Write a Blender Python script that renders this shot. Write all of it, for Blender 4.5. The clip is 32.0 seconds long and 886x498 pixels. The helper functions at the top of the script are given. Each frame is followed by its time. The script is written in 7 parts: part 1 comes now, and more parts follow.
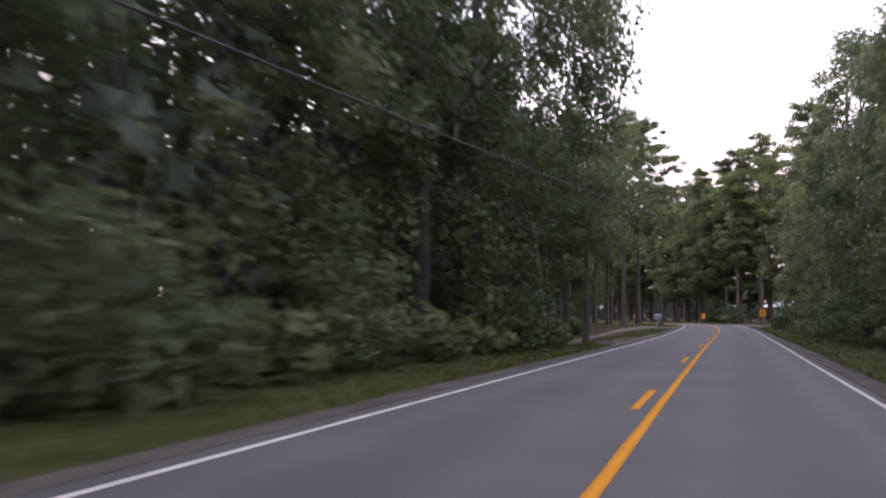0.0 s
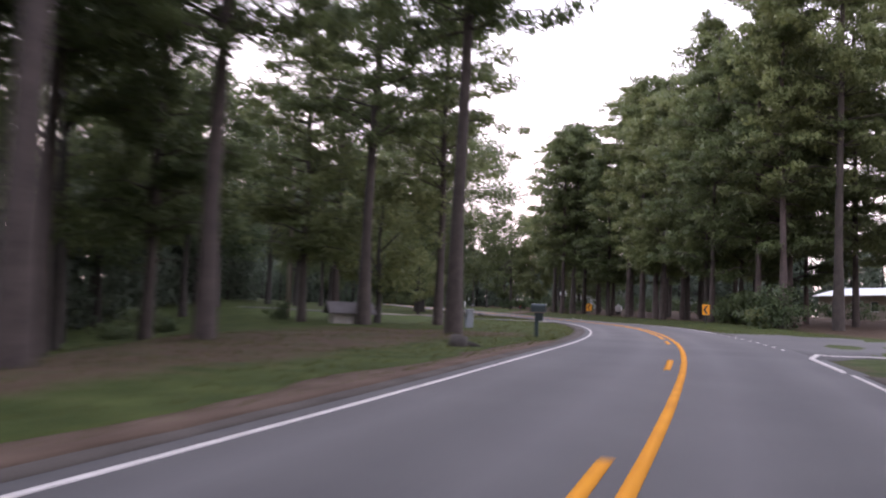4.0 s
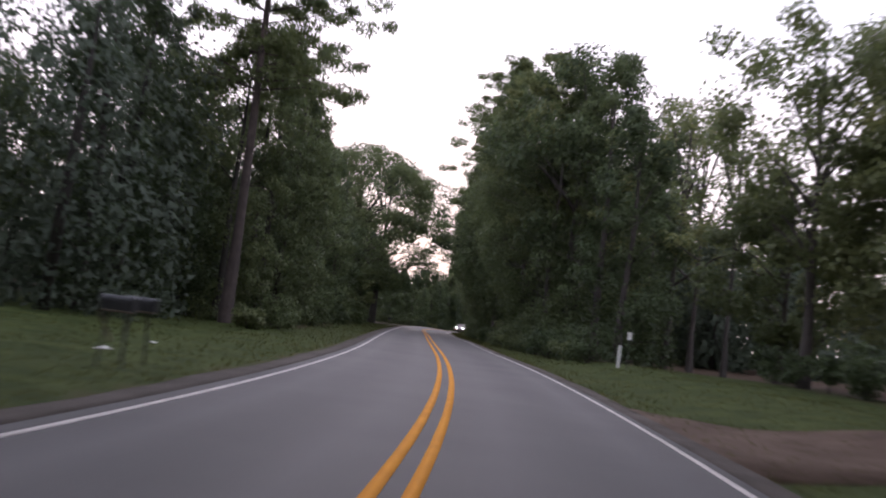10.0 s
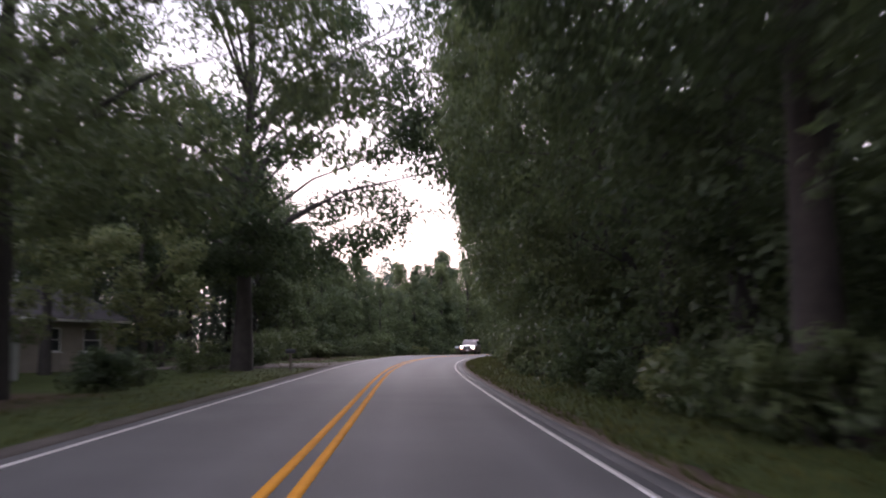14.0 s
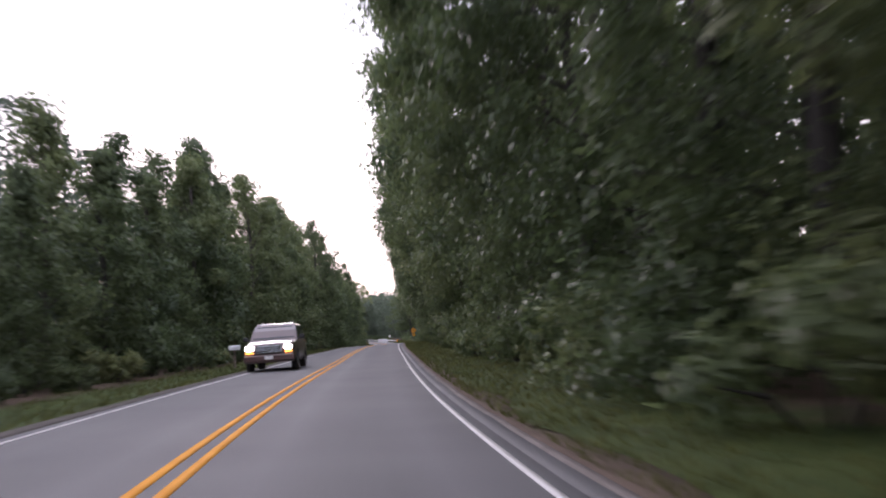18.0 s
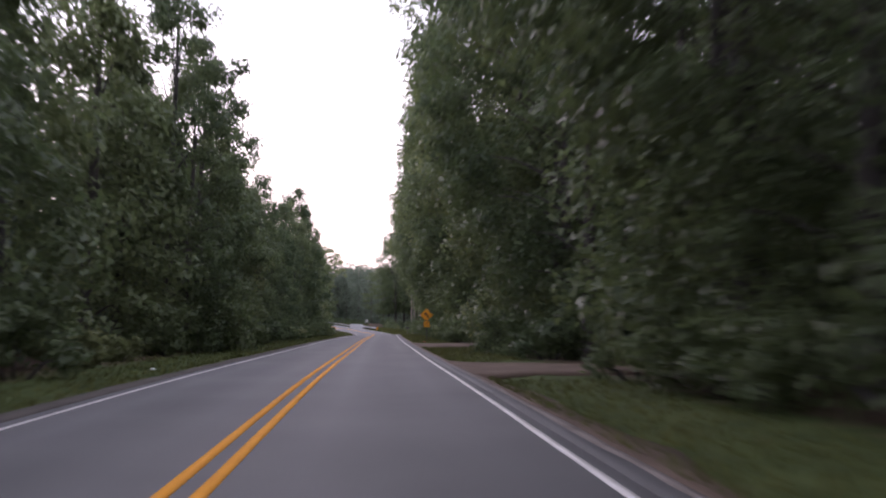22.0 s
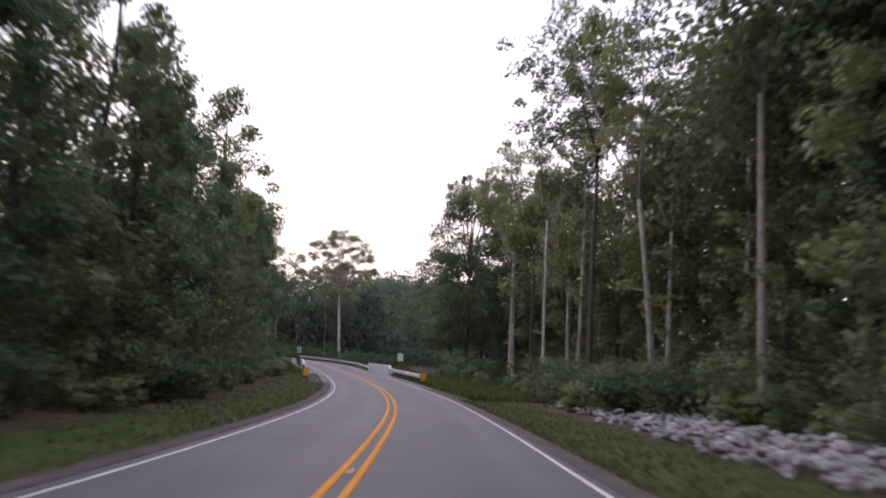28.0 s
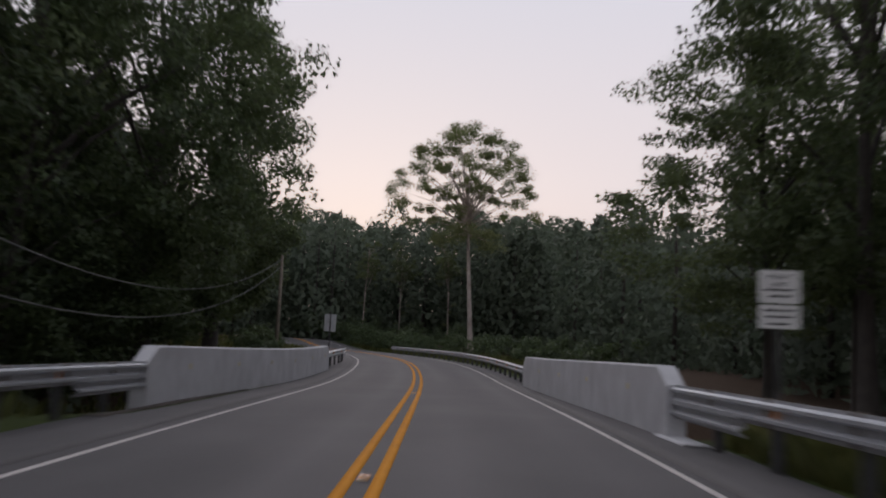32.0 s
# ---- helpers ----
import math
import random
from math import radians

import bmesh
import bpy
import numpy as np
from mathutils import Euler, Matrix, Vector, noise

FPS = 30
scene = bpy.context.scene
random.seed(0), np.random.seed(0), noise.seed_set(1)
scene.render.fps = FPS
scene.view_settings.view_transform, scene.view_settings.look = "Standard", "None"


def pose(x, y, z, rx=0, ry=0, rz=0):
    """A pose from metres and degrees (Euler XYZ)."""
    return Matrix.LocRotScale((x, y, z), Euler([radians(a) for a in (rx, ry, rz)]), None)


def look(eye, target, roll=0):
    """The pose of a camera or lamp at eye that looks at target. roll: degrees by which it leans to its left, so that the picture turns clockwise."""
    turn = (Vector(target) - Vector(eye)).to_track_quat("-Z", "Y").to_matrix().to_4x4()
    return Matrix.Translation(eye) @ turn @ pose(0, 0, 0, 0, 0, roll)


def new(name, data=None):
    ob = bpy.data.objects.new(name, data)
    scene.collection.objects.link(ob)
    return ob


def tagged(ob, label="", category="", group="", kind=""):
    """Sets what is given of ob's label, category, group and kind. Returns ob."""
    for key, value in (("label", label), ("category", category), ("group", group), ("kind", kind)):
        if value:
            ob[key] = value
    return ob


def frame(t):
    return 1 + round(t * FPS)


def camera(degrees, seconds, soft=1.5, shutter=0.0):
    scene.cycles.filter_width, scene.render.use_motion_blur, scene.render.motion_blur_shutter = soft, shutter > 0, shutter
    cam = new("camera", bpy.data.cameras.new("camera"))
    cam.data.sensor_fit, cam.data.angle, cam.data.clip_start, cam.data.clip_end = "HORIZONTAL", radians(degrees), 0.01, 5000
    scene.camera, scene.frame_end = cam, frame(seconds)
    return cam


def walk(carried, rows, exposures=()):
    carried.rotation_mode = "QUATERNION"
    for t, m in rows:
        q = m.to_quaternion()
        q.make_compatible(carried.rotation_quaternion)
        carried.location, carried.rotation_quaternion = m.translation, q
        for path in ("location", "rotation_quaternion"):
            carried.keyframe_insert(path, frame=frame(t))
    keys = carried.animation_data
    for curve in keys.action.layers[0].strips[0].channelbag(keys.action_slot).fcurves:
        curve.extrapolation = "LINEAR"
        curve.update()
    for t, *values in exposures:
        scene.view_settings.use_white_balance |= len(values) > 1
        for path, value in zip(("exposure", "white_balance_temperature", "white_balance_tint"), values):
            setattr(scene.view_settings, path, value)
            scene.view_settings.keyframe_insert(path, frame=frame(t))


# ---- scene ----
cam = camera(53.29, 32.0, soft=2.0, shutter=0.55)
PATH = [
    (0.0, pose(1.01, 5.82, 1.209, 95.04, -1.07, 17.74)),
    (0.5, pose(1.10, 16.04, 1.375, 94.74, -1.10, 18.35)),
    (1.0, pose(1.17, 26.31, 1.551, 94.64, -0.94, 18.86)),
    (1.5, pose(1.20, 36.77, 1.730, 94.68, -0.90, 19.23)),
    (2.0, pose(1.22, 47.15, 1.900, 94.42, -0.96, 19.49)),
    (2.5, pose(1.23, 57.12, 2.054, 94.22, -1.18, 19.78)),
    (3.0, pose(1.21, 66.98, 2.224, 94.22, -1.39, 20.08)),
    (3.5, pose(1.11, 77.03, 2.431, 94.06, -1.73, 20.05)),
    (4.0, pose(0.91, 86.90, 2.649, 94.20, -2.27, 19.42)),
    (4.5, pose(0.60, 96.33, 2.875, 94.46, -2.75, 18.67)),
    (5.0, pose(-0.02, 105.54, 3.064, 94.62, -3.35, 19.38)),
    (5.5, pose(-1.03, 114.53, 3.174, 94.99, -4.67, 18.75)),
    (6.0, pose(-2.35, 123.34, 3.269, 95.35, -5.99, 18.38)),
    (6.5, pose(-3.97, 132.00, 3.376, 95.51, -6.59, 20.16)),
    (7.0, pose(-5.94, 140.50, 3.486, 95.36, -7.36, 23.80)),
    (7.5, pose(-8.24, 148.68, 3.564, 95.28, -7.60, 26.63)),
    (8.0, pose(-10.94, 156.75, 3.621, 95.30, -7.63, 28.35)),
    (8.5, pose(-14.20, 164.92, 3.691, 95.16, -7.55, 31.05)),
    (9.0, pose(-17.92, 172.98, 3.784, 95.32, -7.68, 33.55)),
    (9.5, pose(-22.01, 180.76, 3.890, 95.65, -7.40, 35.30)),
    (10.0, pose(-26.48, 188.38, 4.034, 95.89, -7.33, 37.15)),
    (10.5, pose(-31.28, 195.87, 4.193, 96.08, -7.56, 39.34)),
    (11.0, pose(-36.43, 203.23, 4.367, 96.18, -6.50, 40.33)),
    (11.5, pose(-42.01, 210.57, 4.552, 96.47, -3.34, 41.42)),
    (12.0, pose(-48.00, 217.96, 4.740, 96.91, -2.13, 41.66)),
    (12.5, pose(-54.29, 225.66, 4.933, 97.17, -0.37, 40.18)),
    (13.0, pose(-60.59, 233.45, 5.135, 97.34, 0.39, 38.29)),
    (13.5, pose(-66.64, 241.04, 5.333, 97.38, 0.80, 37.51)),
    (14.0, pose(-72.57, 248.51, 5.496, 97.12, 0.81, 36.82)),
    (14.5, pose(-78.45, 255.90, 5.627, 96.93, 1.09, 35.63)),
    (15.0, pose(-84.19, 263.07, 5.774, 96.74, 1.28, 34.13)),
    (15.5, pose(-89.69, 269.89, 5.942, 96.50, 1.79, 31.42)),
    (16.0, pose(-95.07, 276.79, 6.119, 96.41, 2.20, 30.41)),
    (16.5, pose(-100.28, 283.87, 6.311, 96.24, 3.09, 28.58)),
    (17.0, pose(-105.45, 291.39, 6.506, 96.06, 3.98, 26.40)),
    (17.5, pose(-110.73, 299.59, 6.674, 95.98, 4.39, 24.26)),
    (18.0, pose(-116.12, 308.52, 6.832, 95.68, 4.26, 22.54)),
    (18.5, pose(-121.21, 317.73, 6.944, 95.42, 4.29, 21.11)),
    (19.0, pose(-126.03, 327.11, 7.040, 95.35, 3.61, 20.18)),
    (19.5, pose(-130.67, 336.49, 7.129, 95.33, 3.38, 19.39)),
    (20.0, pose(-135.26, 345.90, 7.224, 95.21, 2.95, 18.70)),
    (20.5, pose(-139.85, 355.37, 7.338, 95.05, 2.37, 18.33)),
    (21.0, pose(-144.46, 364.87, 7.447, 94.99, 1.50, 18.35)),
    (21.5, pose(-149.16, 374.45, 7.534, 94.97, 0.74, 19.13)),
    (22.0, pose(-153.89, 384.06, 7.600, 94.85, 0.09, 20.81)),
    (22.5, pose(-158.60, 393.68, 7.640, 95.10, -0.16, 21.37)),
    (23.0, pose(-163.27, 403.29, 7.637, 95.35, -0.32, 21.93)),
    (23.5, pose(-167.76, 412.88, 7.595, 95.72, -0.43, 22.42)),
    (24.0, pose(-172.18, 422.46, 7.559, 96.09, -0.64, 22.71)),
    (24.5, pose(-176.65, 432.05, 7.530, 96.46, -0.51, 22.78)),
    (25.0, pose(-181.07, 441.56, 7.506, 96.63, -0.48, 22.95)),
    (25.5, pose(-185.39, 450.94, 7.481, 96.72, -0.23, 23.16)),
    (26.0, pose(-189.69, 460.43, 7.438, 96.83, -0.49, 23.11)),
    (26.5, pose(-193.95, 470.00, 7.391, 97.08, -1.06, 23.04)),
    (27.0, pose(-198.18, 479.57, 7.385, 97.32, -1.63, 23.02)),
    (27.5, pose(-202.42, 489.04, 7.366, 97.43, -1.89, 23.26)),
    (28.0, pose(-206.73, 498.36, 7.224, 97.85, -2.95, 24.23)),
    (28.5, pose(-211.00, 507.32, 7.071, 98.35, -2.83, 24.84)),
    (29.0, pose(-215.32, 516.17, 6.988, 98.85, -2.41, 25.44)),
    (29.5, pose(-219.84, 525.14, 6.940, 98.78, -2.77, 27.94)),
    (30.0, pose(-224.59, 534.00, 6.959, 98.52, -3.03, 30.24)),
    (30.5, pose(-229.52, 542.68, 7.006, 98.00, -2.81, 32.36)),
    (31.0, pose(-234.61, 551.13, 7.097, 97.78, -2.70, 32.97)),
    (31.5, pose(-239.77, 559.32, 7.209, 97.29, -2.58, 33.54)),
    (32.0, pose(-245.02, 567.36, 7.378, 97.30, -2.55, 34.22)),
]
EXPOSURES = [(0.0, 0.73, 6110, 20), (1.0, 0.92, 6110, 20), (2.0, 1.07, 6110, 20), (3.0, 1.17, 6110, 20), (4.0, 0.87, 6110, 20), (6.5, 0.32, 6110, 18), (8.0, 0.27, 6110, 18), (9.0, -0.12, 6110, 18), (10.0, 0.22, 6110, 17), (11.0, 0.39, 6060, 18), (12.0, 0.49, 6060, 18), (13.0, 0.32, 6260, 19), (14.0, 0.72, 6110, 20), (15.0, 0.07, 6110, 20), (16.0, 0.42, 6110, 17), (17.5, 0.65, 6040, 17), (19.0, 0.9, 6040, 17), (20.5, 0.75, 5990, 19), (22.0, 0.6, 5990, 20), (25.0, 0.65, 5990, 20), (28.0, 0.28, 6040, 19), (28.6, 0.13, 5990, 19), (29.2, -0.12, 5940, 19), (30.0, -0.52, 6160, 13), (31.0, -0.77, 6250, 11), (32.0, -0.87, 6400, 10)]
walk(cam, PATH, EXPOSURES)

# ---- the road's line: curvature (1/km) every 8 m, height every 20 m, cross fall (%) every 20 m
CURVE = [-0.701, -0.705, -0.714, 0.225, -0.003, -0.203, -0.118, -0.436, -0.252, 0.257, 0.207, 0.916, 1.509, 1.548, 2.874, 4.389, 4.094, 4.850, 6.191, 6.705, 6.047, 5.946, 5.813, 5.452, 4.825, 4.799, 5.913, 5.779, 3.778, 2.771, 1.792, 0.315, -0.296, -0.319, -0.189, 0.155, 0.155, 0.153, 0.013, -0.922, -2.656, -3.813, -4.009, -3.726, -3.338, -3.403, -3.101, -2.182, -1.220, -0.403, 0.397, 0.201, -0.825, -0.834, -0.360, -0.107, -0.014, -0.116, -0.397, -0.632, 0.093, 0.188, -0.102, -0.190, -0.103, -0.160, -0.238, -0.427, -0.321, 0.083, 0.753, 0.838, 0.317, 0.955, 1.922, 2.882, 2.730, 3.012, 2.912, 2.222, 2.052, 1.497, 0.421, 0.290, 1.090, 2.264, 3.566, 4.997, 6.312, 6.960, 7.046, 7.144, 7.212, 7.245]
GRADE = [-0.147, 0.001, 0.330, 0.655, 0.978, 1.409, 1.883, 2.086, 2.341, 2.476, 2.693, 3.040, 3.445, 3.855, 4.270, 4.554, 4.924, 5.389, 5.731, 5.888, 6.043, 6.245, 6.389, 6.474, 6.395, 6.342, 6.292, 6.188, 6.183, 5.848, 5.739, 5.815, 6.027, 6.411, 6.604, 7.255, 7.738, 8.216, 8.652, 9.089]
BANK = [-1.08, -1.34, -0.06, 1.43, -0.08, -1.80, -0.66, 1.53, 1.82, 0.23, 0.06, 0.56, 0.45, -1.96, -2.01, -2.54, -0.92, -2.34, -3.89, -2.04, -1.26, 0.12, 1.23, 0.53, -0.04, -0.23, 0.62, 1.01, 2.45, 2.27, 0.39, 0.09, -0.19, 0.99, 1.00, 0.22, -0.33, -0.27, -0.14, -0.11]
LANE_L, LANE_R, YELLOW = 2.857, 3.019, 0.134
S0, NS = -16, 745


def smooth(a, n):
    w = np.hanning(n)
    return np.convolve(np.pad(a, n // 2, "edge"), w / w.sum(), "valid")


road_s = S0 + np.arange(NS) * 1.0
_k = np.interp(road_s, S0 + 8.0 * np.arange(len(CURVE)), CURVE) / 1000
road_h = np.concatenate([[0], np.cumsum((_k[1:] + _k[:-1]) / 2)])
road_h -= road_h[-S0]
_dx, _dy = -np.sin(road_h), np.cos(road_h)
road_x = np.concatenate([[0], np.cumsum((_dx[1:] + _dx[:-1]) / 2)])
road_y = np.concatenate([[0], np.cumsum((_dy[1:] + _dy[:-1]) / 2)])
road_x -= road_x[-S0]
road_y -= road_y[-S0]
road_z = smooth(np.interp(road_s, S0 + 20.0 * np.arange(len(GRADE)), GRADE), 23)
road_b = smooth(np.interp(road_s, S0 + 20.0 * np.arange(len(BANK)), BANK) / 100, 17)


def ramp(x, a, b):
    t = np.clip((x - a) / (b - a), 0, 1)
    return t * t * (3 - 2 * t)


def rise(s, u):
    """Height of the ground over the road's own level."""
    a = np.abs(u)
    b = np.interp(s, road_s, road_b)
    flat = b * np.clip(u, -3.4, 3.4)
    verge = -0.05 * ramp(a, 3.3, 4.2)
    creek = -0.5 * ramp(u, 9.5, 15) * ramp(s, 588, 606) * (1 - ramp(s, 640, 650)) - 1.2 * ramp(u, 8, 13) * ramp(s, 640, 650) * (1 - ramp(s, 676, 690))
    creek2 = -2.4 * ramp(-u, 6.5, 12) * ramp(s, 636, 646) * (1 - ramp(s, 676, 690))
    gully = -2.6 * ramp(s, 646, 650) * (1 - ramp(s, 663, 668)) * ramp(a, 4.5, 5.2) * (1 - ramp(a, 9, 16) * (u > 0))
    near = 4.2 + 0.33 * np.clip(s - 85, 0, 60)
    yard = -1.35 * ramp(-u, near, near + 8) * ramp(s, 25, 50) * (1 - ramp(s, 125, 165))
    dip = 0.4 * ramp(u, 5.0, 9.0) * ramp(s, 140, 160) * (1 - ramp(s, 232, 250))
    back = 0.9 * ramp(a, 12, 40) * (1 - ramp(s, 560, 590)) * np.where(u < 0, ramp(s, 130, 170), 1)
    lump = 0.05 * np.sin(s * 0.7 + u * 0.9) * np.sin(u * 1.3 - s * 0.31) * ramp(a, 4, 7)
    climb = 1.2 * ramp(s, 724, 742)
    return climb + flat + verge + creek + creek2 + gully + yard + dip + back + lump


def spot(s, u, up=0.0):
    """The place s metres along the road and u metres to its right, up metres over the ground."""
    s, u = np.asarray(s, float), np.asarray(u, float)
    h = np.interp(s, road_s, road_h)
    x = np.interp(s, road_s, road_x) + np.cos(h) * u
    y = np.interp(s, road_s, road_y) + np.sin(h) * u
    over = np.maximum(s - road_s[-1], 0) + np.minimum(s - road_s[0], 0)
    x, y = x - np.sin(h) * over, y + np.cos(h) * over
    return np.stack([x, y, np.interp(s, road_s, road_z) + rise(s, u) + up], -1)


def stand(s, u, turn=0.0, up=0.0, lean=0.0):
    """A pose on the ground whose y axis runs along the road, turned left by turn degrees."""
    x, y, z = spot(s, u, up)
    return pose(x, y, z, 0, lean, math.degrees(float(np.interp(s, road_s, road_h))) + turn)


# ---- sky, sun
world = bpy.data.worlds.new("world")
scene.world = world
world.use_nodes = True
wn, wl = world.node_tree.nodes, world.node_tree.links
bg = wn["Background"]
sky = wn.new("ShaderNodeTexSky")
sky.sky_type, sky.sun_disc = "NISHITA", False
sky.sun_elevation, sky.sun_rotation = radians(6), radians(-40)
sky.air_density, sky.dust_density = 1.0, 4.0
cloud = wn.new("ShaderNodeValToRGB")
cloud.color_ramp.elements[0].position, cloud.color_ramp.elements[0].color = 0.5, (1.0, 0.79, 0.71, 1)
cloud.color_ramp.elements[1].position, cloud.color_ramp.elements[1].color = 0.74, (0.80, 0.81, 0.92, 1)
mid = cloud.color_ramp.elements.new(0.60)
mid.color = (0.97, 0.86, 0.87, 1)
coord, sep, half = wn.new("ShaderNodeTexCoord"), wn.new("ShaderNodeSeparateXYZ"), wn.new("ShaderNodeMath")
half.operation = "MULTIPLY_ADD"
half.inputs[1].default_value, half.inputs[2].default_value = 0.5, 0.5
wl.new(coord.outputs["Generated"], sep.inputs[0])
wl.new(sep.outputs["Z"], half.inputs[0])
wl.new(half.outputs[0], cloud.inputs[0])
veil = wn.new("ShaderNodeMix")
veil.data_type = "RGBA"
veil.inputs[0].default_value = 0.996
wl.new(sky.outputs[0], veil.inputs["A"])
wl.new(cloud.outputs[0], veil.inputs["B"])
wl.new(veil.outputs["Result"], bg.inputs["Color"])
bg.inputs["Strength"].default_value = 1.5

sun = new("sun", bpy.data.lights.new("sun", "SUN"))
sun.data.energy, sun.data.angle, sun.data.color = 1.2, radians(30), (1.0, 0.86, 0.84)
sun.matrix_world = look((0, 0, 0), (math.sin(radians(45)), -math.cos(radians(45)), -0.30))


# ---- materials
def material(name, colour, rough=0.8, metal=0.0, vary=0.0, scale=8.0, colour2=None, bump=0.0, grain=60.0, spread=0.0, island=0.0, glow=None, through_light=0.0, gloss=0.5):
    """Two scales of noise between colour and colour2, a bump, and a random shade for each object or island."""
    m = bpy.data.materials.new(name)
    m.use_nodes = True
    n, l = m.node_tree.nodes, m.node_tree.links
    b = n["Principled BSDF"]
    b.inputs["Roughness"].default_value, b.inputs["Metallic"].default_value = rough, metal
    b.inputs["Specular IOR Level"].default_value = gloss
    c2 = colour2 or tuple(v * (1 - vary) for v in colour)
    mix = n.new("ShaderNodeMix")
    mix.data_type = "RGBA"
    mix.inputs["A"].default_value, mix.inputs["B"].default_value = (*colour, 1), (*c2, 1)
    tc = n.new("ShaderNodeTexCoord")
    big, fine, add = n.new("ShaderNodeTexNoise"), n.new("ShaderNodeTexNoise"), n.new("ShaderNodeMath")
    big.inputs["Scale"].default_value, fine.inputs["Scale"].default_value = scale, grain
    big.inputs["Detail"].default_value = 5
    l.new(tc.outputs["Object"], big.inputs["Vector"])
    l.new(tc.outputs["Object"], fine.inputs["Vector"])
    add.operation = "MULTIPLY_ADD"
    l.new(fine.outputs[0], add.inputs[0])
    add.inputs[1].default_value = 0.5
    l.new(big.outputs[0], add.inputs[2])
    rampn = n.new("ShaderNodeMapRange")
    rampn.inputs[1].default_value, rampn.inputs[2].default_value = 0.5, 1.0
    l.new(add.outputs[0], rampn.inputs[0])
    l.new(rampn.outputs[0], mix.inputs[0])
    out = mix.outputs["Result"]
    if spread or island:
        hsv = n.new("ShaderNodeHueSaturation")
        rnd = n.new("ShaderNodeObjectInfo")
        geo = n.new("ShaderNodeNewGeometry")
        acc = None
        for sock, amount in ((rnd.outputs["Random"], spread), (geo.outputs["Random Per Island"], island)):
            if amount:
                mr = n.new("ShaderNodeMapRange")
                mr.inputs[3].default_value, mr.inputs[4].default_value = 1 - amount, 1 + amount
                l.new(sock, mr.inputs[0])
                if acc is None:
                    acc = mr.outputs[0]
                else:
                    mul = n.new("ShaderNodeMath")
                    mul.operation = "MULTIPLY"
                    l.new(acc, mul.inputs[0])
                    l.new(mr.outputs[0], mul.inputs[1])
                    acc = mul.outputs[0]
        l.new(acc, hsv.inputs["Value"])
        if spread:
            hr = n.new("ShaderNodeMapRange")
            hr.inputs[3].default_value, hr.inputs[4].default_value = 0.5 + 0.06 * spread, 0.5 - 0.06 * spread
            l.new(rnd.outputs["Random"], hr.inputs[0])
            l.new(hr.outputs[0], hsv.inputs["Hue"])
        l.new(out, hsv.inputs["Color"])
        out = hsv.outputs[0]
    l.new(out, b.inputs["Base Color"])
    if bump:
        bp = n.new("ShaderNodeBump")
        bp.inputs["Strength"].default_value, bp.inputs["Distance"].default_value = bump, 0.02
        l.new(add.outputs[0], bp.inputs["Height"])
        l.new(bp.outputs[0], b.inputs["Normal"])
    if glow:
        b.inputs["Emission Color"].default_value, b.inputs["Emission Strength"].default_value = (*glow[0], 1), glow[1]
    if through_light:
        tr, ms = n.new("ShaderNodeBsdfTranslucent"), n.new("ShaderNodeMixShader")
        ms.inputs[0].default_value = through_light
        l.new(out, tr.inputs[0])
        l.new(b.outputs[0], ms.inputs[1])
        l.new(tr.outputs[0], ms.inputs[2])
        l.new(ms.outputs[0], n["Material Output"].inputs[0])
    return m


def glass_material(name, colour, rough=0.05):
    m = material(name, colour, rough)
    b = m.node_tree.nodes["Principled BSDF"]
    b.inputs["Specular IOR Level"].default_value = 0.8
    return m


M_ASPHALT = material("asphalt", (0.084, 0.077, 0.077), 0.8, colour2=(0.051, 0.047, 0.048), scale=0.35, grain=35, bump=0.35)
def worn(m):
    """Wheel paths polished paler, a darker oily strip between them, from the mesh's wear colours."""
    n, l = m.node_tree.nodes, m.node_tree.links
    b = n["Principled BSDF"]
    source = b.inputs["Base Color"].links[0].from_socket
    wear, split = n.new("ShaderNodeVertexColor"), n.new("ShaderNodeSeparateColor")
    wear.layer_name = "wear"
    l.new(wear.outputs["Color"], split.inputs[0])
    last = source
    for channel, tone in (("Red", (0.122, 0.112, 0.114, 1)), ("Green", (0.042, 0.038, 0.042, 1))):
        mix = n.new("ShaderNodeMix")
        mix.data_type = "RGBA"
        l.new(split.outputs[channel], mix.inputs[0])
        l.new(last, mix.inputs["A"])
        mix.inputs["B"].default_value = tone
        last = mix.outputs["Result"]
    l.new(last, b.inputs["Base Color"])


worn(M_ASPHALT)
M_SHOULDER = material("gravelly_shoulder", (0.11, 0.094, 0.084), 0.95, colour2=(0.058, 0.050, 0.044), scale=1.2, grain=45, bump=0.6, gloss=0.1)
M_SAND = material("pale_sandy_apron", (0.40, 0.36, 0.325), 0.95, colour2=(0.22, 0.195, 0.17), scale=1.6, grain=14, bump=0.9)
M_DIRT = material("pale_gravel", (0.215, 0.18, 0.165), 0.95, colour2=(0.12, 0.098, 0.086), scale=1.5, grain=30, bump=0.6, gloss=0.1)
M_TRACK = material("brown_dirt", (0.13, 0.092, 0.070), 0.95, colour2=(0.072, 0.049, 0.037), scale=1.2, grain=25, bump=0.6, gloss=0.1)
M_CONCRETE = material("concrete", (0.60, 0.59, 0.60), 0.85, colour2=(0.44, 0.43, 0.44), scale=1.3, grain=25, bump=0.2)
M_YELLOW = material("yellow_paint", (0.70, 0.29, 0.018), 0.85, colour2=(0.52, 0.20, 0.015), scale=2.5, grain=40, bump=0.1, gloss=0.15)
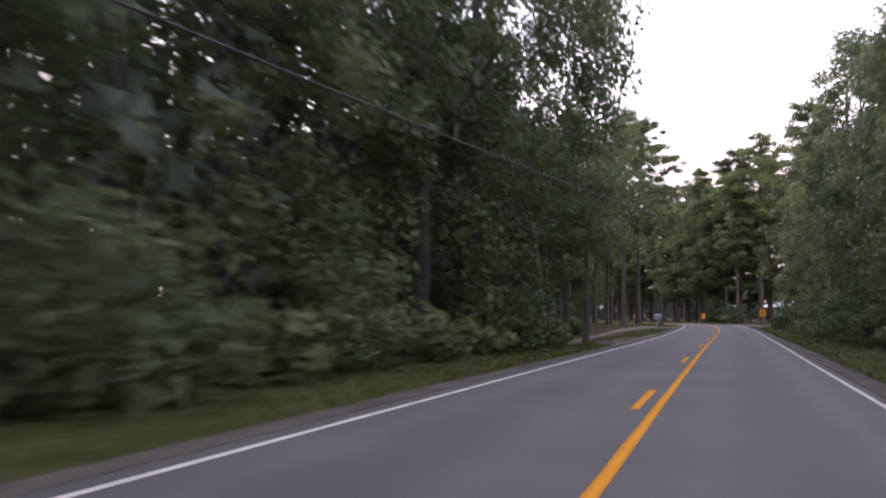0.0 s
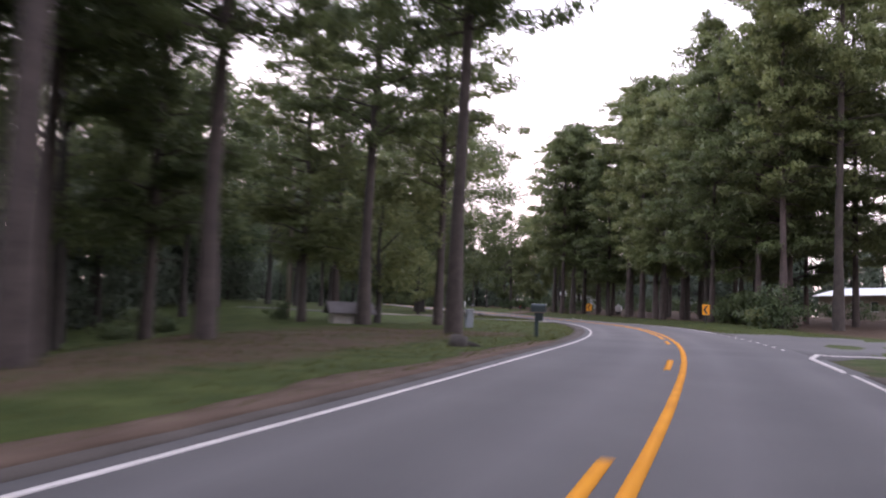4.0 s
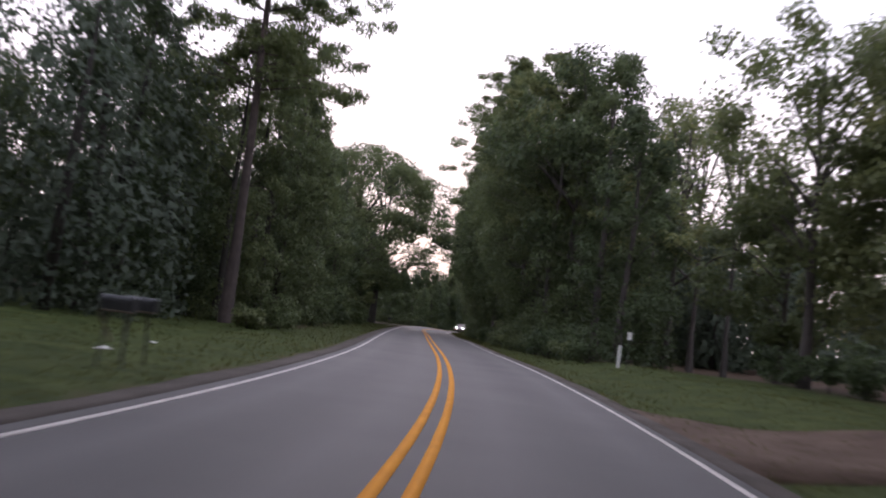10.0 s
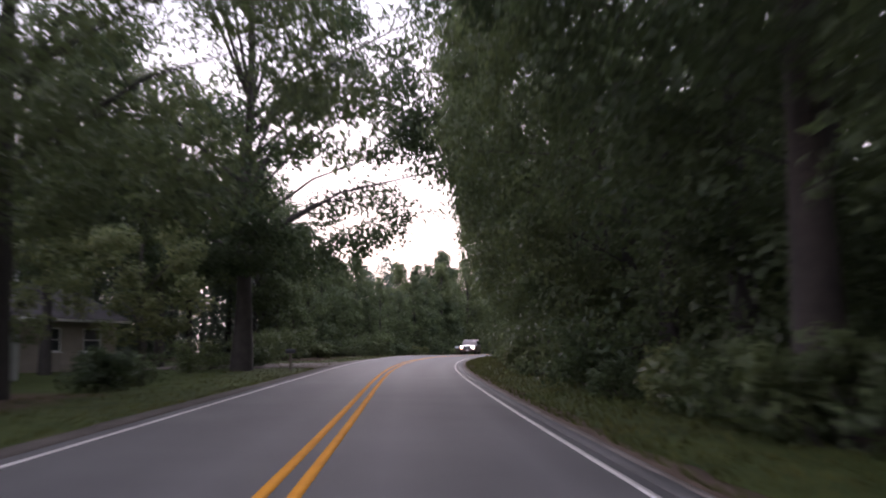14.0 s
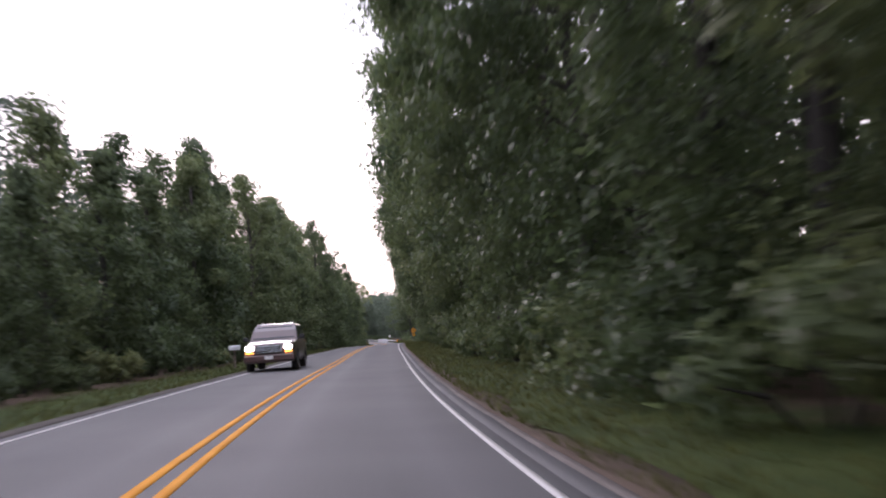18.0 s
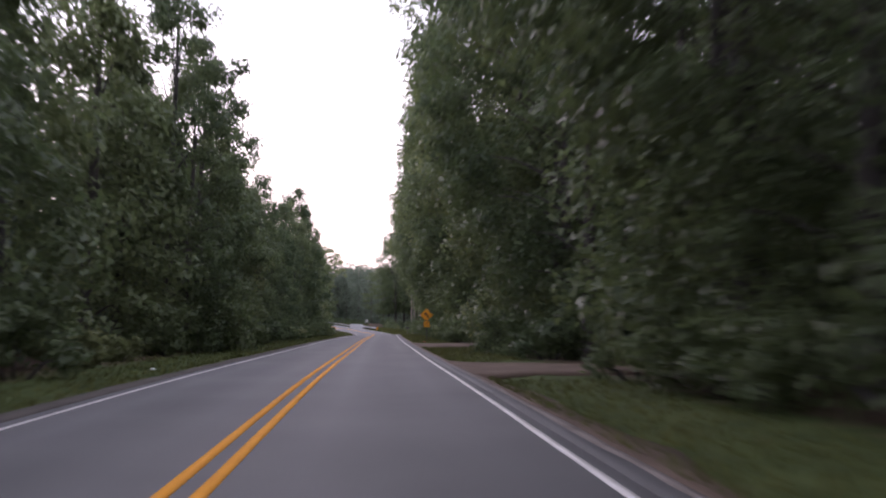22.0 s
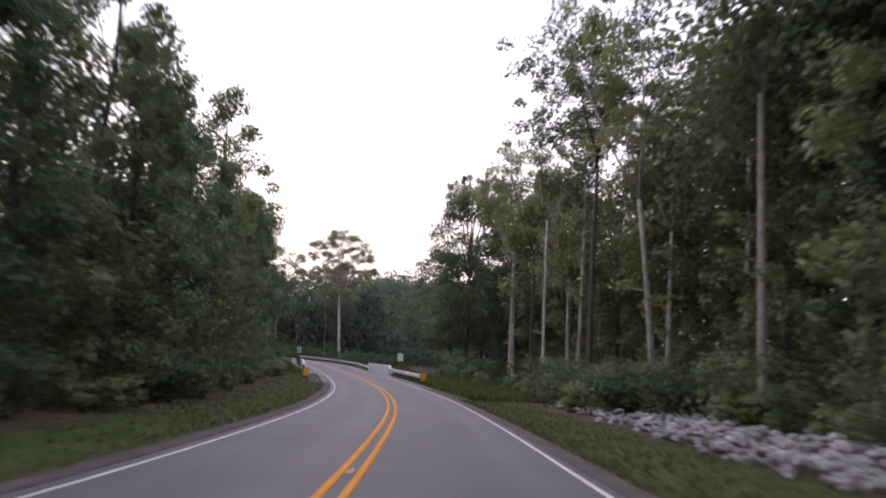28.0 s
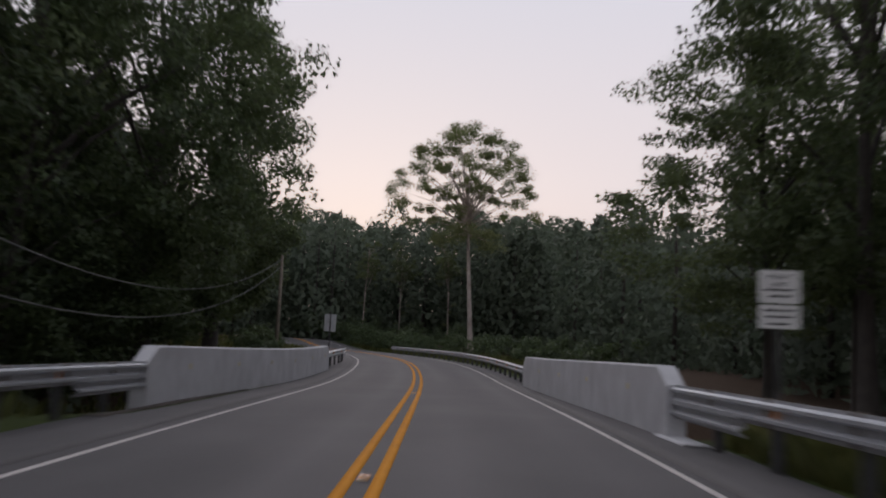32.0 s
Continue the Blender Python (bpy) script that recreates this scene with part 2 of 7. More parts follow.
M_WHITE = material("white_paint", (0.64, 0.59, 0.56), 0.75, colour2=(0.42, 0.38, 0.36), scale=3.0, grain=45, bump=0.1, gloss=0.25)
M_BARK_PINE = material("pine_bark", (0.085, 0.066, 0.058), 0.95, colour2=(0.045, 0.035, 0.031), scale=3, grain=14, bump=0.8, spread=0.25)
M_BARK = material("grey_bark", (0.066, 0.057, 0.050), 0.95, colour2=(0.036, 0.031, 0.028), scale=2.5, grain=16, bump=0.7, spread=0.25)
M_BARK_PALE = material("pale_bark", (0.40, 0.35, 0.31), 0.9, colour2=(0.20, 0.165, 0.14), scale=1.6, grain=9, bump=0.4, spread=0.2)
M_LEAF = material("broad_leaves", (0.124, 0.156, 0.062), 0.55, colour2=(0.072, 0.100, 0.044), scale=0.5, grain=2, spread=0.3, island=0.14, through_light=0.5, gloss=0.4)
M_LEAF_LIGHT = material("light_leaves", (0.18, 0.20, 0.078), 0.55, colour2=(0.115, 0.145, 0.06), scale=0.5, grain=2, spread=0.3, island=0.14, through_light=0.5, gloss=0.4)
M_NEEDLE = material("pine_needles", (0.168, 0.196, 0.074), 0.55, colour2=(0.112, 0.140, 0.058), scale=0.5, grain=3, spread=0.25, island=0.14, through_light=0.5, gloss=0.4)
# leaves of the woods behind: distance haze put into the colour, paler and bluer
M_FAR_HAZED = material("far_leaves_hazed", (0.125, 0.152, 0.100), 0.6, colour2=(0.088, 0.115, 0.078), scale=0.25, grain=1, spread=0.2, island=0.14, through_light=0.5, gloss=0.4)
M_GRASS = material("grass_blades", (0.080, 0.098, 0.032), 0.6, colour2=(0.115, 0.110, 0.038), scale=0.5, grain=4, island=0.35, through_light=0.4, gloss=0.12)
M_STEEL = material("galvanised_steel", (0.55, 0.56, 0.58), 0.45, metal=0.55, colour2=(0.40, 0.41, 0.43), scale=4, grain=30, bump=0.05)
M_STEEL_DARK = material("weathered_steel", (0.10, 0.10, 0.105), 0.6, metal=0.5, colour2=(0.06, 0.055, 0.05), scale=4, grain=30)
M_SIGN_YELLOW = material("yellow_sheeting", (0.92, 0.38, 0.01), 0.45, colour2=(0.80, 0.31, 0.01), scale=6, grain=30)
M_SIGN_WHITE = material("white_sheeting", (0.84, 0.82, 0.80), 0.45, colour2=(0.72, 0.70, 0.68), scale=6, grain=30)
M_SIGN_GREEN = material("green_sheeting", (0.01, 0.20, 0.09), 0.45, colour2=(0.01, 0.16, 0.07), scale=6, grain=30)
M_BLACK = material("black_paint", (0.018, 0.018, 0.02), 0.5, colour2=(0.03, 0.03, 0.03), scale=8, grain=40)
M_WOOD = material("weathered_wood", (0.21, 0.165, 0.13), 0.9, colour2=(0.10, 0.08, 0.065), scale=5, grain=30, bump=0.5)
M_WOOD_PALE = material("pole_wood", (0.30, 0.25, 0.20), 0.9, colour2=(0.17, 0.14, 0.11), scale=4, grain=25, bump=0.4)
M_ROCK = material("riprap_stone", (0.30, 0.28, 0.275), 0.9, colour2=(0.17, 0.155, 0.145), scale=2.2, grain=14, bump=0.6, spread=0.25, island=0.3)


def ground_material():
    """Grass, bare soil and leaf litter in patches, at two scales."""
    m = bpy.data.materials.new("verge_ground")
    m.use_nodes = True
    n, l = m.node_tree.nodes, m.node_tree.links
    b = n["Principled BSDF"]
    b.inputs["Roughness"].default_value = 0.95
    b.inputs["Specular IOR Level"].default_value = 0.12
    tc = n.new("ShaderNodeTexCoord")
    outs = []
    for scale, detail in ((0.16, 4), (1.1, 6), (18, 3)):
        t = n.new("ShaderNodeTexNoise")
        t.inputs["Scale"].default_value, t.inputs["Detail"].default_value = scale, detail
        l.new(tc.outputs["Object"], t.inputs["Vector"])
        outs.append(t.outputs[0])
    r1, r2 = n.new("ShaderNodeValToRGB"), n.new("ShaderNodeValToRGB")
    r1.color_ramp.elements[0].position, r1.color_ramp.elements[0].color = 0.32, (0.030, 0.043, 0.011, 1)
    r1.color_ramp.elements[1].position, r1.color_ramp.elements[1].color = 0.66, (0.058, 0.074, 0.021, 1)
    r2.color_ramp.elements[0].position, r2.color_ramp.elements[0].color = 0.35, (0.050, 0.034, 0.024, 1)
    r2.color_ramp.elements[1].position, r2.color_ramp.elements[1].color = 0.7, (0.10, 0.067, 0.046, 1)
    l.new(outs[1], r1.inputs[0])
    l.new(outs[2], r2.inputs[0])
    soil = n.new("ShaderNodeVertexColor")
    soil.layer_name = "soil"
    add, rr, mix = n.new("ShaderNodeMath"), n.new("ShaderNodeMapRange"), n.new("ShaderNodeMix")
    add.operation = "ADD"
    l.new(soil.outputs["Color"], add.inputs[0])
    l.new(outs[1], add.inputs[1])
    rr.inputs[1].default_value, rr.inputs[2].default_value = 0.72, 1.1
    l.new(add.outputs[0], rr.inputs[0])
    mix.data_type = "RGBA"
    l.new(rr.outputs[0], mix.inputs[0])
    l.new(r1.outputs[0], mix.inputs["A"])
    l.new(r2.outputs[0], mix.inputs["B"])
    l.new(mix.outputs["Result"], b.inputs["Base Color"])
    bp = n.new("ShaderNodeBump")
    bp.inputs["Strength"].default_value, bp.inputs["Distance"].default_value = 0.7, 0.05
    l.new(outs[2], bp.inputs["Height"])
    l.new(bp.outputs[0], b.inputs["Normal"])
    return m


M_GROUND = ground_material()


# ---- mesh building
class Build:
    """Collects vertices and faces of one mesh."""

    def __init__(self):
        self.v, self.f = [], []

    def add(self, verts, faces):
        k = len(self.v)
        self.v += [tuple(p) for p in verts]
        self.f += [tuple(i + k for i in f) for f in faces]
        return self

    def box(self, x0, y0, z0, x1, y1, z1, bev=0.0, m=None):
        """A box, its edges cut off by bev."""
        b = min(bev, (x1 - x0) * 0.45, (y1 - y0) * 0.45, (z1 - z0) * 0.45)
        if b <= 0:
            vs = [(x, y, z) for z in (z0, z1) for y in (y0, y1) for x in (x0, x1)]
            fs = [(0, 2, 3, 1), (4, 5, 7, 6), (0, 1, 5, 4), (2, 6, 7, 3), (0, 4, 6, 2), (1, 3, 7, 5)]
        else:
            bm = bmesh.new()
            bmesh.ops.create_cube(bm, size=1, matrix=Matrix.LocRotScale(((x0 + x1) / 2, (y0 + y1) / 2, (z0 + z1) / 2), None, (x1 - x0, y1 - y0, z1 - z0)))
            bmesh.ops.bevel(bm, geom=bm.edges[:], offset=b, segments=2, affect="EDGES", profile=0.5)
            bm.verts.index_update()
            vs, fs = [tuple(v.co) for v in bm.verts], [[v.index for v in f.verts] for f in bm.faces]
            bm.free()
        if m:
            vs = [m @ Vector(p) for p in vs]
        return self.add(vs, fs)

    def tube(self, path, radii, sides=8, cap=True):
        """A round bar along a path."""
        path = [Vector(p) for p in path]
        rings = []
        for i, p in enumerate(path):
            d = (path[min(i + 1, len(path) - 1)] - path[max(i - 1, 0)]).normalized()
            a = d.orthogonal().normalized() if i == 0 else (rings[-1][1] - d * rings[-1][1].dot(d)).normalized()
            rings.append((p, a, d.cross(a)))
        r = radii if hasattr(radii, "__len__") else [radii] * len(path)
        vs = [p + (a * math.cos(t) + b * math.sin(t)) * r[i] for i, (p, a, b) in enumerate(rings) for t in [2 * math.pi * j / sides for j in range(sides)]]
        fs = [(i * sides + j, i * sides + (j + 1) % sides, (i + 1) * sides + (j + 1) % sides, (i + 1) * sides + j) for i in range(len(path) - 1) for j in range(sides)]
        if cap:
            fs += [tuple(range(sides))[::-1], tuple((len(path) - 1) * sides + j for j in range(sides))]
        return self.add(vs, fs)

    def loft(self, rings, close=True):
        """A skin over rings of equally many points, its ends closed."""
        n = len(rings[0])
        fs = [(i * n + j, i * n + (j + 1) % n, (i + 1) * n + (j + 1) % n, (i + 1) * n + j) for i in range(len(rings) - 1) for j in range(n)]
        if close:
            fs += [tuple(range(n))[::-1], tuple((len(rings) - 1) * n + j for j in range(n))]
        return self.add([p for r in rings for p in r], fs)

    def prism(self, outline, y0, y1):
        """An outline in x and z, given thickness along y."""
        n = len(outline)
        vs = [(x, y0, z) for x, z in outline] + [(x, y1, z) for x, z in outline]
        return self.add(vs, [tuple(range(n)), tuple(range(n, 2 * n))[::-1]] + [(i, i + n, (i + 1) % n + n, (i + 1) % n) for i in range(n)])

    def mesh(self, name, mat, shade=False):
        me = bpy.data.meshes.new(name)
        me.from_pydata(self.v, [], self.f)
        me.materials.append(mat)
        if shade:
            me.polygons.foreach_set("use_smooth", [True] * len(me.polygons))
        return me


def part(name, shape, mat, parent=None, label="", at=None, shade=False):
    """One mesh object, under a thing or a part."""
    ob = new(name, shape.mesh(name, mat, shade) if isinstance(shape, Build) else shape)
    if parent:
        ob.parent = parent
    if at is not None:
        ob.matrix_basis = at
    if label:
        ob["label"] = label
    return ob


def thing(name, m, label, category, group="", kind=""):
    ob = new(name)
    ob.matrix_basis = m
    return tagged(ob, label, category, group, kind)


def array_mesh(name, verts, faces, mat):
    """A mesh from arrays: verts (n, 3), or (n, 6) with normals, faces (m, 3 or 4)."""
    verts, faces = np.asarray(verts, np.float32), np.asarray(faces, np.int32)
    verts, lean = np.ascontiguousarray(verts[:, :3]), np.ascontiguousarray(verts[:, 3:])
    me = bpy.data.meshes.new(name)
    k = faces.shape[1]
    me.vertices.add(len(verts))
    me.vertices.foreach_set("co", verts.ravel())
    me.loops.add(faces.size)
    me.loops.foreach_set("vertex_index", faces.ravel())
    me.polygons.add(len(faces))
    me.polygons.foreach_set("loop_start", np.arange(len(faces), dtype=np.int32) * k)
    me.materials.append(mat)
    me.update(calc_edges=True)
    if lean.size:
        me.attributes.new("custom_normal", "FLOAT_VECTOR", "POINT").data.foreach_set("vector", lean.ravel())
    return me


def ribbon(name, s0, s1, offsets, mat, up=0.0, step=2.0, kind="structure", label="", category="", parent=None, skirt=0.08):
    """A strip laid along the road, its edges turned down: offsets to its right, which may be functions of s."""
    ss = np.arange(s0, s1 + step * 0.5, step)
    ss[-1] = s1
    cols = [np.array([o(s) for s in ss]) if callable(o) else np.full(len(ss), float(o)) for o in offsets]
    drop = np.array([0, 0, skirt])
    P = np.stack([spot(ss, cols[0], up) - drop] + [spot(ss, c, up) for c in cols] + [spot(ss, cols[-1], up) - drop], 1)
    n, k = P.shape[:2]
    i, j = np.meshgrid(np.arange(n - 1), np.arange(k - 1), indexing="ij")
    a = (i * k + j).ravel()
    ob = new(name, array_mesh(name, P.reshape(-1, 3), np.stack([a, a + 1, a + k + 1, a + k], 1), mat))
    if parent:
        ob.parent = parent
    return tagged(ob, label, category, kind=kind if not parent else "")


# ---- ground, road, markings
def soil_share(s, u):
    """How bare the ground is: at the road's edge and under the trees."""
    a = np.abs(u)
    edge = 0.42 * (1 - ramp(a, 3.5, 4.4))
    lawn = ((u < 0) & (s > 45) & (s < 235)) | ((u < 0) & (s > 292) & (s < 330)) | ((u > 0) & (s > 90) & (s < 125))
    wood = np.where(lawn, 0.10 * ramp(a, 8, 30), 0.75 * ramp(a, 5.5, 8))
    wood = np.where((u > 0) & (s > 125) & (s < 240), 0.8 * ramp(a, 9.5 + 3 * ramp(s, 200, 208), 14 + 4 * ramp(s, 200, 208)), wood)
    pines = 0.55 * ((u < 0) & (s > 45) & (s < 124)) * ramp(a, 5.2, 7) * (1 - ramp(a, 11, 16)) + 0.6 * ((u < 0) & (np.hypot(s - 178, u + 10.4) < 3.4)) + 0.5 * ((u < 0) & (np.hypot(s - 120, u + 7.6) < 2.6))
    share = np.clip(edge + wood + pines, 0, 1)
    return share + (0.4 - share) * ramp(a, 24, 46)


def build_ground():
    right = [0.0, 1.6, 3.1, 3.35, 3.8, 4.3, 5, 6, 7, 8.5, 10, 12, 15, 19, 25, 34, 46, 62, 85, 115]
    us = np.array([-v for v in right[:0:-1]] + right)
    ss = np.arange(-100, 830, 2.0)
    S, U = np.meshgrid(ss, us, indexing="ij")
    P = spot(S, U, np.where(np.abs(U) < 3.25, -0.07, np.where(np.abs(U) < 4.1, -0.03, 0.0)))
    n, k = S.shape
    i, j = np.meshgrid(np.arange(n - 1), np.arange(k - 1), indexing="ij")
    a = (i * k + j).ravel()
    F = np.stack([a, a + 1, a + k + 1, a + k], 1)
    g = np.linspace(-2500, 2500, 26)
    X, Y = np.meshgrid(g, g, indexing="ij")
    Q = np.stack([X, Y + 350, np.full(X.shape, -4.0)], -1).reshape(-1, 3)
    i, j = np.meshgrid(np.arange(25), np.arange(25), indexing="ij")
    b = (i * 26 + j).ravel() + n * k
    F = np.concatenate([F, np.stack([b, b + 26, b + 27, b + 1], 1)])
    me = array_mesh("ground", np.concatenate([P.reshape(-1, 3), Q]), F, M_GROUND)
    col = me.color_attributes.new("soil", "FLOAT_COLOR", "POINT")
    share = np.concatenate([soil_share(S, U).ravel(), np.full(len(Q), 0.4)])
    col.data.foreach_set("color", np.repeat(share[:, None], 4, 1).astype(np.float32).ravel())
    return tagged(new("ground", me), "grassy roadside ground with bare soil and leaf litter", "ground", kind="structure")


build_ground()


def edge_wobble(base, amount, seed):
    return lambda s: base + amount * (noise.noise(Vector((s * 0.23, seed, 0))) + 0.6 * noise.noise(Vector((s * 0.9, seed, 3))))


LANES = [-2.95, -2.6, -2.25, -1.9, -1.5, -1.1, -0.75, -0.4, 0.0, 0.4, 0.8, 1.2, 1.58, 1.95, 2.35, 2.7, 3.05]
road = ribbon("road", S0, 744, [edge_wobble(-3.22, -0.06, 1)] + LANES + [edge_wobble(3.34, 0.06, 2)], M_ASPHALT, up=0.0, step=1.0,
              label="grey two-lane asphalt road with worn surface", category="road")


def wear_road():
    us = np.array([-3.2, -3.2] + LANES + [3.3, 3.3])
    rows = len(road.data.vertices) // len(us)
    ss = S0 + np.arange(rows)[:, None] * 1.0
    path = sum(np.exp(-((us - c - d) / 0.3) ** 2) for c in (-1.5, 1.58) for d in (-0.8, 0.8))[None]
    oil = sum(np.exp(-((us - c) / 0.3) ** 2) for c in (-1.5, 1.58))[None]
    blotch = np.array([[noise.noise(Vector((s * 0.05, u * 0.6, 1))) for u in us] for s in ss[:, 0]])
    stain = np.array([[noise.noise(Vector((s * 0.22, u * 1.1, 7))) for u in us] for s in ss[:, 0]])
    red = np.clip(path * (0.30 + 0.35 * blotch), 0, 1)
    green = np.clip(oil * (0.22 + 0.3 * stain) + 0.5 * np.clip(stain - 0.32, 0, 1), 0, 0.6)
    data = np.stack([red, green, red * 0, red * 0 + 1], -1).astype(np.float32)
    road.data.color_attributes.new("wear", "FLOAT_COLOR", "POINT").data.foreach_set("color", data.ravel())


wear_road()
ribbon("shoulder", S0, 619, [edge_wobble(-3.58, -0.2, 5), -3.45, -3.3, -3.12], M_SHOULDER, up=0.006, step=1.0, label="gritty grey shoulder beside the asphalt", category="shoulder")
ribbon("shoulder", S0, 104, [3.2, 3.4, 3.6, edge_wobble(3.85, 0.2, 7)], M_SHOULDER, up=0.006, step=1.0, label="gritty grey shoulder beside the asphalt", category="shoulder")
for s_, e_ in ((127, 240), (560, 619)):
    ribbon("shoulder", s_, e_, [3.2, 3.4, 3.6, edge_wobble(3.62, 0.14, 7)], M_SHOULDER, up=0.006, step=1.0, label="gritty grey shoulder beside the asphalt", category="shoulder")
ribbon("shoulder", 240, 560, [3.2, 3.3, edge_wobble(3.45, 0.07, 7)], M_ASPHALT, up=0.005, step=1.0, label="narrow dark asphalt shoulder outside the white line", category="shoulder")
ribbon("gravel_edge", 240, 560, [edge_wobble(3.4, 0.06, 21), 3.45, edge_wobble(3.51, 0.08, 23)], M_DIRT, up=0.012, step=1.0, label="thin line of pale gravel washed along the asphalt edge", category="shoulder")
ribbon("soil_edge", 242, 560, [3.45, 3.6, 3.75, edge_wobble(3.95, 0.4, 29)], M_TRACK, up=0.009, step=1.0, label="bare brown soil along the asphalt edge", category="shoulder")
ribbon("soil_edge", 84, 114, [edge_wobble(-4.25, -0.45, 25), -4.0, -3.75, edge_wobble(-3.4, -0.1, 27)], M_TRACK, up=0.014, step=1.0, label="bare brown soil along the asphalt edge", category="shoulder")
ribbon("shoulder", 617, 744, [edge_wobble(-4.6, -0.12, 9), -4.2, -3.8, -3.4, -3.12], M_ASPHALT, up=0.004, step=1.0, label="paved shoulder on the bridge", category="shoulder")
ribbon("shoulder", 617, 744, [3.2, 3.5, 3.9, edge_wobble(4.4, 0.12, 11)], M_ASPHALT, up=0.004, step=1.0, label="paved shoulder on the bridge", category="shoulder")


def line(name, s0, s1, u, width, mat, label):
    jag = edge_wobble(0, 0.008, u * 7)
    return ribbon(name, s0, s1, [lambda s: u - width / 2 + jag(s), lambda s: u + width / 2 + jag(s + 50)], mat, up=0.006, step=1.0, label=label, category="road marking", skirt=0.008)


line("edge_line", S0, 744, -LANE_L, 0.08, M_WHITE, "white painted line along the road edge")
line("edge_line", S0, 104, LANE_R, 0.08, M_WHITE, "white painted line along the road edge")
line("edge_line", 131, 744, LANE_R, 0.08, M_WHITE, "white painted line along the road edge")
line("centre_line", S0, 744, YELLOW, 0.115, M_YELLOW, "solid yellow line down the road centre")
line("centre_line", 120, 744, -YELLOW, 0.115, M_YELLOW, "solid yellow line down the road centre")
for k in range(9):
    tagged(line("centre_dash", 17.26 + 12.19 * k, 17.26 + 12.19 * k + 3.05, -YELLOW, 0.115, M_YELLOW, "yellow dash beside the solid centre line"), group="dashes of the centre line")
for k in range(10):
    tagged(line("edge_dot", 113.5 + 1.85 * k, 114.1 + 1.85 * k, LANE_R, 0.08, M_WHITE, "short white dash across the side road mouth"), group="dots across the side road")


# ---- trees
def leaf_blades(rng, points, outward, length, width, droop=0.3, soft=0.75):
    """Pointed leaves or sprays at the points, one triangle each: rows of a corner and its normal, which leans to the outside of the clump."""
    n = len(points)
    out = outward / (np.linalg.norm(outward, axis=1)[:, None] + 1e-9)
    face = out + rng.normal(size=(n, 3)) * 0.75
    face[:, 2] += 0.45
    d = np.cross(face, rng.normal(size=(n, 3)))
    d[:, 2] -= droop
    d /= np.linalg.norm(d, axis=1)[:, None] + 1e-9
    e = np.cross(d, face)
    e /= np.linalg.norm(e, axis=1)[:, None] + 1e-9
    L = (length * rng.uniform(0.6, 1.3, n))[:, None]
    Wd = (width * rng.uniform(0.6, 1.3, n))[:, None]
    flat = np.cross(d, e)
    flip = np.sign((flat * face).sum(1))[:, None]
    e, flat = e * flip, flat * flip
    sag = -flat * L * 0.12
    V = np.stack([points - e * Wd * 0.5 + sag, points + d * L, points + e * Wd * 0.5 + sag], 1)
    N = out * soft + flat * (1 - soft) + np.array([0, 0, 0.5])
    N /= np.linalg.norm(N, axis=1)[:, None] + 1e-9
    return np.concatenate([V, np.repeat(N[:, None], 3, 1)], -1).reshape(-1, 6)


def leaf_faces(nv):
    return np.arange(nv, dtype=np.int32).reshape(-1, 3)


def clump_points(rng, centre, radius, n, flat=0.75):
    d = rng.normal(size=(n, 3))
    d /= np.linalg.norm(d, axis=1)[:, None]
    r = rng.uniform(0.12, 1.0, n)[:, None] ** 0.5
    return centre + d * r * np.array([radius, radius, radius * flat]), d


def trunk_path(rng, height, lean, wob):
    n = 7
    a = rng.uniform(0, 6.28)
    return [Vector((lean * height * (i / (n - 1)) ** 1.3 * math.cos(a) + wob * math.sin(i * 1.7 + a) * (i > 0), lean * height * (i / (n - 1)) ** 1.3 * math.sin(a) + wob * math.cos(i * 1.3 + a) * (i > 0), height * i / (n - 1))) for i in range(n)]


def along(path, t):
    f = max(0.0, min(0.9999, t)) * (len(path) - 1)
    i = int(f)
    return path[i].lerp(path[i + 1], f - i)


def wood_mesh(name, mat, path, r0, limbs, sides=9):
    b = Build()
    n = len(path)
    radii = [r0 * (1.35 if i == 0 else 1) * (1 - 0.85 * (i / (n - 1))) + 0.02 for i in range(n)]
    b.tube([path[0] - Vector((0, 0, 0.4))] + path, [radii[0] * 1.2] + radii, sides)
    for (t, end, r) in limbs:
        a = along(path, t)
        e = Vector(end)
        m = a.lerp(e, 0.5) + Vector((0, 0, (e - a).length * 0.08))
        b.tube([a, a.lerp(m, 0.55), m, e], [r, r * 0.8, r * 0.6, r * 0.2], 5)
    return b.mesh(name, mat, True)


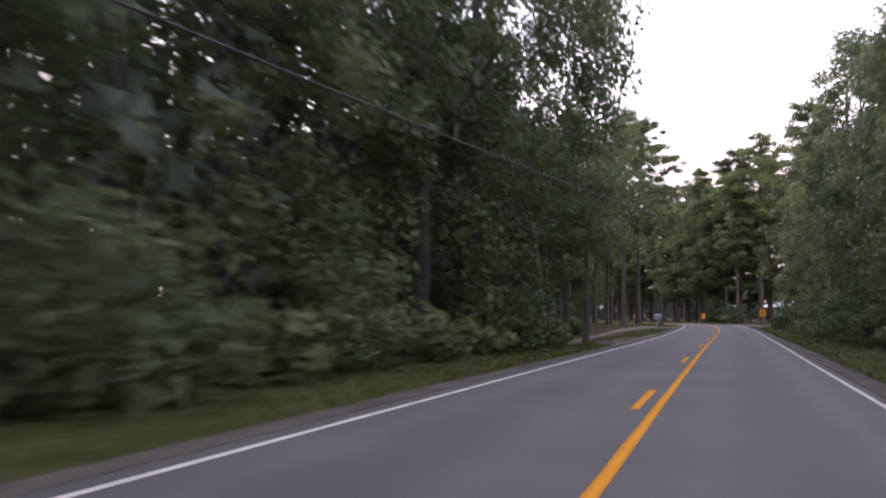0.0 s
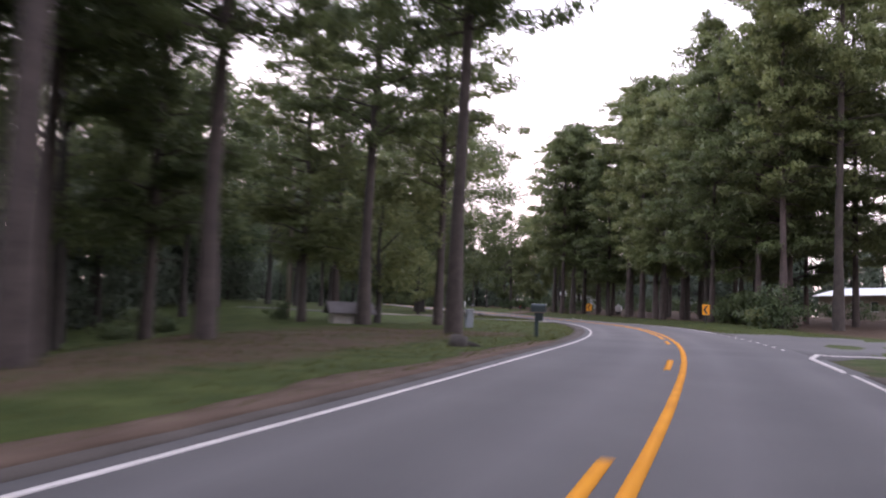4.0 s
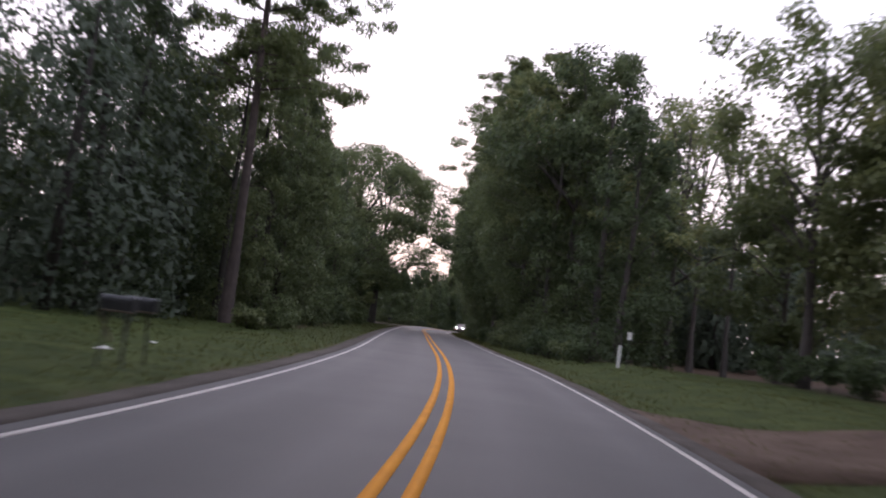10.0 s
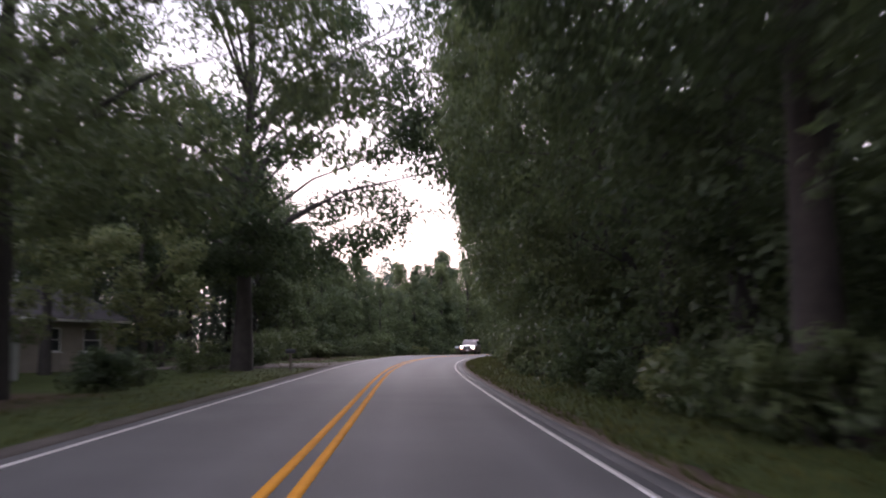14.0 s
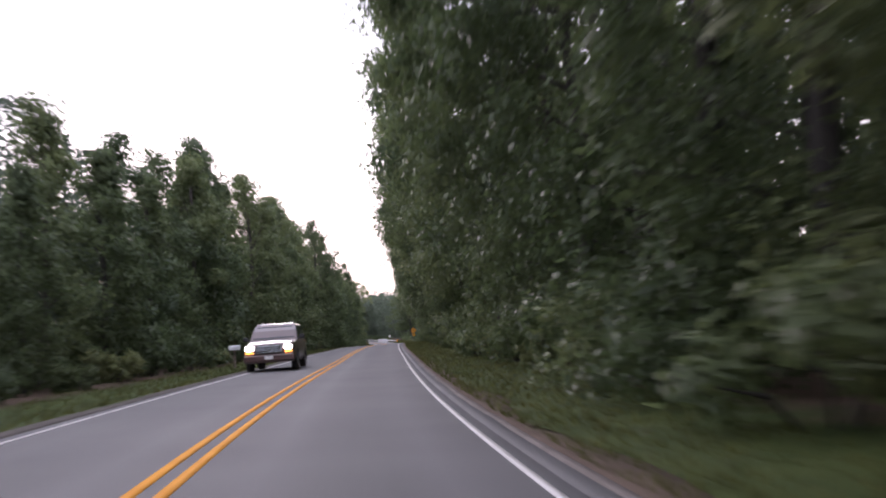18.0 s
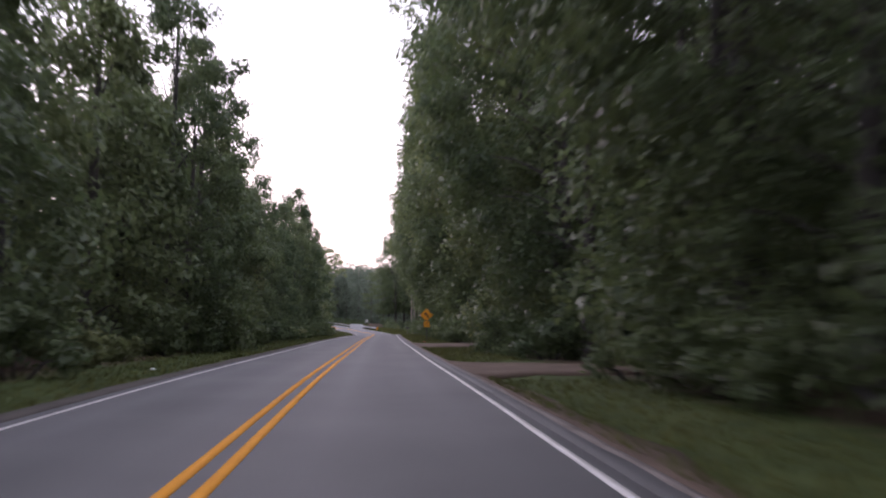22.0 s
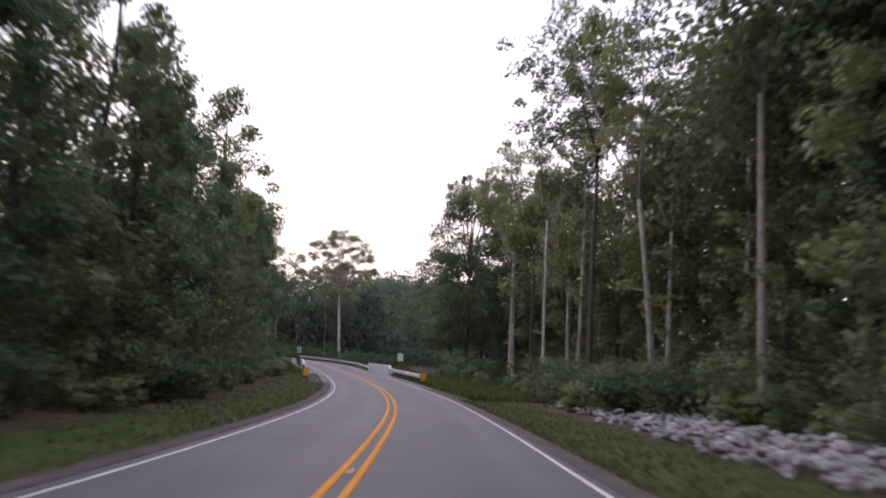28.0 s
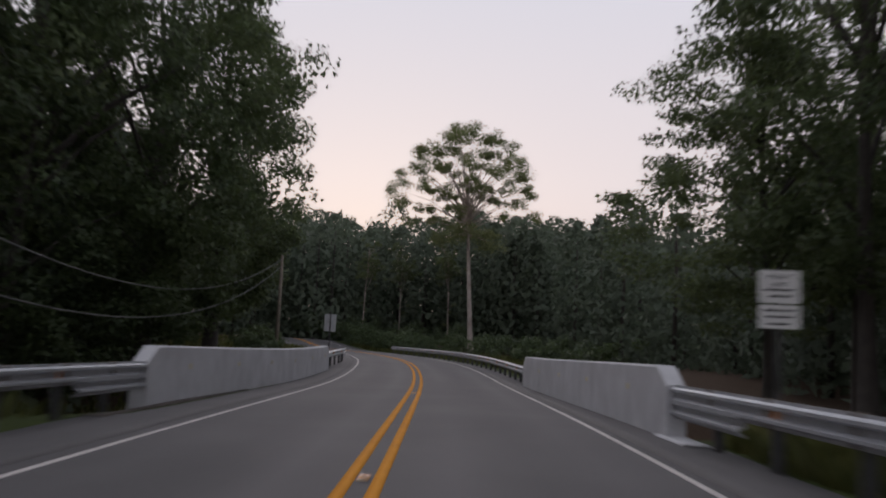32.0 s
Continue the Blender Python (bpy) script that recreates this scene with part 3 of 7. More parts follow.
def broad_tree(seed, height, base, radius, leaf=0.27, clumps=78, per=170, size=(0.2, 0.34), bark=None, leaves=None, dense=1.0, lean=0.02, trunk=None, flat=0.75, fingers=0):
    """A broadleaf tree: meshes of its trunk with limbs and of its crown."""
    rng = np.random.default_rng(seed)
    path = trunk_path(rng, height * 0.9, lean, 0.06)
    top = np.array(path[-1])
    V, limbs = [], []
    zc, hz = (height + base) / 2, (height - base) / 2
    for i in range(clumps):
        t = rng.uniform(-0.95, 1.0)
        ring = math.sqrt(max(0.0, 1 - (abs(t) ** 2.2))) * radius
        a = rng.uniform(0, 6.28)
        lobe = 1 + 0.28 * math.sin(2.3 * a + seed) + 0.18 * math.sin(5 * a + seed * 2 + 4 * t)
        r = ring * lobe * rng.uniform(0.45, 1.0) ** 0.5
        f = (zc + t * hz) / height
        c = np.array([top[0] * f + r * math.cos(a), top[1] * f + r * math.sin(a), zc + t * hz])
        cr = radius * rng.uniform(*size)
        pts, out = clump_points(rng, c, cr, int(per * dense * rng.uniform(0.7, 1.3)), flat)
        V.append(leaf_blades(rng, pts, out, leaf, leaf * 0.72))
        if i % 7 == 0 and t > -0.6:
            limbs.append((max(0.25, f * 0.72), c, height * 0.0045 + 0.02))
    for i in range(fingers):
        a, r = i * 2.4, radius * 0.78 * math.sqrt((i + 0.5) / fingers)
        tip = height + rng.uniform(0.4, 2.6)
        for k in range(5):
            pts, out = clump_points(rng, np.array([r * math.cos(a), r * math.sin(a), tip - 0.3 - 0.95 * k]), 0.3 + 0.14 * k, per // 2, 1.5)
            V.append(leaf_blades(rng, pts, out, leaf, leaf * 0.6))
    V = np.concatenate(V)
    r0 = trunk or height * 0.0105 + 0.05
    return wood_mesh("trunk", bark or M_BARK, path, r0, limbs), array_mesh("crown", V, leaf_faces(len(V)), leaves or M_LEAF)


def edge_tree(seed, height, radius, leaf=0.22, clumps=84, per=155, leaves=None, over=0.0, cone=0.0):
    """A tree of the wood's edge, in leaf from the ground up."""
    rng = np.random.default_rng(seed)
    path = trunk_path(rng, height * 0.85, 0.02, 0.08)
    V, limbs = [], []
    for i in range(clumps):
        t = (i + rng.uniform(0, 1)) / clumps
        wide = radius * (0.75 + 0.35 * math.sin(3.0 * t + 0.4)) * (math.sqrt(max(0.10, 1 - t ** 3.2)) * (1 - cone) + cone * (1.05 - t) ** 0.75)
        a = rng.uniform(0, 6.28)
        wide *= 1 + 0.2 * math.sin(3 * a + seed + 6 * t) + 0.1 * math.sin(7 * a + 11 * t)
        r = wide * rng.uniform(0.25, 1.0) ** 0.5
        c = np.array([r * math.cos(a) - over * ramp(t, 0.12, 0.5), r * math.sin(a), 0.3 + t * height * 0.97])
        if over:
            c[0] = max(c[0], -over * ramp(t, 0.12, 0.5) - radius * (0.72 + 0.16 * math.sin(i * 2.4)) * (1 - 0.3 * t))
        cr = rng.uniform(0.7, 1.3) * (1 - 0.22 * t)
        pts, out = clump_points(rng, c, cr, int(per * rng.uniform(0.7, 1.3)), 0.8)
        V.append(leaf_blades(rng, pts, out, leaf, leaf * 0.72, 0.5))
        if i % 7 == 0:
            limbs.append((t * 0.9, c, 0.05))
    V = np.concatenate(V)
    V[:, 2] = np.maximum(V[:, 2], -0.05)
    return wood_mesh("trunk", M_BARK, path, 0.13 + height * 0.006, limbs, 7), array_mesh("crown", V, leaf_faces(len(V)), leaves or M_LEAF)


def pine_tree(seed, height, bare, radius, per=64, leaf=0.34, whorls=20, slim=1.0):
    """A tall pine: bare trunk, level branches with flat tufts of needles, some dead stubs."""
    rng = np.random.default_rng(seed)
    path = trunk_path(rng, height * 0.98, 0.015, 0.05)
    V, limbs = [], []
    z = bare * height
    while z < height - 0.3:
        f = (z - bare * height) / (height * (1 - bare))
        reach = radius * (0.55 + 0.75 * math.sin(math.pi * min(1, 0.15 + f * 0.8))) * (1 - 0.65 * f ** 2.5)
        for _ in range(rng.integers(3, 6)):
            a = rng.uniform(0, 6.28)
            r = reach * rng.uniform(0.5, 1.15)
            tip = along(path, z / height) + Vector((r * math.cos(a), r * math.sin(a), r * rng.uniform(-0.12, 0.3)))
            limbs.append((z / height * 0.99, tip, 0.025 + 0.03 * (1 - f)))
            start = along(path, z / height)
            for q in (0.35, 0.62, 0.85, 1.05):
                if rng.uniform() < 0.12:
                    continue
                c = np.array(start.lerp(tip, q)) + rng.normal(size=3) * (0.3, 0.3, 0.12)
                pts, out = clump_points(rng, c, rng.uniform(0.45, 0.85), per, 0.5)
                out[:, 2] += 0.5
                V.append(leaf_blades(rng, pts, out, leaf, leaf * 0.36, -0.1))
        z += height * (1 - bare) / whorls * rng.uniform(0.7, 1.3)
    for _ in range(7):
        zz = rng.uniform(min(0.2, bare * 0.6), bare + 0.05) * height
        a = rng.uniform(0, 6.28)
        limbs.append((zz / height, along(path, zz / height) + Vector((math.cos(a), math.sin(a), rng.uniform(-0.2, 0.2))) * rng.uniform(0.5, 1.6), 0.02))
    V = np.concatenate(V)
    return wood_mesh("trunk", M_BARK_PINE, path, (height * 0.0078 + 0.05) * slim, limbs, 9), array_mesh("crown", V, leaf_faces(len(V)), M_NEEDLE)


def shrub(seed, height, radius, leaf=0.17, leaves=None, clumps=18):
    rng = np.random.default_rng(seed)
    V, b = [], Build()
    for i in range(clumps):
        a, r = rng.uniform(0, 6.28), radius * rng.uniform(0, 0.85)
        z = height * rng.uniform(0.2, 0.9) * (1 - 0.35 * (r / radius) ** 2)
        c = np.array([r * math.cos(a), r * math.sin(a), z])
        pts, out = clump_points(rng, c, height * rng.uniform(0.2, 0.36), 95)
        V.append(leaf_blades(rng, pts, out, leaf, leaf * 0.55, 0.1))
        if i % 3 == 0:
            b.tube([(c[0] * 0.1, c[1] * 0.1, -0.15), tuple(c * 0.55 + np.array([0, 0, 0.1])), tuple(c)], [0.03, 0.022, 0.008], 5)
    V = np.concatenate(V)
    V[:, 2] = np.maximum(V[:, 2], 0.0)
    return b.mesh("stem", M_BARK, True), array_mesh("foliage", V, leaf_faces(len(V)), leaves or M_LEAF)


def plant(name, meshes, m, label, category="tree", group="", names=("trunk", "crown")):
    t = thing(name, m, label, category, group)
    for nm, me in zip(names, meshes):
        part(nm, me, None, t)
    return t


EDGE = [edge_tree(10 + i, h, r) for i, (h, r) in enumerate(((17, 3.0), (20, 3.3), (14, 2.7), (18, 3.6)))]
EDGE_OVER = [edge_tree(15 + i, h, 3.2, leaf=0.19, clumps=92, per=175, over=3.4, leaves=M_LEAF_LIGHT if i == 3 else M_LEAF) for i, h in enumerate((19, 22, 17, 20))]
EDGE_L = [edge_tree(20 + i, h, r, leaves=M_LEAF_LIGHT) for i, (h, r) in enumerate(((16, 3.0), (13, 2.8)))]
EDGE_LOW = [edge_tree(30 + i, h, r, leaf=0.23, clumps=66, per=135, cone=0.6) for i, (h, r) in enumerate(((12.5, 2.6), (11, 2.4), (13.5, 2.9)))]
BROAD = [broad_tree(40 + i, h, b, r) for i, (h, b, r) in enumerate(((17, 4.5, 4.6), (20, 6.5, 5.2), (14, 3.5, 4.0)))]
BROAD_L = [broad_tree(50, 16, 5, 4.4, leaves=M_LEAF_LIGHT), broad_tree(51, 11, 2.2, 3.6, leaves=M_LEAF_LIGHT)]
PINE = [pine_tree(60 + i, h, b, r) for i, (h, b, r) in enumerate(((22, 0.36, 3.4), (20, 0.26, 3.3), (24, 0.42, 3.6), (18, 0.22, 3.2)))]
PINE_LOW = [pine_tree(65, 20, 0.16, 3.5, per=84, leaf=0.32, slim=0.72), pine_tree(66, 22, 0.2, 3.6, per=84, leaf=0.32, slim=0.72)]
SHRUB = [shrub(70, 1.6, 1.3), shrub(71, 2.3, 1.6), shrub(72, 1.1, 1.0, leaves=M_LEAF_LIGHT)]

WORDS = {"edge": ("edge_tree", "leafy green tree at the wood's edge, in leaf to the ground", "trees at the wood's edge"),
         "broad": ("broadleaf_tree", "tall broadleaf tree with a dense dark green crown", "broadleaf trees"),
         "pine": ("pine_tree", "tall pine with a bare brown trunk and tufted crown", "pines beside the road"),
         "shrub": ("shrub", "low leafy green shrub in the roadside undergrowth", "roadside shrubs")}


def put(kind, meshes, s, u, size=1.0, turn=0.0, label="", tall=None):
    name, words, group = WORDS[kind]
    m = stand(s, u, turn, -0.08) @ Matrix.Diagonal((size, size, tall or size, 1))
    return plant(name, meshes, m, label or words, "shrub" if kind == "shrub" else "tree", group, ("stem", "foliage") if kind == "shrub" else ("trunk", "crown"))


place = np.random.default_rng(5)


def hedge(s0, s1, u0, u1, meshes, spacing, size=(0.85, 1.15), skip=(), swing=360):
    """A row of edge trees from s0 to s1, its front at u0 to u1."""
    s = s0
    while s < s1:
        if not any(a < s < b for a, b in skip):
            f = (s - s0) / max(1, s1 - s0)
            u = u0 + (u1 - u0) * f
            side = 1 if u > 0 else -1
            k = place.uniform(*size) * (0.7 if u < 0 and 495 < s < 531 else 1)
            put("edge", meshes[place.integers(len(meshes))], s + place.uniform(-0.8, 0.8), u + side * (2.3 * k + place.uniform(0, 1.0)), k, place.uniform(-0.5, 0.5) * swing)
        s += spacing * place.uniform(0.92, 1.4)


GAPS_R = ((446, 456), (478, 487))
hedge(-8, 46, -8.0, -7.6, EDGE, 4.2, (1.05, 1.3))
hedge(-5, 104, 7.4, 6.4, EDGE + EDGE_L, 4.8, (0.9, 1.15))
hedge(70, 104, 13, 13, EDGE, 6, (1.0, 1.2))
hedge(226, 240, -11, -10, EDGE, 3.2, (0.55, 0.75))
hedge(240, 286, -7.2, -7.5, EDGE, 4.6, (0.75, 0.95))
hedge(246, 258, 8.0, 5.8, EDGE, 4.2, (1.05, 1.2))
hedge(256, 445, 5.5, 5.9, EDGE_OVER, 4.2, (0.95, 1.2), (), 50)
hedge(445, 562, 5.9, 6.9, EDGE_OVER, 4.0, (1.05, 1.3), GAPS_R, 50)
hedge(336, 362, -9.2, -8.6, EDGE_LOW, 3.7, (0.85, 1.0))
hedge(362, 380, -8.8, -8.2, EDGE_LOW, 3.7, (0.62, 0.78))
hedge(380, 404, -8.2, -7.8, EDGE_LOW, 3.9, (0.85, 1.05))
hedge(404, 470, -7.4, -6.4, EDGE_LOW + EDGE[2:3], 3.9, (1.15, 1.4))
hedge(470, 586, -6.2, -7.8, EDGE + EDGE_L[1:], 4.1, (0.85, 1.05))
hedge(586, 608, -7.8, -8.2, EDGE + EDGE_L[1:], 4.1, (0.82, 0.98))
hedge(608, 628, -8.2, -8.6, EDGE + EDGE_L[1:], 4.1, (0.66, 0.8))
for row, n in ((11, 11), (15, 11), (20, 9), (26, 7)):
    for i in range(n):
        at_s = 147 + 57 * (i + place.uniform(0.1, 0.9)) / n
        put("pine", PINE_LOW[i % 2] if 153 < at_s < 168 else PINE[place.integers(4)], at_s, row + place.uniform(-1.3, 1.3), place.uniform(1.08, 1.32), place.uniform(0, 360))


# ---- the woods behind: many trees in a few joined meshes
def far_crowns(rng, height, radius, n, leaf):
    t = rng.uniform(0, 1, n) ** 1.1
    a = rng.uniform(0, 6.28, n)
    r = radius * np.sqrt(np.clip(1 - t ** 2.6, 0.04, 1)) * (0.8 + 0.2 * np.sin(3 * t + 0.3)) * rng.uniform(0.55, 1, n) * (1 + 0.25 * np.sin(3 * a + 5 * t + rng.uniform(0, 6)))
    p = np.stack([r * np.cos(a), r * np.sin(a), 0.2 + t * height], 1)
    out = np.stack([np.cos(a), np.sin(a), t - 0.3], 1)
    V = leaf_blades(rng, p, out, leaf, leaf * 0.68, 0.2)
    V[:, 2] = np.maximum(V[:, 2], 0.02)
    return V


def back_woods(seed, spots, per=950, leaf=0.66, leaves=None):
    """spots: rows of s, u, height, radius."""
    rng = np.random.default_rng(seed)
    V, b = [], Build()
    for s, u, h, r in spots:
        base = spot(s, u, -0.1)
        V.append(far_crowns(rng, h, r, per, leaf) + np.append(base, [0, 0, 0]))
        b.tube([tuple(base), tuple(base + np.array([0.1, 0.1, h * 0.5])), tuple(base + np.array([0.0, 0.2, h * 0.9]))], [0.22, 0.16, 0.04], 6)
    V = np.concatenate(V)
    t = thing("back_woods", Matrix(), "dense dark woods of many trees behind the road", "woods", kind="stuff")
    part("crowns", array_mesh("crowns", V, leaf_faces(len(V)), leaves or M_FAR_HAZED), None, t)
    part("trunks", b, M_BARK, t, shade=True)
    return t


def belt(s0, s1, u0, depth, rows, spacing, h0, h1):
    out = []
    for r in range(rows):
        s = s0
        while s < s1:
            h = place.uniform(h0, h1)
            uu = (u0(s) if callable(u0) else u0)
            out.append((s + place.uniform(-1.5, 1.5), uu + np.sign(uu) * (depth * r + place.uniform(-1.2, 1.2)), h, h * 0.2 + place.uniform(0, 0.8)))
            s += spacing * place.uniform(0.8, 1.25)
    return out


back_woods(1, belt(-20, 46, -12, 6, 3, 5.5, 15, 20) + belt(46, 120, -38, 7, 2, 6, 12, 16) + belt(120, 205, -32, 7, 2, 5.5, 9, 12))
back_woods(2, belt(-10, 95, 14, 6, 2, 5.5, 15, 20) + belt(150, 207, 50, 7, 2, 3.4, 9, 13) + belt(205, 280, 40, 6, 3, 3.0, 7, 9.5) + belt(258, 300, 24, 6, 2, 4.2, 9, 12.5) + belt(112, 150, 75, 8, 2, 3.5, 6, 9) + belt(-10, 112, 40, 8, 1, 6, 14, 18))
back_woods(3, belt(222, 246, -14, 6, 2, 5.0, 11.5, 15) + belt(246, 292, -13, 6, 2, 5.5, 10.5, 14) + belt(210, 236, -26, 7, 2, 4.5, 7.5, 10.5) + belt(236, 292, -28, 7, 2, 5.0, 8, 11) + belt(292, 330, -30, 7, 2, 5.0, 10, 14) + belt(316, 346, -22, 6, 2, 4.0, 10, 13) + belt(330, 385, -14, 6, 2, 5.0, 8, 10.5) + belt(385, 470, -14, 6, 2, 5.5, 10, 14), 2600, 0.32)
back_woods(4, belt(265, 560, 12.3, 6, 2, 5.0, 18, 24), 3600, 0.34, M_LEAF)
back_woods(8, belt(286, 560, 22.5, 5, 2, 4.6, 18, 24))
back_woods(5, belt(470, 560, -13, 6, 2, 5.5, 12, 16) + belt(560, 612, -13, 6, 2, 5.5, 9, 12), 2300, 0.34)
# far woods that close the view past the bridge
def far_wall():
    out = []
    for i in range(350):
        u = -75 + 190 * (i % 70) / 70 + place.uniform(-1.5, 1.5)
        s = 746 + (i // 70) * 9 + 0.10 * abs(u) + place.uniform(-3, 3) - (18 if u > 22 else 0)
        h = place.uniform(13.5, 16.5) + 1.7 * (i // 70)
        out.append((s, u, h, h * 0.32 + place.uniform(0.4, 1.6)))
    return out


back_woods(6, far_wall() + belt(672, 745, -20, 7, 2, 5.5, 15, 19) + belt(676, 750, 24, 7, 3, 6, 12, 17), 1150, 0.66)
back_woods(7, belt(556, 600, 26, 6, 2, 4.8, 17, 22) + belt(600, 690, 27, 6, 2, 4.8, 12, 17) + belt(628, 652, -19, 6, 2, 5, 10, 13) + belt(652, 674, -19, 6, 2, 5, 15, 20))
hedge(572, 600, 17.5, 18, EDGE_L + EDGE_L[:1], 5.0, (1.1, 1.4))
hedge(600, 662, 19, 21, EDGE_L, 6.0, (0.75, 1.0))


# ---- single trees that stand free
OAK = broad_tree(81, 18.5, 3.0, 7.9, leaf=0.22, clumps=310, per=225, size=(0.15, 0.25), trunk=0.42)
OAK_OPEN = broad_tree(82, 20.5, 4.4, 8.0, leaf=0.24, clumps=215, per=220, size=(0.14, 0.24), trunk=0.40, flat=0.55)
for s_, u_, k_ in ((34, -9.0, 1.15), (41, -9.5, 1.25), (47, -10.5, 1.2)):
    put("edge", EDGE_OVER[1], s_, u_, k_, 180)
for s_, u_, k_ in ((234, -10.2, 0.72), (238.5, -9.8, 0.74), (243, -9.0, 0.78)):
    put("edge", EDGE[1], s_, u_, k_, s_ * 31)
for s_, u_, k_ in ((451, 13.5, 1.1), (477, 13.0, 1.1), (482, 15.0, 1.15), (487, 12.5, 1.1), (491, 11.0, 1.05), (472, 10.5, 1.1)):
    put("edge", EDGE[1], s_, u_, k_, s_ * 31)
for s_, u_, k_ in ((480, -12.2, 0.85), (485, -12.6, 0.85), (490, -12.0, 0.8), (496, -12.8, 0.68), (502, -12.4, 0.64)):
    put("edge", EDGE[0], s_, u_, k_, s_ * 31)
SMALL = broad_tree(83, 6.5, 1.8, 2.6, leaf=0.19, clumps=42, per=130, leaves=M_LEAF_LIGHT, trunk=0.13)
BIG_PINE = pine_tree(84, 26.5, 0.44, 4.7, per=110, leaf=0.32, whorls=23)
TALL_OAK = broad_tree(86, 22, 2.5, 6.3, leaf=0.25, clumps=190, per=210, size=(0.15, 0.27), trunk=0.4)
FINGERED = broad_tree(87, 21.5, 4.5, 5.0, leaf=0.24, clumps=110, per=190, size=(0.18, 0.3), fingers=14)
LAYERED = broad_tree(88, 17.5, 3.2, 5.4, leaf=0.22, clumps=140, per=170, size=(0.2, 0.3), flat=0.32)


def dome_tree(seed, height, base, radius, lean):
    """A bare leaning trunk under a dome of rounded puffs, with sky between them."""
    rng = np.random.default_rng(seed)
    path = [Vector((lean * (1 - f) ** 1.2, 0, f * height * 0.8)) for f in np.linspace(0, 1, 8)]
    V, limbs = [], []
    rings = ((5, 0.2, 0.97, 0.9), (9, 0.42, 0.88, 0.9), (13, 0.62, 0.74, 0.85), (16, 0.8, 0.54, 0.8), (15, 0.97, 0.3, 0.75), (9, 0.45, 0.62, 0.6), (9, 0.3, 0.34, 0.6), (8, 0.66, 0.1, 0.7), (12, 0.3, -0.08, 1.1))
    for k, (n, r, z, big) in enumerate(rings):
        for i in range(n):
            a = 2 * math.pi * (i + 0.37 * k) / n + rng.uniform(-0.2, 0.2)
            c = np.array([radius * r * math.cos(a), radius * r * math.sin(a), base + (height - base) * z]) + rng.normal(size=3) * 0.55
            wide = big * rng.uniform(0.8, 1.35)
            limbs.append((0.66 + 0.26 * max(z, 0) * rng.uniform(0.5, 1), c, 0.06))
            for _ in range(6):
                q = rng.normal(size=3)
                q /= np.linalg.norm(q)
                pts, out = clump_points(rng, c + q * wide * np.array([1, 1, 0.55]), wide * rng.uniform(0.6, 1.0), 70, 0.7)
                V.append(leaf_blades(rng, pts, out + q, 0.21, 0.13))
    V = np.concatenate(V)
    # light leaf colour stands in for haze that pales this backlit crown
    return wood_mesh("trunk", M_BARK_PALE, path, 0.3, limbs), array_mesh("crown", V, leaf_faces(len(V)), M_LEAF_LIGHT)


CROWN_TREE = dome_tree(85, 25.4, 14.2, 8.2, 1.2)


def free_tree(kind, meshes, spots, label=""):
    for s, u, k in spots:
        put(kind, meshes, s, u, k, (s * 37) % 360, label)


dark = "large broadleaf yard tree with a dark trunk and spreading crown"
free_tree("broad", BROAD[0], ((77, -14.4, 1.0), (98, -24.5, 1.0), (88, -27, 1.0)), dark)
free_tree("broad", BROAD[1], ((78, -10.2, 0.95), (67, -17.4, 1.0), (115.5, -36.6, 1.15), (50, -15, 0.9), (56.5, -13.5, 1.0), (101, -14.8, 1.05)), dark)
free_tree("broad", BROAD_L[0], ((58, -9.5, 0.9), (114, -21, 0.95), (88, -20, 0.9), (124, -27, 0.9), (140, -27, 1.0), (183, -22, 0.9), (175, -25, 0.9), (168, -24, 0.85)), "yard tree with light green leaves and a slim trunk")
free_tree("broad", BROAD_L[1], ((62, -12.4, 1.1), (73, -20, 1.0)), "low yard tree with light green hanging leaves")
free_tree("broad", BROAD[2], ((104, -19.5, 1.0), (126, -42, 1.2), (116, -43, 1.2), (134, -30, 1.1), (152, -28, 1.1), (95, -39, 1.2), (70, -34, 1.2), (80, -36, 1.2), (60, -27, 1.1), (112, -40, 1.2)), dark)
free_tree("pine", BIG_PINE, ((118.5, -7.6, 1.0),), "big pine with a thick dark trunk beside the lawn")
free_tree("pine", PINE[2], ((97, -8.8, 0.95),), "tall pine with a long bare trunk beside the drive")
free_tree("pine", PINE[0], ((125, -12.8, 1.1), (131, -10.4, 0.9), (106, -11.0, 0.95), (178, -10.4, 1.05)), "tall pine on the mown lawn")
free_tree("pine", PINE[2], ((109, -18, 0.95), (104, -16.2, 0.9)), "tall pine on the mown lawn")
free_tree("pine", BIG_PINE, ((231.5, -9.2, 0.92),), "tall pine with a leaning crown at the lawn's end")
free_tree("pine", PINE[0], ((107, 10.6, 1.15), (198.2, 9.2, 1.1), (206, 11.5, 1.12), (202, 14, 1.1)), "tall pine with a bare trunk beside the verge")
free_tree("pine", BIG_PINE, ((259, 8.4, 0.9), (270, 7.8, 0.95), (281, 6.8, 1.12)), "big pine whose branches reach out over the road")
free_tree("broad", BROAD[1], ((255.5, 10.0, 1.1),), "tall dark broadleaf tree behind the verge")
SPARSE = broad_tree(89, 17, 4.2, 4.0, leaf=0.22, clumps=44, per=95, size=(0.16, 0.27), leaves=M_LEAF_LIGHT, trunk=0.16)
free_tree("broad", SPARSE, ((247.5, 14.5, 1.0), (252, 17.5, 1.1), (244, 17, 0.9)), "thin airy tree with light green leaves behind the verge")
free_tree("pine", PINE[3], ((112, -16.3, 0.9), (137, -17, 1.0), (128, -16.6, 0.9)), "tall pine on the mown lawn")
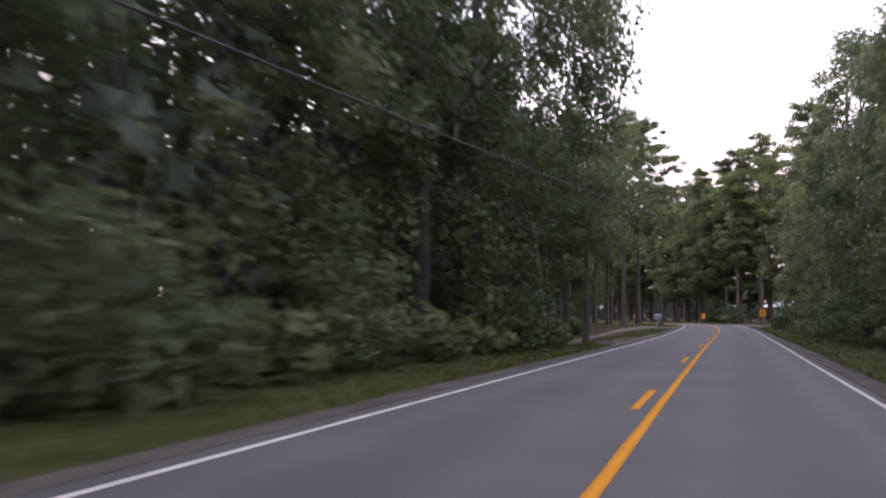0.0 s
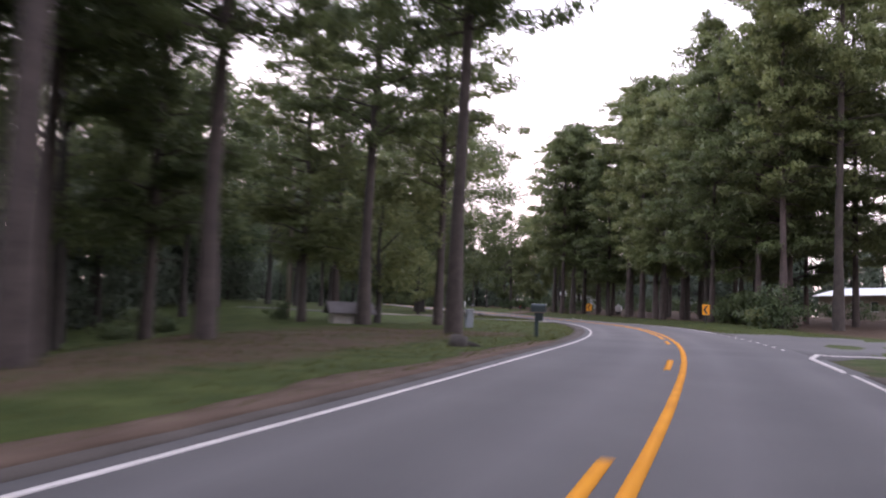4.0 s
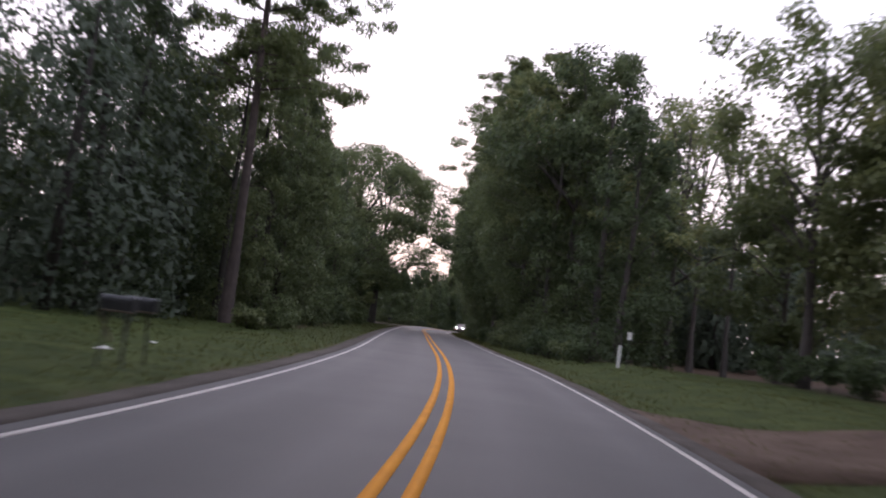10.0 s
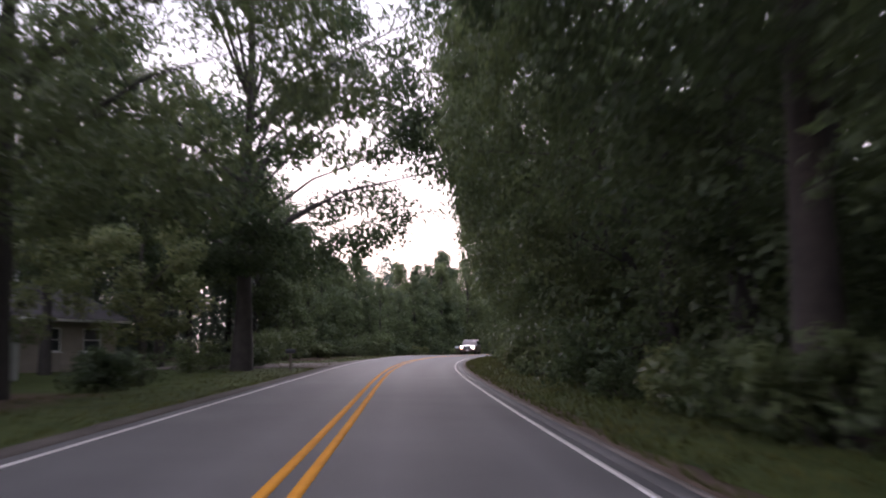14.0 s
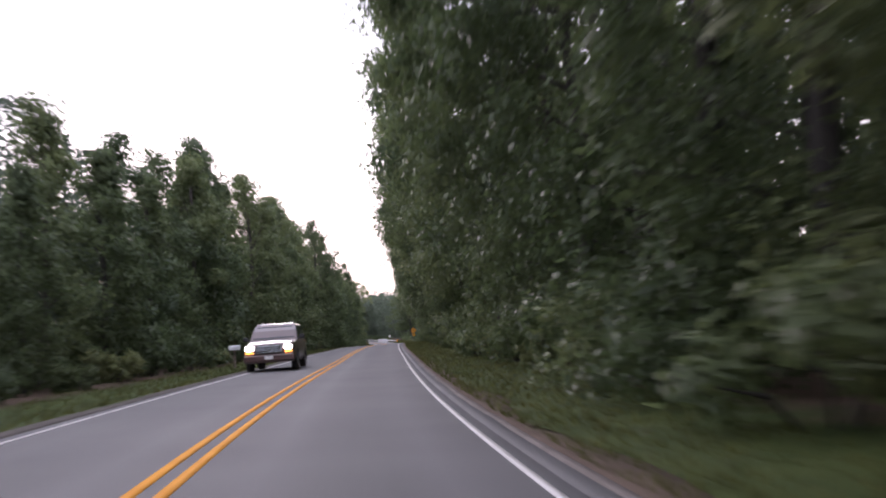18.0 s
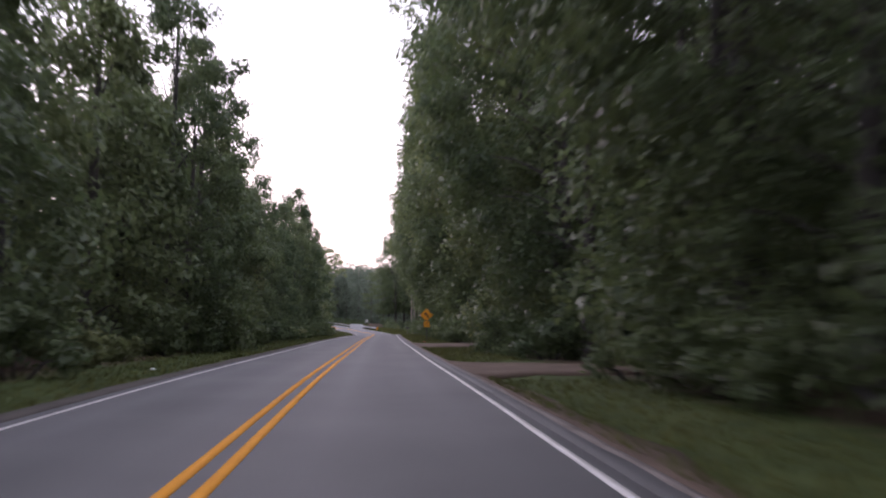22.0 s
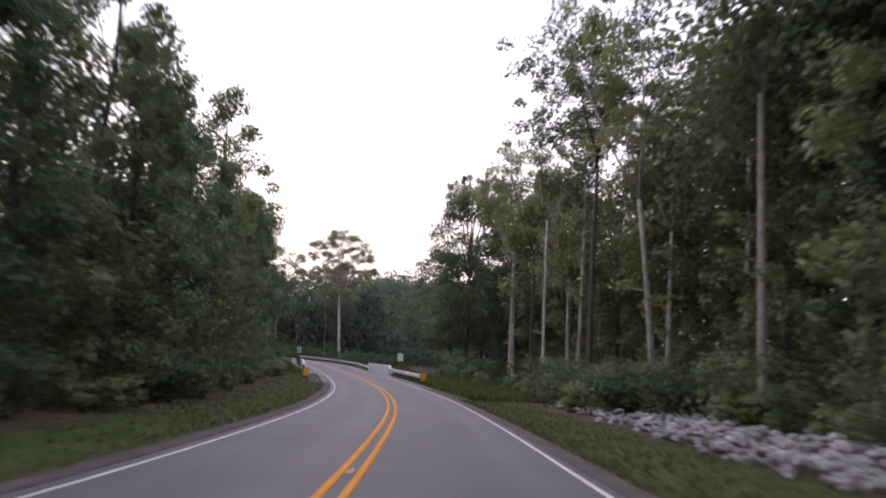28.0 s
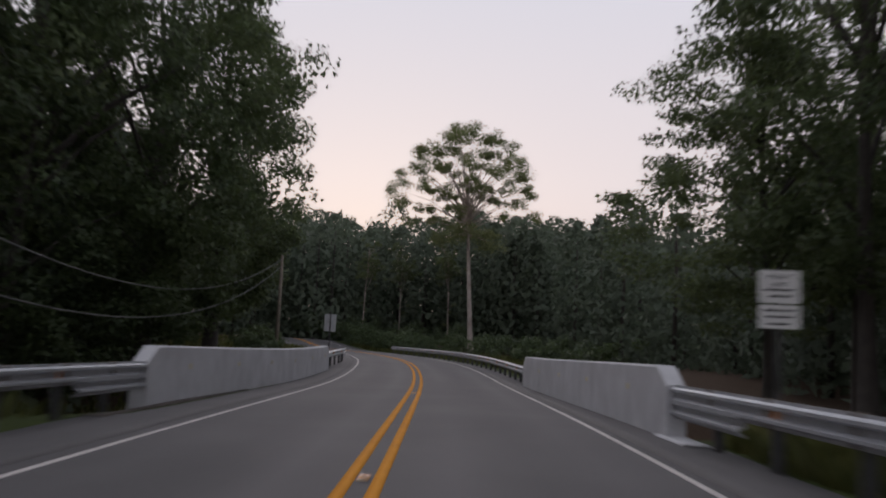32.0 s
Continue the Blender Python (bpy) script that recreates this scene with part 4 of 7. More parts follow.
put("broad", OAK, 192.5, -10.3, 1.2, (192.5 * 37) % 360, "spreading oak with a dense dark crown on the lawn")
free_tree("broad", OAK_OPEN, ((311.7, -7.3, 1.05), (290.8, -9.1, 0.95)), "large spreading oak with sky showing through its crown")
free_tree("broad", BROAD[0], ((186, -21, 0.9), (206, -19, 0.5), (214, -17, 0.55), (203, -24, 0.55), (164, -26, 0.95), (224, -17, 0.5), (300, -24, 0.8), (322, -16, 0.8), (318, -13.5, 1.0), (327, -15, 0.95), (335, -13, 0.9), (309, -15.5, 1.0), (318, -22, 0.85), (326, -24, 0.9), (312, -27, 0.9), (330, -12, 0.8)), dark)
free_tree("broad", SMALL, ((168, -13.2, 0.85), (131, -13.5, 1.1), (299, -12.5, 1.0), (303, -9.2, 0.9)), "small round tree with a thin dark stem")
put("broad", CROWN_TREE, 726, 15.2, 1.0, 0, "lone tall tree with an open rounded crown on a bare trunk")
free_tree("broad", TALL_OAK, ((692, -12.2, 1.0), (677, -13.4, 1.14), (666, -15.5, 1.0)), "tall dark broadleaf tree beside the bridge")
free_tree("broad", BROAD[1], ((660, -20, 1.2), (652, -16.5, 1.1)), "tall dark broadleaf tree beside the bridge")
free_tree("edge", EDGE[1], ((685, -16, 0.7), (672, -17, 0.95), (661, -19, 1.0), (649, -15, 0.8)))
free_tree("broad", BROAD_L[0], ((640, -16.5, 1.05), (633, -15.5, 0.9)), "tall light green tree with thin leaves near the bridge")
free_tree("edge", EDGE[3], ((678, -17, 0.8), (667, -19, 1.1), (655, -18, 1.15), (643, -14, 0.7)))
free_tree("broad", BROAD[0], ((673, 20.5, 1.2), (656, 20, 1.3), (646, 22, 1.3)), "tall dark broadleaf tree beside the creek")
put("broad", FINGERED, 664, 16.0, 1.15, 40, "tall dark tree with upright shoots at its top beside the bridge")
put("broad", LAYERED, 672, 15.8, 1.0, 120, "dark tree with layered level branches beside the bridge")
free_tree("broad", BROAD_L[0], ((588, 19, 1.6), (598, 22, 1.5), (614, 21.5, 1.25), (626, 21, 1.2), (638, 21, 1.3)), "tall light green broadleaf tree beside the creek")
free_tree("broad", BROAD[1], ((586, 21, 1.2), (593, 24, 1.25), (604, 22, 1.2), (612, 24, 1.2), (620, 22, 1.1), (580, 23, 1.25)), "tall dark broadleaf tree behind the creek")
free_tree("edge", EDGE_L[0], ((571, 16.0, 1.35), (576, 15.6, 1.2)), "tall yellowish green tree at the wood's edge")
free_tree("edge", EDGE[1], ((565, 16.5, 1.3), (581, 19, 1.35)))


# ---- pale slender trees by the creek
def slender_tree(seed, height, fork, lean, crown, bark, wide=1.3, leaves=None):
    """A long bare stem, forked above, with a thin crown high up."""
    rng = np.random.default_rng(seed)
    b = Build()
    base = [Vector((lean * height * t ** 1.4, 0.25 * math.sin(3 * t + seed), height * t)) for t in np.linspace(0, fork, 6)]
    r = height * 0.0045 + 0.05
    b.tube([base[0] - Vector((0, 0, 0.4))] + base, [r * 1.5] + [r * (1.2 - 0.5 * i / 5) for i in range(6)], 9)
    V = []
    for side, share, spread in ((1, 0.97, 0.05), (-1, 0.72, 0.13), (0.3, 0.85, -0.1)):
        p0 = base[-1] if side != 0.3 else base[-1].lerp(base[-2], -0.35)
        tip = p0 + Vector((side * height * spread + lean * height * 0.35, rng.normal() * 1.3, (height - p0.z) * share))
        mids = [p0.lerp(tip, t) + Vector((side * 0.4 * math.sin(math.pi * t), 0.2 * math.sin(5 * t + seed), 0)) for t in np.linspace(0, 1, 5)]
        b.tube(mids, [r * (0.66 if side == 1 else 0.45) * (1 - 0.8 * i / 4) for i in range(5)], 7)
        for _ in range(crown):
            t = rng.uniform(0.2, 1.08)
            c = np.array(p0.lerp(tip, t)) + np.clip(rng.normal(size=3), -1.6, 1.6) * np.array([wide, wide, 0.7]) * (1.15 - 0.5 * t)
            pts, out = clump_points(rng, c, rng.uniform(0.6, 1.15), 110, 0.7)
            V.append(leaf_blades(rng, pts, out, 0.24, 0.17))
            b.tube([p0.lerp(tip, min(t, 1) * 0.8), Vector(c)], [0.035, 0.012], 5)
    for _ in range(6):
        z = rng.uniform(0.35, 0.9) * fork
        a = rng.uniform(0, 6.28)
        p = Vector((lean * height * z ** 1.4, 0, height * z))
        c = np.array(p + Vector((math.cos(a), math.sin(a), 0.25)) * rng.uniform(0.9, 1.8))
        b.tube([p, Vector(c)], [0.03, 0.01], 5)
        pts, out = clump_points(rng, c, rng.uniform(0.5, 0.8), 50, 0.6)
        V.append(leaf_blades(rng, pts, out, 0.30, 0.17))
    V = np.concatenate(V)
    return b.mesh("trunk", bark, True), array_mesh("crown", V, leaf_faces(len(V)), leaves or M_LEAF_LIGHT)


def creek_trees():
    words = "slender tree with a pale bare trunk beside the creek"
    lean_tree, tall, dark_stem, dark_wide, forked, airy = (slender_tree(90, 26, 0.46, -0.13, 16, M_BARK_PALE), slender_tree(91, 25, 0.72, 0.0, 14, M_BARK_PALE), slender_tree(92, 27, 0.62, 0.02, 23, M_BARK, 2.0, M_LEAF), slender_tree(95, 27, 0.6, 0.02, 40, M_BARK, 3.4, M_LEAF),
                                                slender_tree(93, 27, 0.5, 0.01, 14, M_BARK_PALE, 1.6), slender_tree(94, 24, 0.52, -0.02, 22, M_BARK_PALE, 2.0))
    for s, u, meshes, size, turn in ((601, 14.5, lean_tree, 1.0, 0), (611, 13.9, dark_wide, 1.0, 40), (620.5, 15.8, tall, 0.95, 90), (646, 17.2, airy, 1.14, 20), (623, 13.8, tall, 0.8, 200), (649, 20.0, tall, 0.9, 130), (587.8, 14.2, forked, 1.0, 10),
                                    (600, 19.0, tall, 0.9, 60), (636, 16.5, dark_stem, 0.8, 220), (630, 18, tall, 0.85, 300), (583, 17.5, dark_stem, 0.9, 70), (577, 16.5, tall, 1.0, 250), (639, 15.0, tall, 0.7, 175), (607, 17.5, forked, 0.85, 330)):
        plant("slender_tree", meshes, stand(s, u, turn, -0.1) @ Matrix.Diagonal((size, size, size, 1)), "tall tree with a straight dark trunk beside the creek" if meshes in (dark_stem, dark_wide) else words, "tree", "slender trees by the creek")
    for s, u, size in ((736, 18, 0.55), (738, 26, 0.5), (737, 12, 0.5), (741, 30, 0.6), (739, -12, 0.6), (739, 8, 0.5)):
        plant("slender_tree", airy, stand(s, u, s * 50, -0.1) @ Matrix.Diagonal((size, size, size, 1)), "slender pale tree in front of the far woods", "tree", "slender trees by the creek")


creek_trees()


# ---- undergrowth along the woods' edges
def undergrowth(s0, s1, u0, u1, spacing, sizes=(0.7, 1.3), skip=()):
    s = s0
    while s < s1:
        if not any(a < s < b for a, b in skip):
            u = u0 + (u1 - u0) * (s - s0) / (s1 - s0)
            put("shrub", SHRUB[place.integers(3)], s, u + place.uniform(-0.3, 0.6) * (1 if u > 0 else -1), place.uniform(*sizes), place.uniform(0, 360))
        s += spacing * place.uniform(0.7, 1.3)


def thicket(seed, rows):
    """Far brush, joined: rows of s0, s1, u0, u1, spacing, lowest and highest size."""
    rng = np.random.default_rng(seed)
    V, b = [], Build()
    for s0, s1, u0, u1, spacing, low, high in rows:
        for s in np.arange(s0, s1, spacing):
            k = rng.uniform(low, high)
            base = spot(s + rng.uniform(-0.4, 0.4), u0 + (u1 - u0) * (s - s0) / (s1 - s0) + rng.uniform(-0.5, 0.5))
            for _ in range(9):
                c = base + np.array([rng.normal() * 0.6, rng.normal() * 0.6, rng.uniform(0.3, 1.35)]) * k
                pts, out = clump_points(rng, c, k * rng.uniform(0.3, 0.55), 70)
                V.append(leaf_blades(rng, pts, out, 0.2, 0.12, 0.1))
            b.tube([tuple(base - np.array([0, 0, 0.15])), tuple(base + np.array([0.05, 0.05, 0.8 * k]))], [0.03, 0.012], 5)
    V = np.concatenate(V)
    t = thing("far_undergrowth", Matrix(), "tangled green brush at the foot of the woods", "undergrowth", kind="stuff")
    part("foliage", array_mesh("foliage", V, leaf_faces(len(V)), M_LEAF), None, t)
    part("stems", b, M_BARK, t)


thicket(3, ((162, 230, 28, 32, 3.0, 0.9, 1.5), (206, 232, 17, 14, 2.5, 0.8, 1.3), (205, 240, 25, 22, 2.2, 1.3, 2.0), (676, 735, 9.0, 8.0, 3.0, 0.9, 1.5), (678, 700, -8.0, -9.5, 3.0, 0.8, 1.3),
            (716, 742, 7.0, 5.0, 1.6, 1.0, 1.8), (728, 744, 16.0, 2.0, 0.9, 1.3, 2.2), (712, 735, -8.0, -6.0, 2.2, 0.7, 1.1)))
undergrowth(-5, 46, -6.2, -6.2, 2.6)
undergrowth(0, 102, 6.9, 6.0, 3.6)
undergrowth(148, 162, 11.0, 12.5, 1.5, (1.3, 1.9))
undergrowth(228, 286, -7.2, -7.4, 4.0)
undergrowth(236, 262, 7.4, 5.6, 4.0)
free_tree("broad", BROAD_L[0], ((216, 17, 1.05), (223, 20, 1.0), (229, 15, 1.0)), "slim tree with light green leaves behind the verge")
free_tree("broad", BROAD_L[1], ((219, 22, 1.2), (226, 17.5, 1.0), (211, 21, 1.1), (234, 16, 0.9)), "low light green tree behind the verge")
undergrowth(262, 560, 6.1, 7.0, 3.5, (0.7, 1.3), GAPS_R)
undergrowth(340, 470, -8.6, -6.6, 5.0)
undergrowth(470, 626, -6.4, -8.6, 4.5)
undergrowth(574, 645, 12.0, 10.0, 3.0, (0.8, 1.5))
undergrowth(589, 606, 8.6, 9.0, 1.7, (0.9, 1.4))
undergrowth(626, 645, -7.5, -7.5, 2.4, (0.9, 1.4), ((628, 636),))
for s, u, k in ((94, -13.4, 1.2), (97, -14, 1.0), (111, -28.6, 0.75), (105, -31.6, 1.1), (108.5, -20.6, 1.2), (120, -22, 0.8), (123, -22.5, 0.8), (126, -23, 0.8), (129, -18, 0.5), (294, -7.6, 0.9), (296, -8.2, 0.8), (297.5, -7.4, 0.6),
                (313, -9.2, 0.8), (316, -8.0, 0.8), (318.5, -8.4, 0.9), (323, -9.0, 1.0), (327, -9.5, 1.1), (331, -9.5, 1.2), (309, -9, 0.8)):
    put("shrub", SHRUB[int(s) % 2], s, u, k, s * 11)


# ---- grass: blades on verges and lawns
def grass_tufts(name, seed, n, where, height, words):
    rng = np.random.default_rng(seed)
    s, u = where(rng, n)
    P = spot(s, u)
    a = rng.uniform(0, 6.28, n)
    h = height * rng.uniform(0.5, 1.4, n)
    w = h * 0.22
    d = np.stack([np.cos(a), np.sin(a), np.zeros(n)], 1)
    tip = P + np.stack([rng.normal(size=n) * h * 0.4, rng.normal(size=n) * h * 0.4, h], 1)
    V = np.stack([P - d * w[:, None], P + d * w[:, None], tip], 1).reshape(-1, 3)
    ob = new(name, array_mesh(name, V, np.arange(3 * n, dtype=np.int32).reshape(-1, 3), M_GRASS))
    return tagged(ob, words, "grass", kind="stuff")


def verge(side, s0, s1, near, far):
    return lambda rng, n: (rng.uniform(s0, s1, n), side * (near + (far - near) * rng.uniform(0, 1, n) ** 1.3))


for i, (side, s0, s1, near, far, n) in enumerate(((-1, -8, 60, 3.6, 6.5, 10000), (-1, 60, 240, 3.7, 12, 30000), (1, -8, 104, 3.7, 8.5, 13000), (1, 132, 256, 3.65, 11.5, 21000), (-1, 240, 345, 3.6, 8, 12000),
                                                  (1, 256, 446, 3.6, 6.2, 26000), (1, 456, 475, 3.6, 6.2, 3200), (1, 488, 600, 3.6, 7, 18000), (-1, 345, 640, 3.65, 7.5, 30000), (1, 600, 645, 4.45, 11, 9000), (-1, 640, 735, 5.2, 16, 9000), (1, 672, 735, 5.0, 14, 9000))):
    grass_tufts("roadside_grass", 200 + i, n, verge(side, s0, s1, near, far), 0.4 if s0 >= 600 else 0.065 if (side, s0) in ((-1, 60), (-1, 240), (1, 132)) else 0.09, "green roadside grass with dry blades")


# ---- side road, driveways, gravel
def patch(name, points, mat, label, category="driveway", up=0.03, kind="structure", ragged=0.22):
    """A strip through rows of (s, u of one side, s, u of the other side)."""
    rows = []
    for (a, b), (c, d) in zip(points[:-1], points[1:]):
        for t in np.linspace(0, 1, 7)[: 7 if (c, d) == points[-1] else 6]:
            rows.append((np.array(a) * (1 - t) + np.array(c) * t, np.array(b) * (1 - t) + np.array(d) * t))
    P = []
    for k, (p, q) in enumerate(rows):
        for t in (0.0, 0.0001, 0.25, 0.5, 0.75, 0.9999, 1.0):
            e = p * (1 - t) + q * t
            wob = ragged * noise.noise(Vector((k * 0.35, t * 3, up * 90))) * (1 if t < 0.01 or t > 0.99 else 0)
            P.append(spot(e[0] + wob, e[1] + wob * 0.3, up - (0.09 if t in (0.0, 1.0) or k in (0, len(rows) - 1) else 0)))
    n = len(rows)
    i, j = np.meshgrid(np.arange(n - 1), np.arange(6), indexing="ij")
    a = (i * 7 + j).ravel()
    return tagged(new(name, array_mesh(name, np.array(P), np.stack([a, a + 1, a + 8, a + 7], 1), mat)), label, category, kind=kind)


patch("side_road", [((108.5, 3.0), (134, 3.2)), ((111.5, 4.5), (133.5, 6)), ((113.2, 7), (132.5, 9.5)), ((114, 14), (131, 16)), ((115, 40), (126, 42)), ((116, 90), (124, 92))], M_ASPHALT, "grey asphalt side road joining the main road", "road", 0.014)
patch("corner_line", [((104, 2.905), (104, 3.015)), ((109, 2.95), (109, 3.06)), ((111.6, 3.5), (111.5, 3.61)), ((112.6, 4.9), (112.48, 4.95)), ((113.4, 8), (113.28, 8))], M_WHITE, "white edge line curving into the side road", "road marking", 0.026)
patch("gravel_drive", [((84.5, -3.4), (91, -3.4)), ((86.3, -4.6), (90.2, -5)), ((88, -7), (91, -7.3)), ((88.3, -10), (90.5, -11.2)), ((85, -13.4), (86.5, -15.2)), ((80.5, -15.3), (81, -17.2)), ((75, -16.4), (75, -18.6)), ((70, -17.8), (70, -22)), ((58, -15), (58, -22))], M_DIRT, "pale gravel driveway along the yard", "driveway", 0.03)
patch("gravel_mouth", [((42, -3.4), (42, -3.8)), ((47, -3.4), (48, -5.2)), ((53, -3.4), (54, -5.0)), ((58, -3.4), (58, -4.2)), ((63, -3.4), (63, -3.7))], M_DIRT, "pale gravel pull-off at the road", "driveway", 0.036)
patch("driveway", [((151, -3.1), (157, -3.1)), ((153.5, -5), (157.6, -5)), ((155.6, -7.5), (158.6, -7.5)), ((156, -10.5), (158.8, -10.5)), ((156, -20), (158.5, -20)), ((152, -27), (154, -28))], M_ASPHALT, "old grey asphalt driveway crossing the lawn", "driveway", 0.03)
patch("drive_apron", [((153, -3.5), (156.6, -3.5)), ((154.6, -4.8), (157.4, -4.8)), ((156, -6.6), (158.2, -6.5))], M_SAND, "broken pale sandy apron of the driveway", "driveway", 0.042, ragged=1.3)
patch("driveway", [((179, -3.1), (187, -3.1)), ((181, -4.6), (185, -4.6)), ((178.5, -7.6), (180.6, -7.9)), ((174, -10.3), (175, -11.4)), ((165, -12.4), (166, -13.8)), ((156, -17), (157, -18.5))], M_DIRT, "grey gravel driveway crossing the lawn", "driveway", 0.03)
patch("driveway", [((202.5, 3.4), (210.5, 3.4)), ((203.5, 5), (209.5, 5)), ((205, 8), (208.5, 8)), ((206, 16), (209, 16))], M_TRACK, "worn dirt drive mouth beside the mailbox", "driveway", 0.03)
patch("driveway", [((312, -3.1), (326, -3.1)), ((314, -5), (322, -5)), ((314.5, -12), (319, -12)), ((312, -22), (316, -22))], M_DIRT, "grey gravel driveway beside the oak", "driveway", 0.03)
patch("driveway", [((446, 3.4), (456, 3.4)), ((448, 5), (455, 5)), ((449, 12), (453, 12)), ((450, 30), (454, 30))], M_TRACK, "pale dirt driveway into the woods", "driveway", 0.03)
patch("driveway", [((474, 3.4), (488.5, 3.4)), ((476.5, 5.2), (487.5, 5)), ((480, 12), (485, 12)), ((480, 30), (484, 30))], M_TRACK, "pale dirt driveway into the woods", "driveway", 0.03)
patch("farm_track", [((696, -5), (703, -5)), ((697, -12), (702, -12)), ((694, -22), (698, -22))], M_DIRT, "pale dirt track leaving the road", "driveway", 0.03)


# ---- signs
def flat_shape(outline, y, mat_depth=0.003):
    """A thin plate in the x-z plane whose face looks along -y."""
    return Build().prism(outline, y - mat_depth, y)


def rounded_rect(w, h, r, cx=0.0, cz=0.0, n=4):
    pts = []
    for sx, sz, a0 in ((1, -1, -90), (1, 1, 0), (-1, 1, 90), (-1, -1, 180)):
        for i in range(n + 1):
            a = radians(a0 + 90 * i / n)
            pts.append((cx + sx * (w / 2 - r) + r * math.cos(a), cz + sz * (h / 2 - r) + r * math.sin(a)))
    return pts


def turned(points, degrees, cx=0.0, cz=0.0):
    c, s = math.cos(radians(degrees)), math.sin(radians(degrees))
    return [(cx + x * c - z * s, cz + x * s + z * c) for x, z in points]


def u_post(height, parent, y=0.03, wide=0.06):
    b = Build()
    b.box(-wide / 2, y, -0.4, wide / 2, y + 0.008, height)
    b.box(-wide / 2, y + 0.008, -0.4, -wide / 2 + 0.008, y + 0.035, height)
    b.box(wide / 2 - 0.008, y + 0.008, -0.4, wide / 2, y + 0.035, height)
    return part("post", b, M_STEEL_DARK, parent, "perforated steel post")


def lettering(text, size, x, y, z, mat, parent, name="lettering"):
    cu = bpy.data.curves.new(name, "FONT")
    cu.body, cu.size, cu.align_x, cu.align_y, cu.extrude = text, size, "CENTER", "CENTER", 0.0015
    tmp = bpy.data.objects.new(name, cu)
    scene.collection.objects.link(tmp)
    me = bpy.data.meshes.new_from_object(tmp.evaluated_get(bpy.context.evaluated_depsgraph_get()))
    bpy.data.objects.remove(tmp)
    bpy.data.curves.remove(cu)
    me.materials.clear()
    me.materials.append(mat)
    return part(name, me, None, parent, at=pose(x, y, z, 90, 0, 0))


def chevron_sign(s, u, centre, turn, label):
    t = thing("chevron_sign", stand(s, u, turn), label, "traffic sign", "chevron signs on the bend")
    u_post(centre + 0.38, t)
    p = part("panel", flat_shape(rounded_rect(0.61, 0.76, 0.04, 0, centre), 0.0), M_SIGN_YELLOW, t)
    arm = [(0.17, 0.29), (0.0, 0.29), (-0.2, 0.0), (0.0, -0.29), (0.17, -0.29), (-0.03, 0.0)]
    part("chevron", flat_shape([(x, centre + z) for x, z in arm], -0.005, 0.002), M_BLACK, p, "black chevron pointing left")
    for z in (-0.3, 0.3):
        part("bolt", Build().tube([(0, -0.012, centre + z), (0, 0.03, centre + z)], 0.012, 6), M_STEEL, t)


chevron_sign(106, 5.3, 1.5, 0, "yellow chevron sign with a black arrow on a steel post")
chevron_sign(154, 8.0, 1.05, 12, "yellow chevron sign with a black arrow before the pines")
chevron_sign(182.2, 6.5, 1.15, 10, "yellow chevron sign with a black arrow before the pines")


def curve_warning(s, u):
    t = thing("curve_warning_sign", stand(s, u, 0), "yellow diamond sign with a left-curve arrow and 45 plate below", "traffic sign")
    u_post(2.5, t, 0.03, 0.08)
    z = 2.05
    p = part("diamond_panel", flat_shape(turned(rounded_rect(0.76, 0.76, 0.05), 45, 0, z), 0.0), M_SIGN_YELLOW, t)
    b = Build()
    path = [(0.12 - 0.26 * (1 - math.cos(a)) , -0.27 + 0.36 * math.sin(a)) for a in np.linspace(0, 1.25, 8)]
    left, right = [], []
    for i, (x, zz) in enumerate(path):
        j, k = max(i - 1, 0), min(i + 1, 7)
        d = Vector((path[k][0] - path[j][0], path[k][1] - path[j][1])).normalized() * 0.045
        left.append((x - d.y, z + zz + d.x))
        right.append((x + d.y, z + zz - d.x))
    for i in range(7):
        b.prism([left[i], left[i + 1], right[i + 1], right[i]][::-1], -0.007, -0.004)
    ex, ez = path[-1]
    b.prism([(ex - 0.17, z + ez + 0.06), (ex + 0.06, z + ez + 0.13), (ex - 0.02, z + ez - 0.11)][::-1], -0.007, -0.004)
    part("arrow", b, M_BLACK, p, "black arrow bending to the left")
    rim = turned(rounded_rect(0.70, 0.70, 0.04), 45, 0, z)
    inner = turned(rounded_rect(0.675, 0.675, 0.035), 45, 0, z)
    b = Build()
    n = len(rim)
    b.add([(x, -0.0045, zz) for x, zz in rim] + [(x, -0.0045, zz) for x, zz in inner], [(i, (i + 1) % n, n + (i + 1) % n, n + i) for i in range(n)])
    part("border", b, M_BLACK, p)
    q = part("speed_plate", flat_shape(rounded_rect(0.46, 0.46, 0.04, 0, 1.31), 0.0), M_SIGN_YELLOW, t)
    lettering("45", 0.27, 0, -0.005, 1.37, M_BLACK, q, "numerals")
    lettering("M.P.H.", 0.10, 0, -0.005, 1.17, M_BLACK, q, "unit_text")
    for zz in (1.6, 2.45, 1.25):
        part("bolt", Build().tube([(0, -0.014, zz), (0, 0.03, zz)], 0.012, 6), M_STEEL, t)


curve_warning(499.9, 5.1)


def text_bars(parent, rows, x0, x1, y, mat):
    for z, h, a, b in rows:
        bb = Build()
        x = x0 + (x1 - x0) * a
        end = x0 + (x1 - x0) * b
        while x < end - 0.02:
            w = 0.05 + 0.09 * abs(math.sin(x * 37 + z * 11))
            bb.box(x, y - 0.002, z - h / 2, min(x + w, end), y, z + h / 2)
            x += w + 0.03
        part("text_bar", bb, mat, parent)


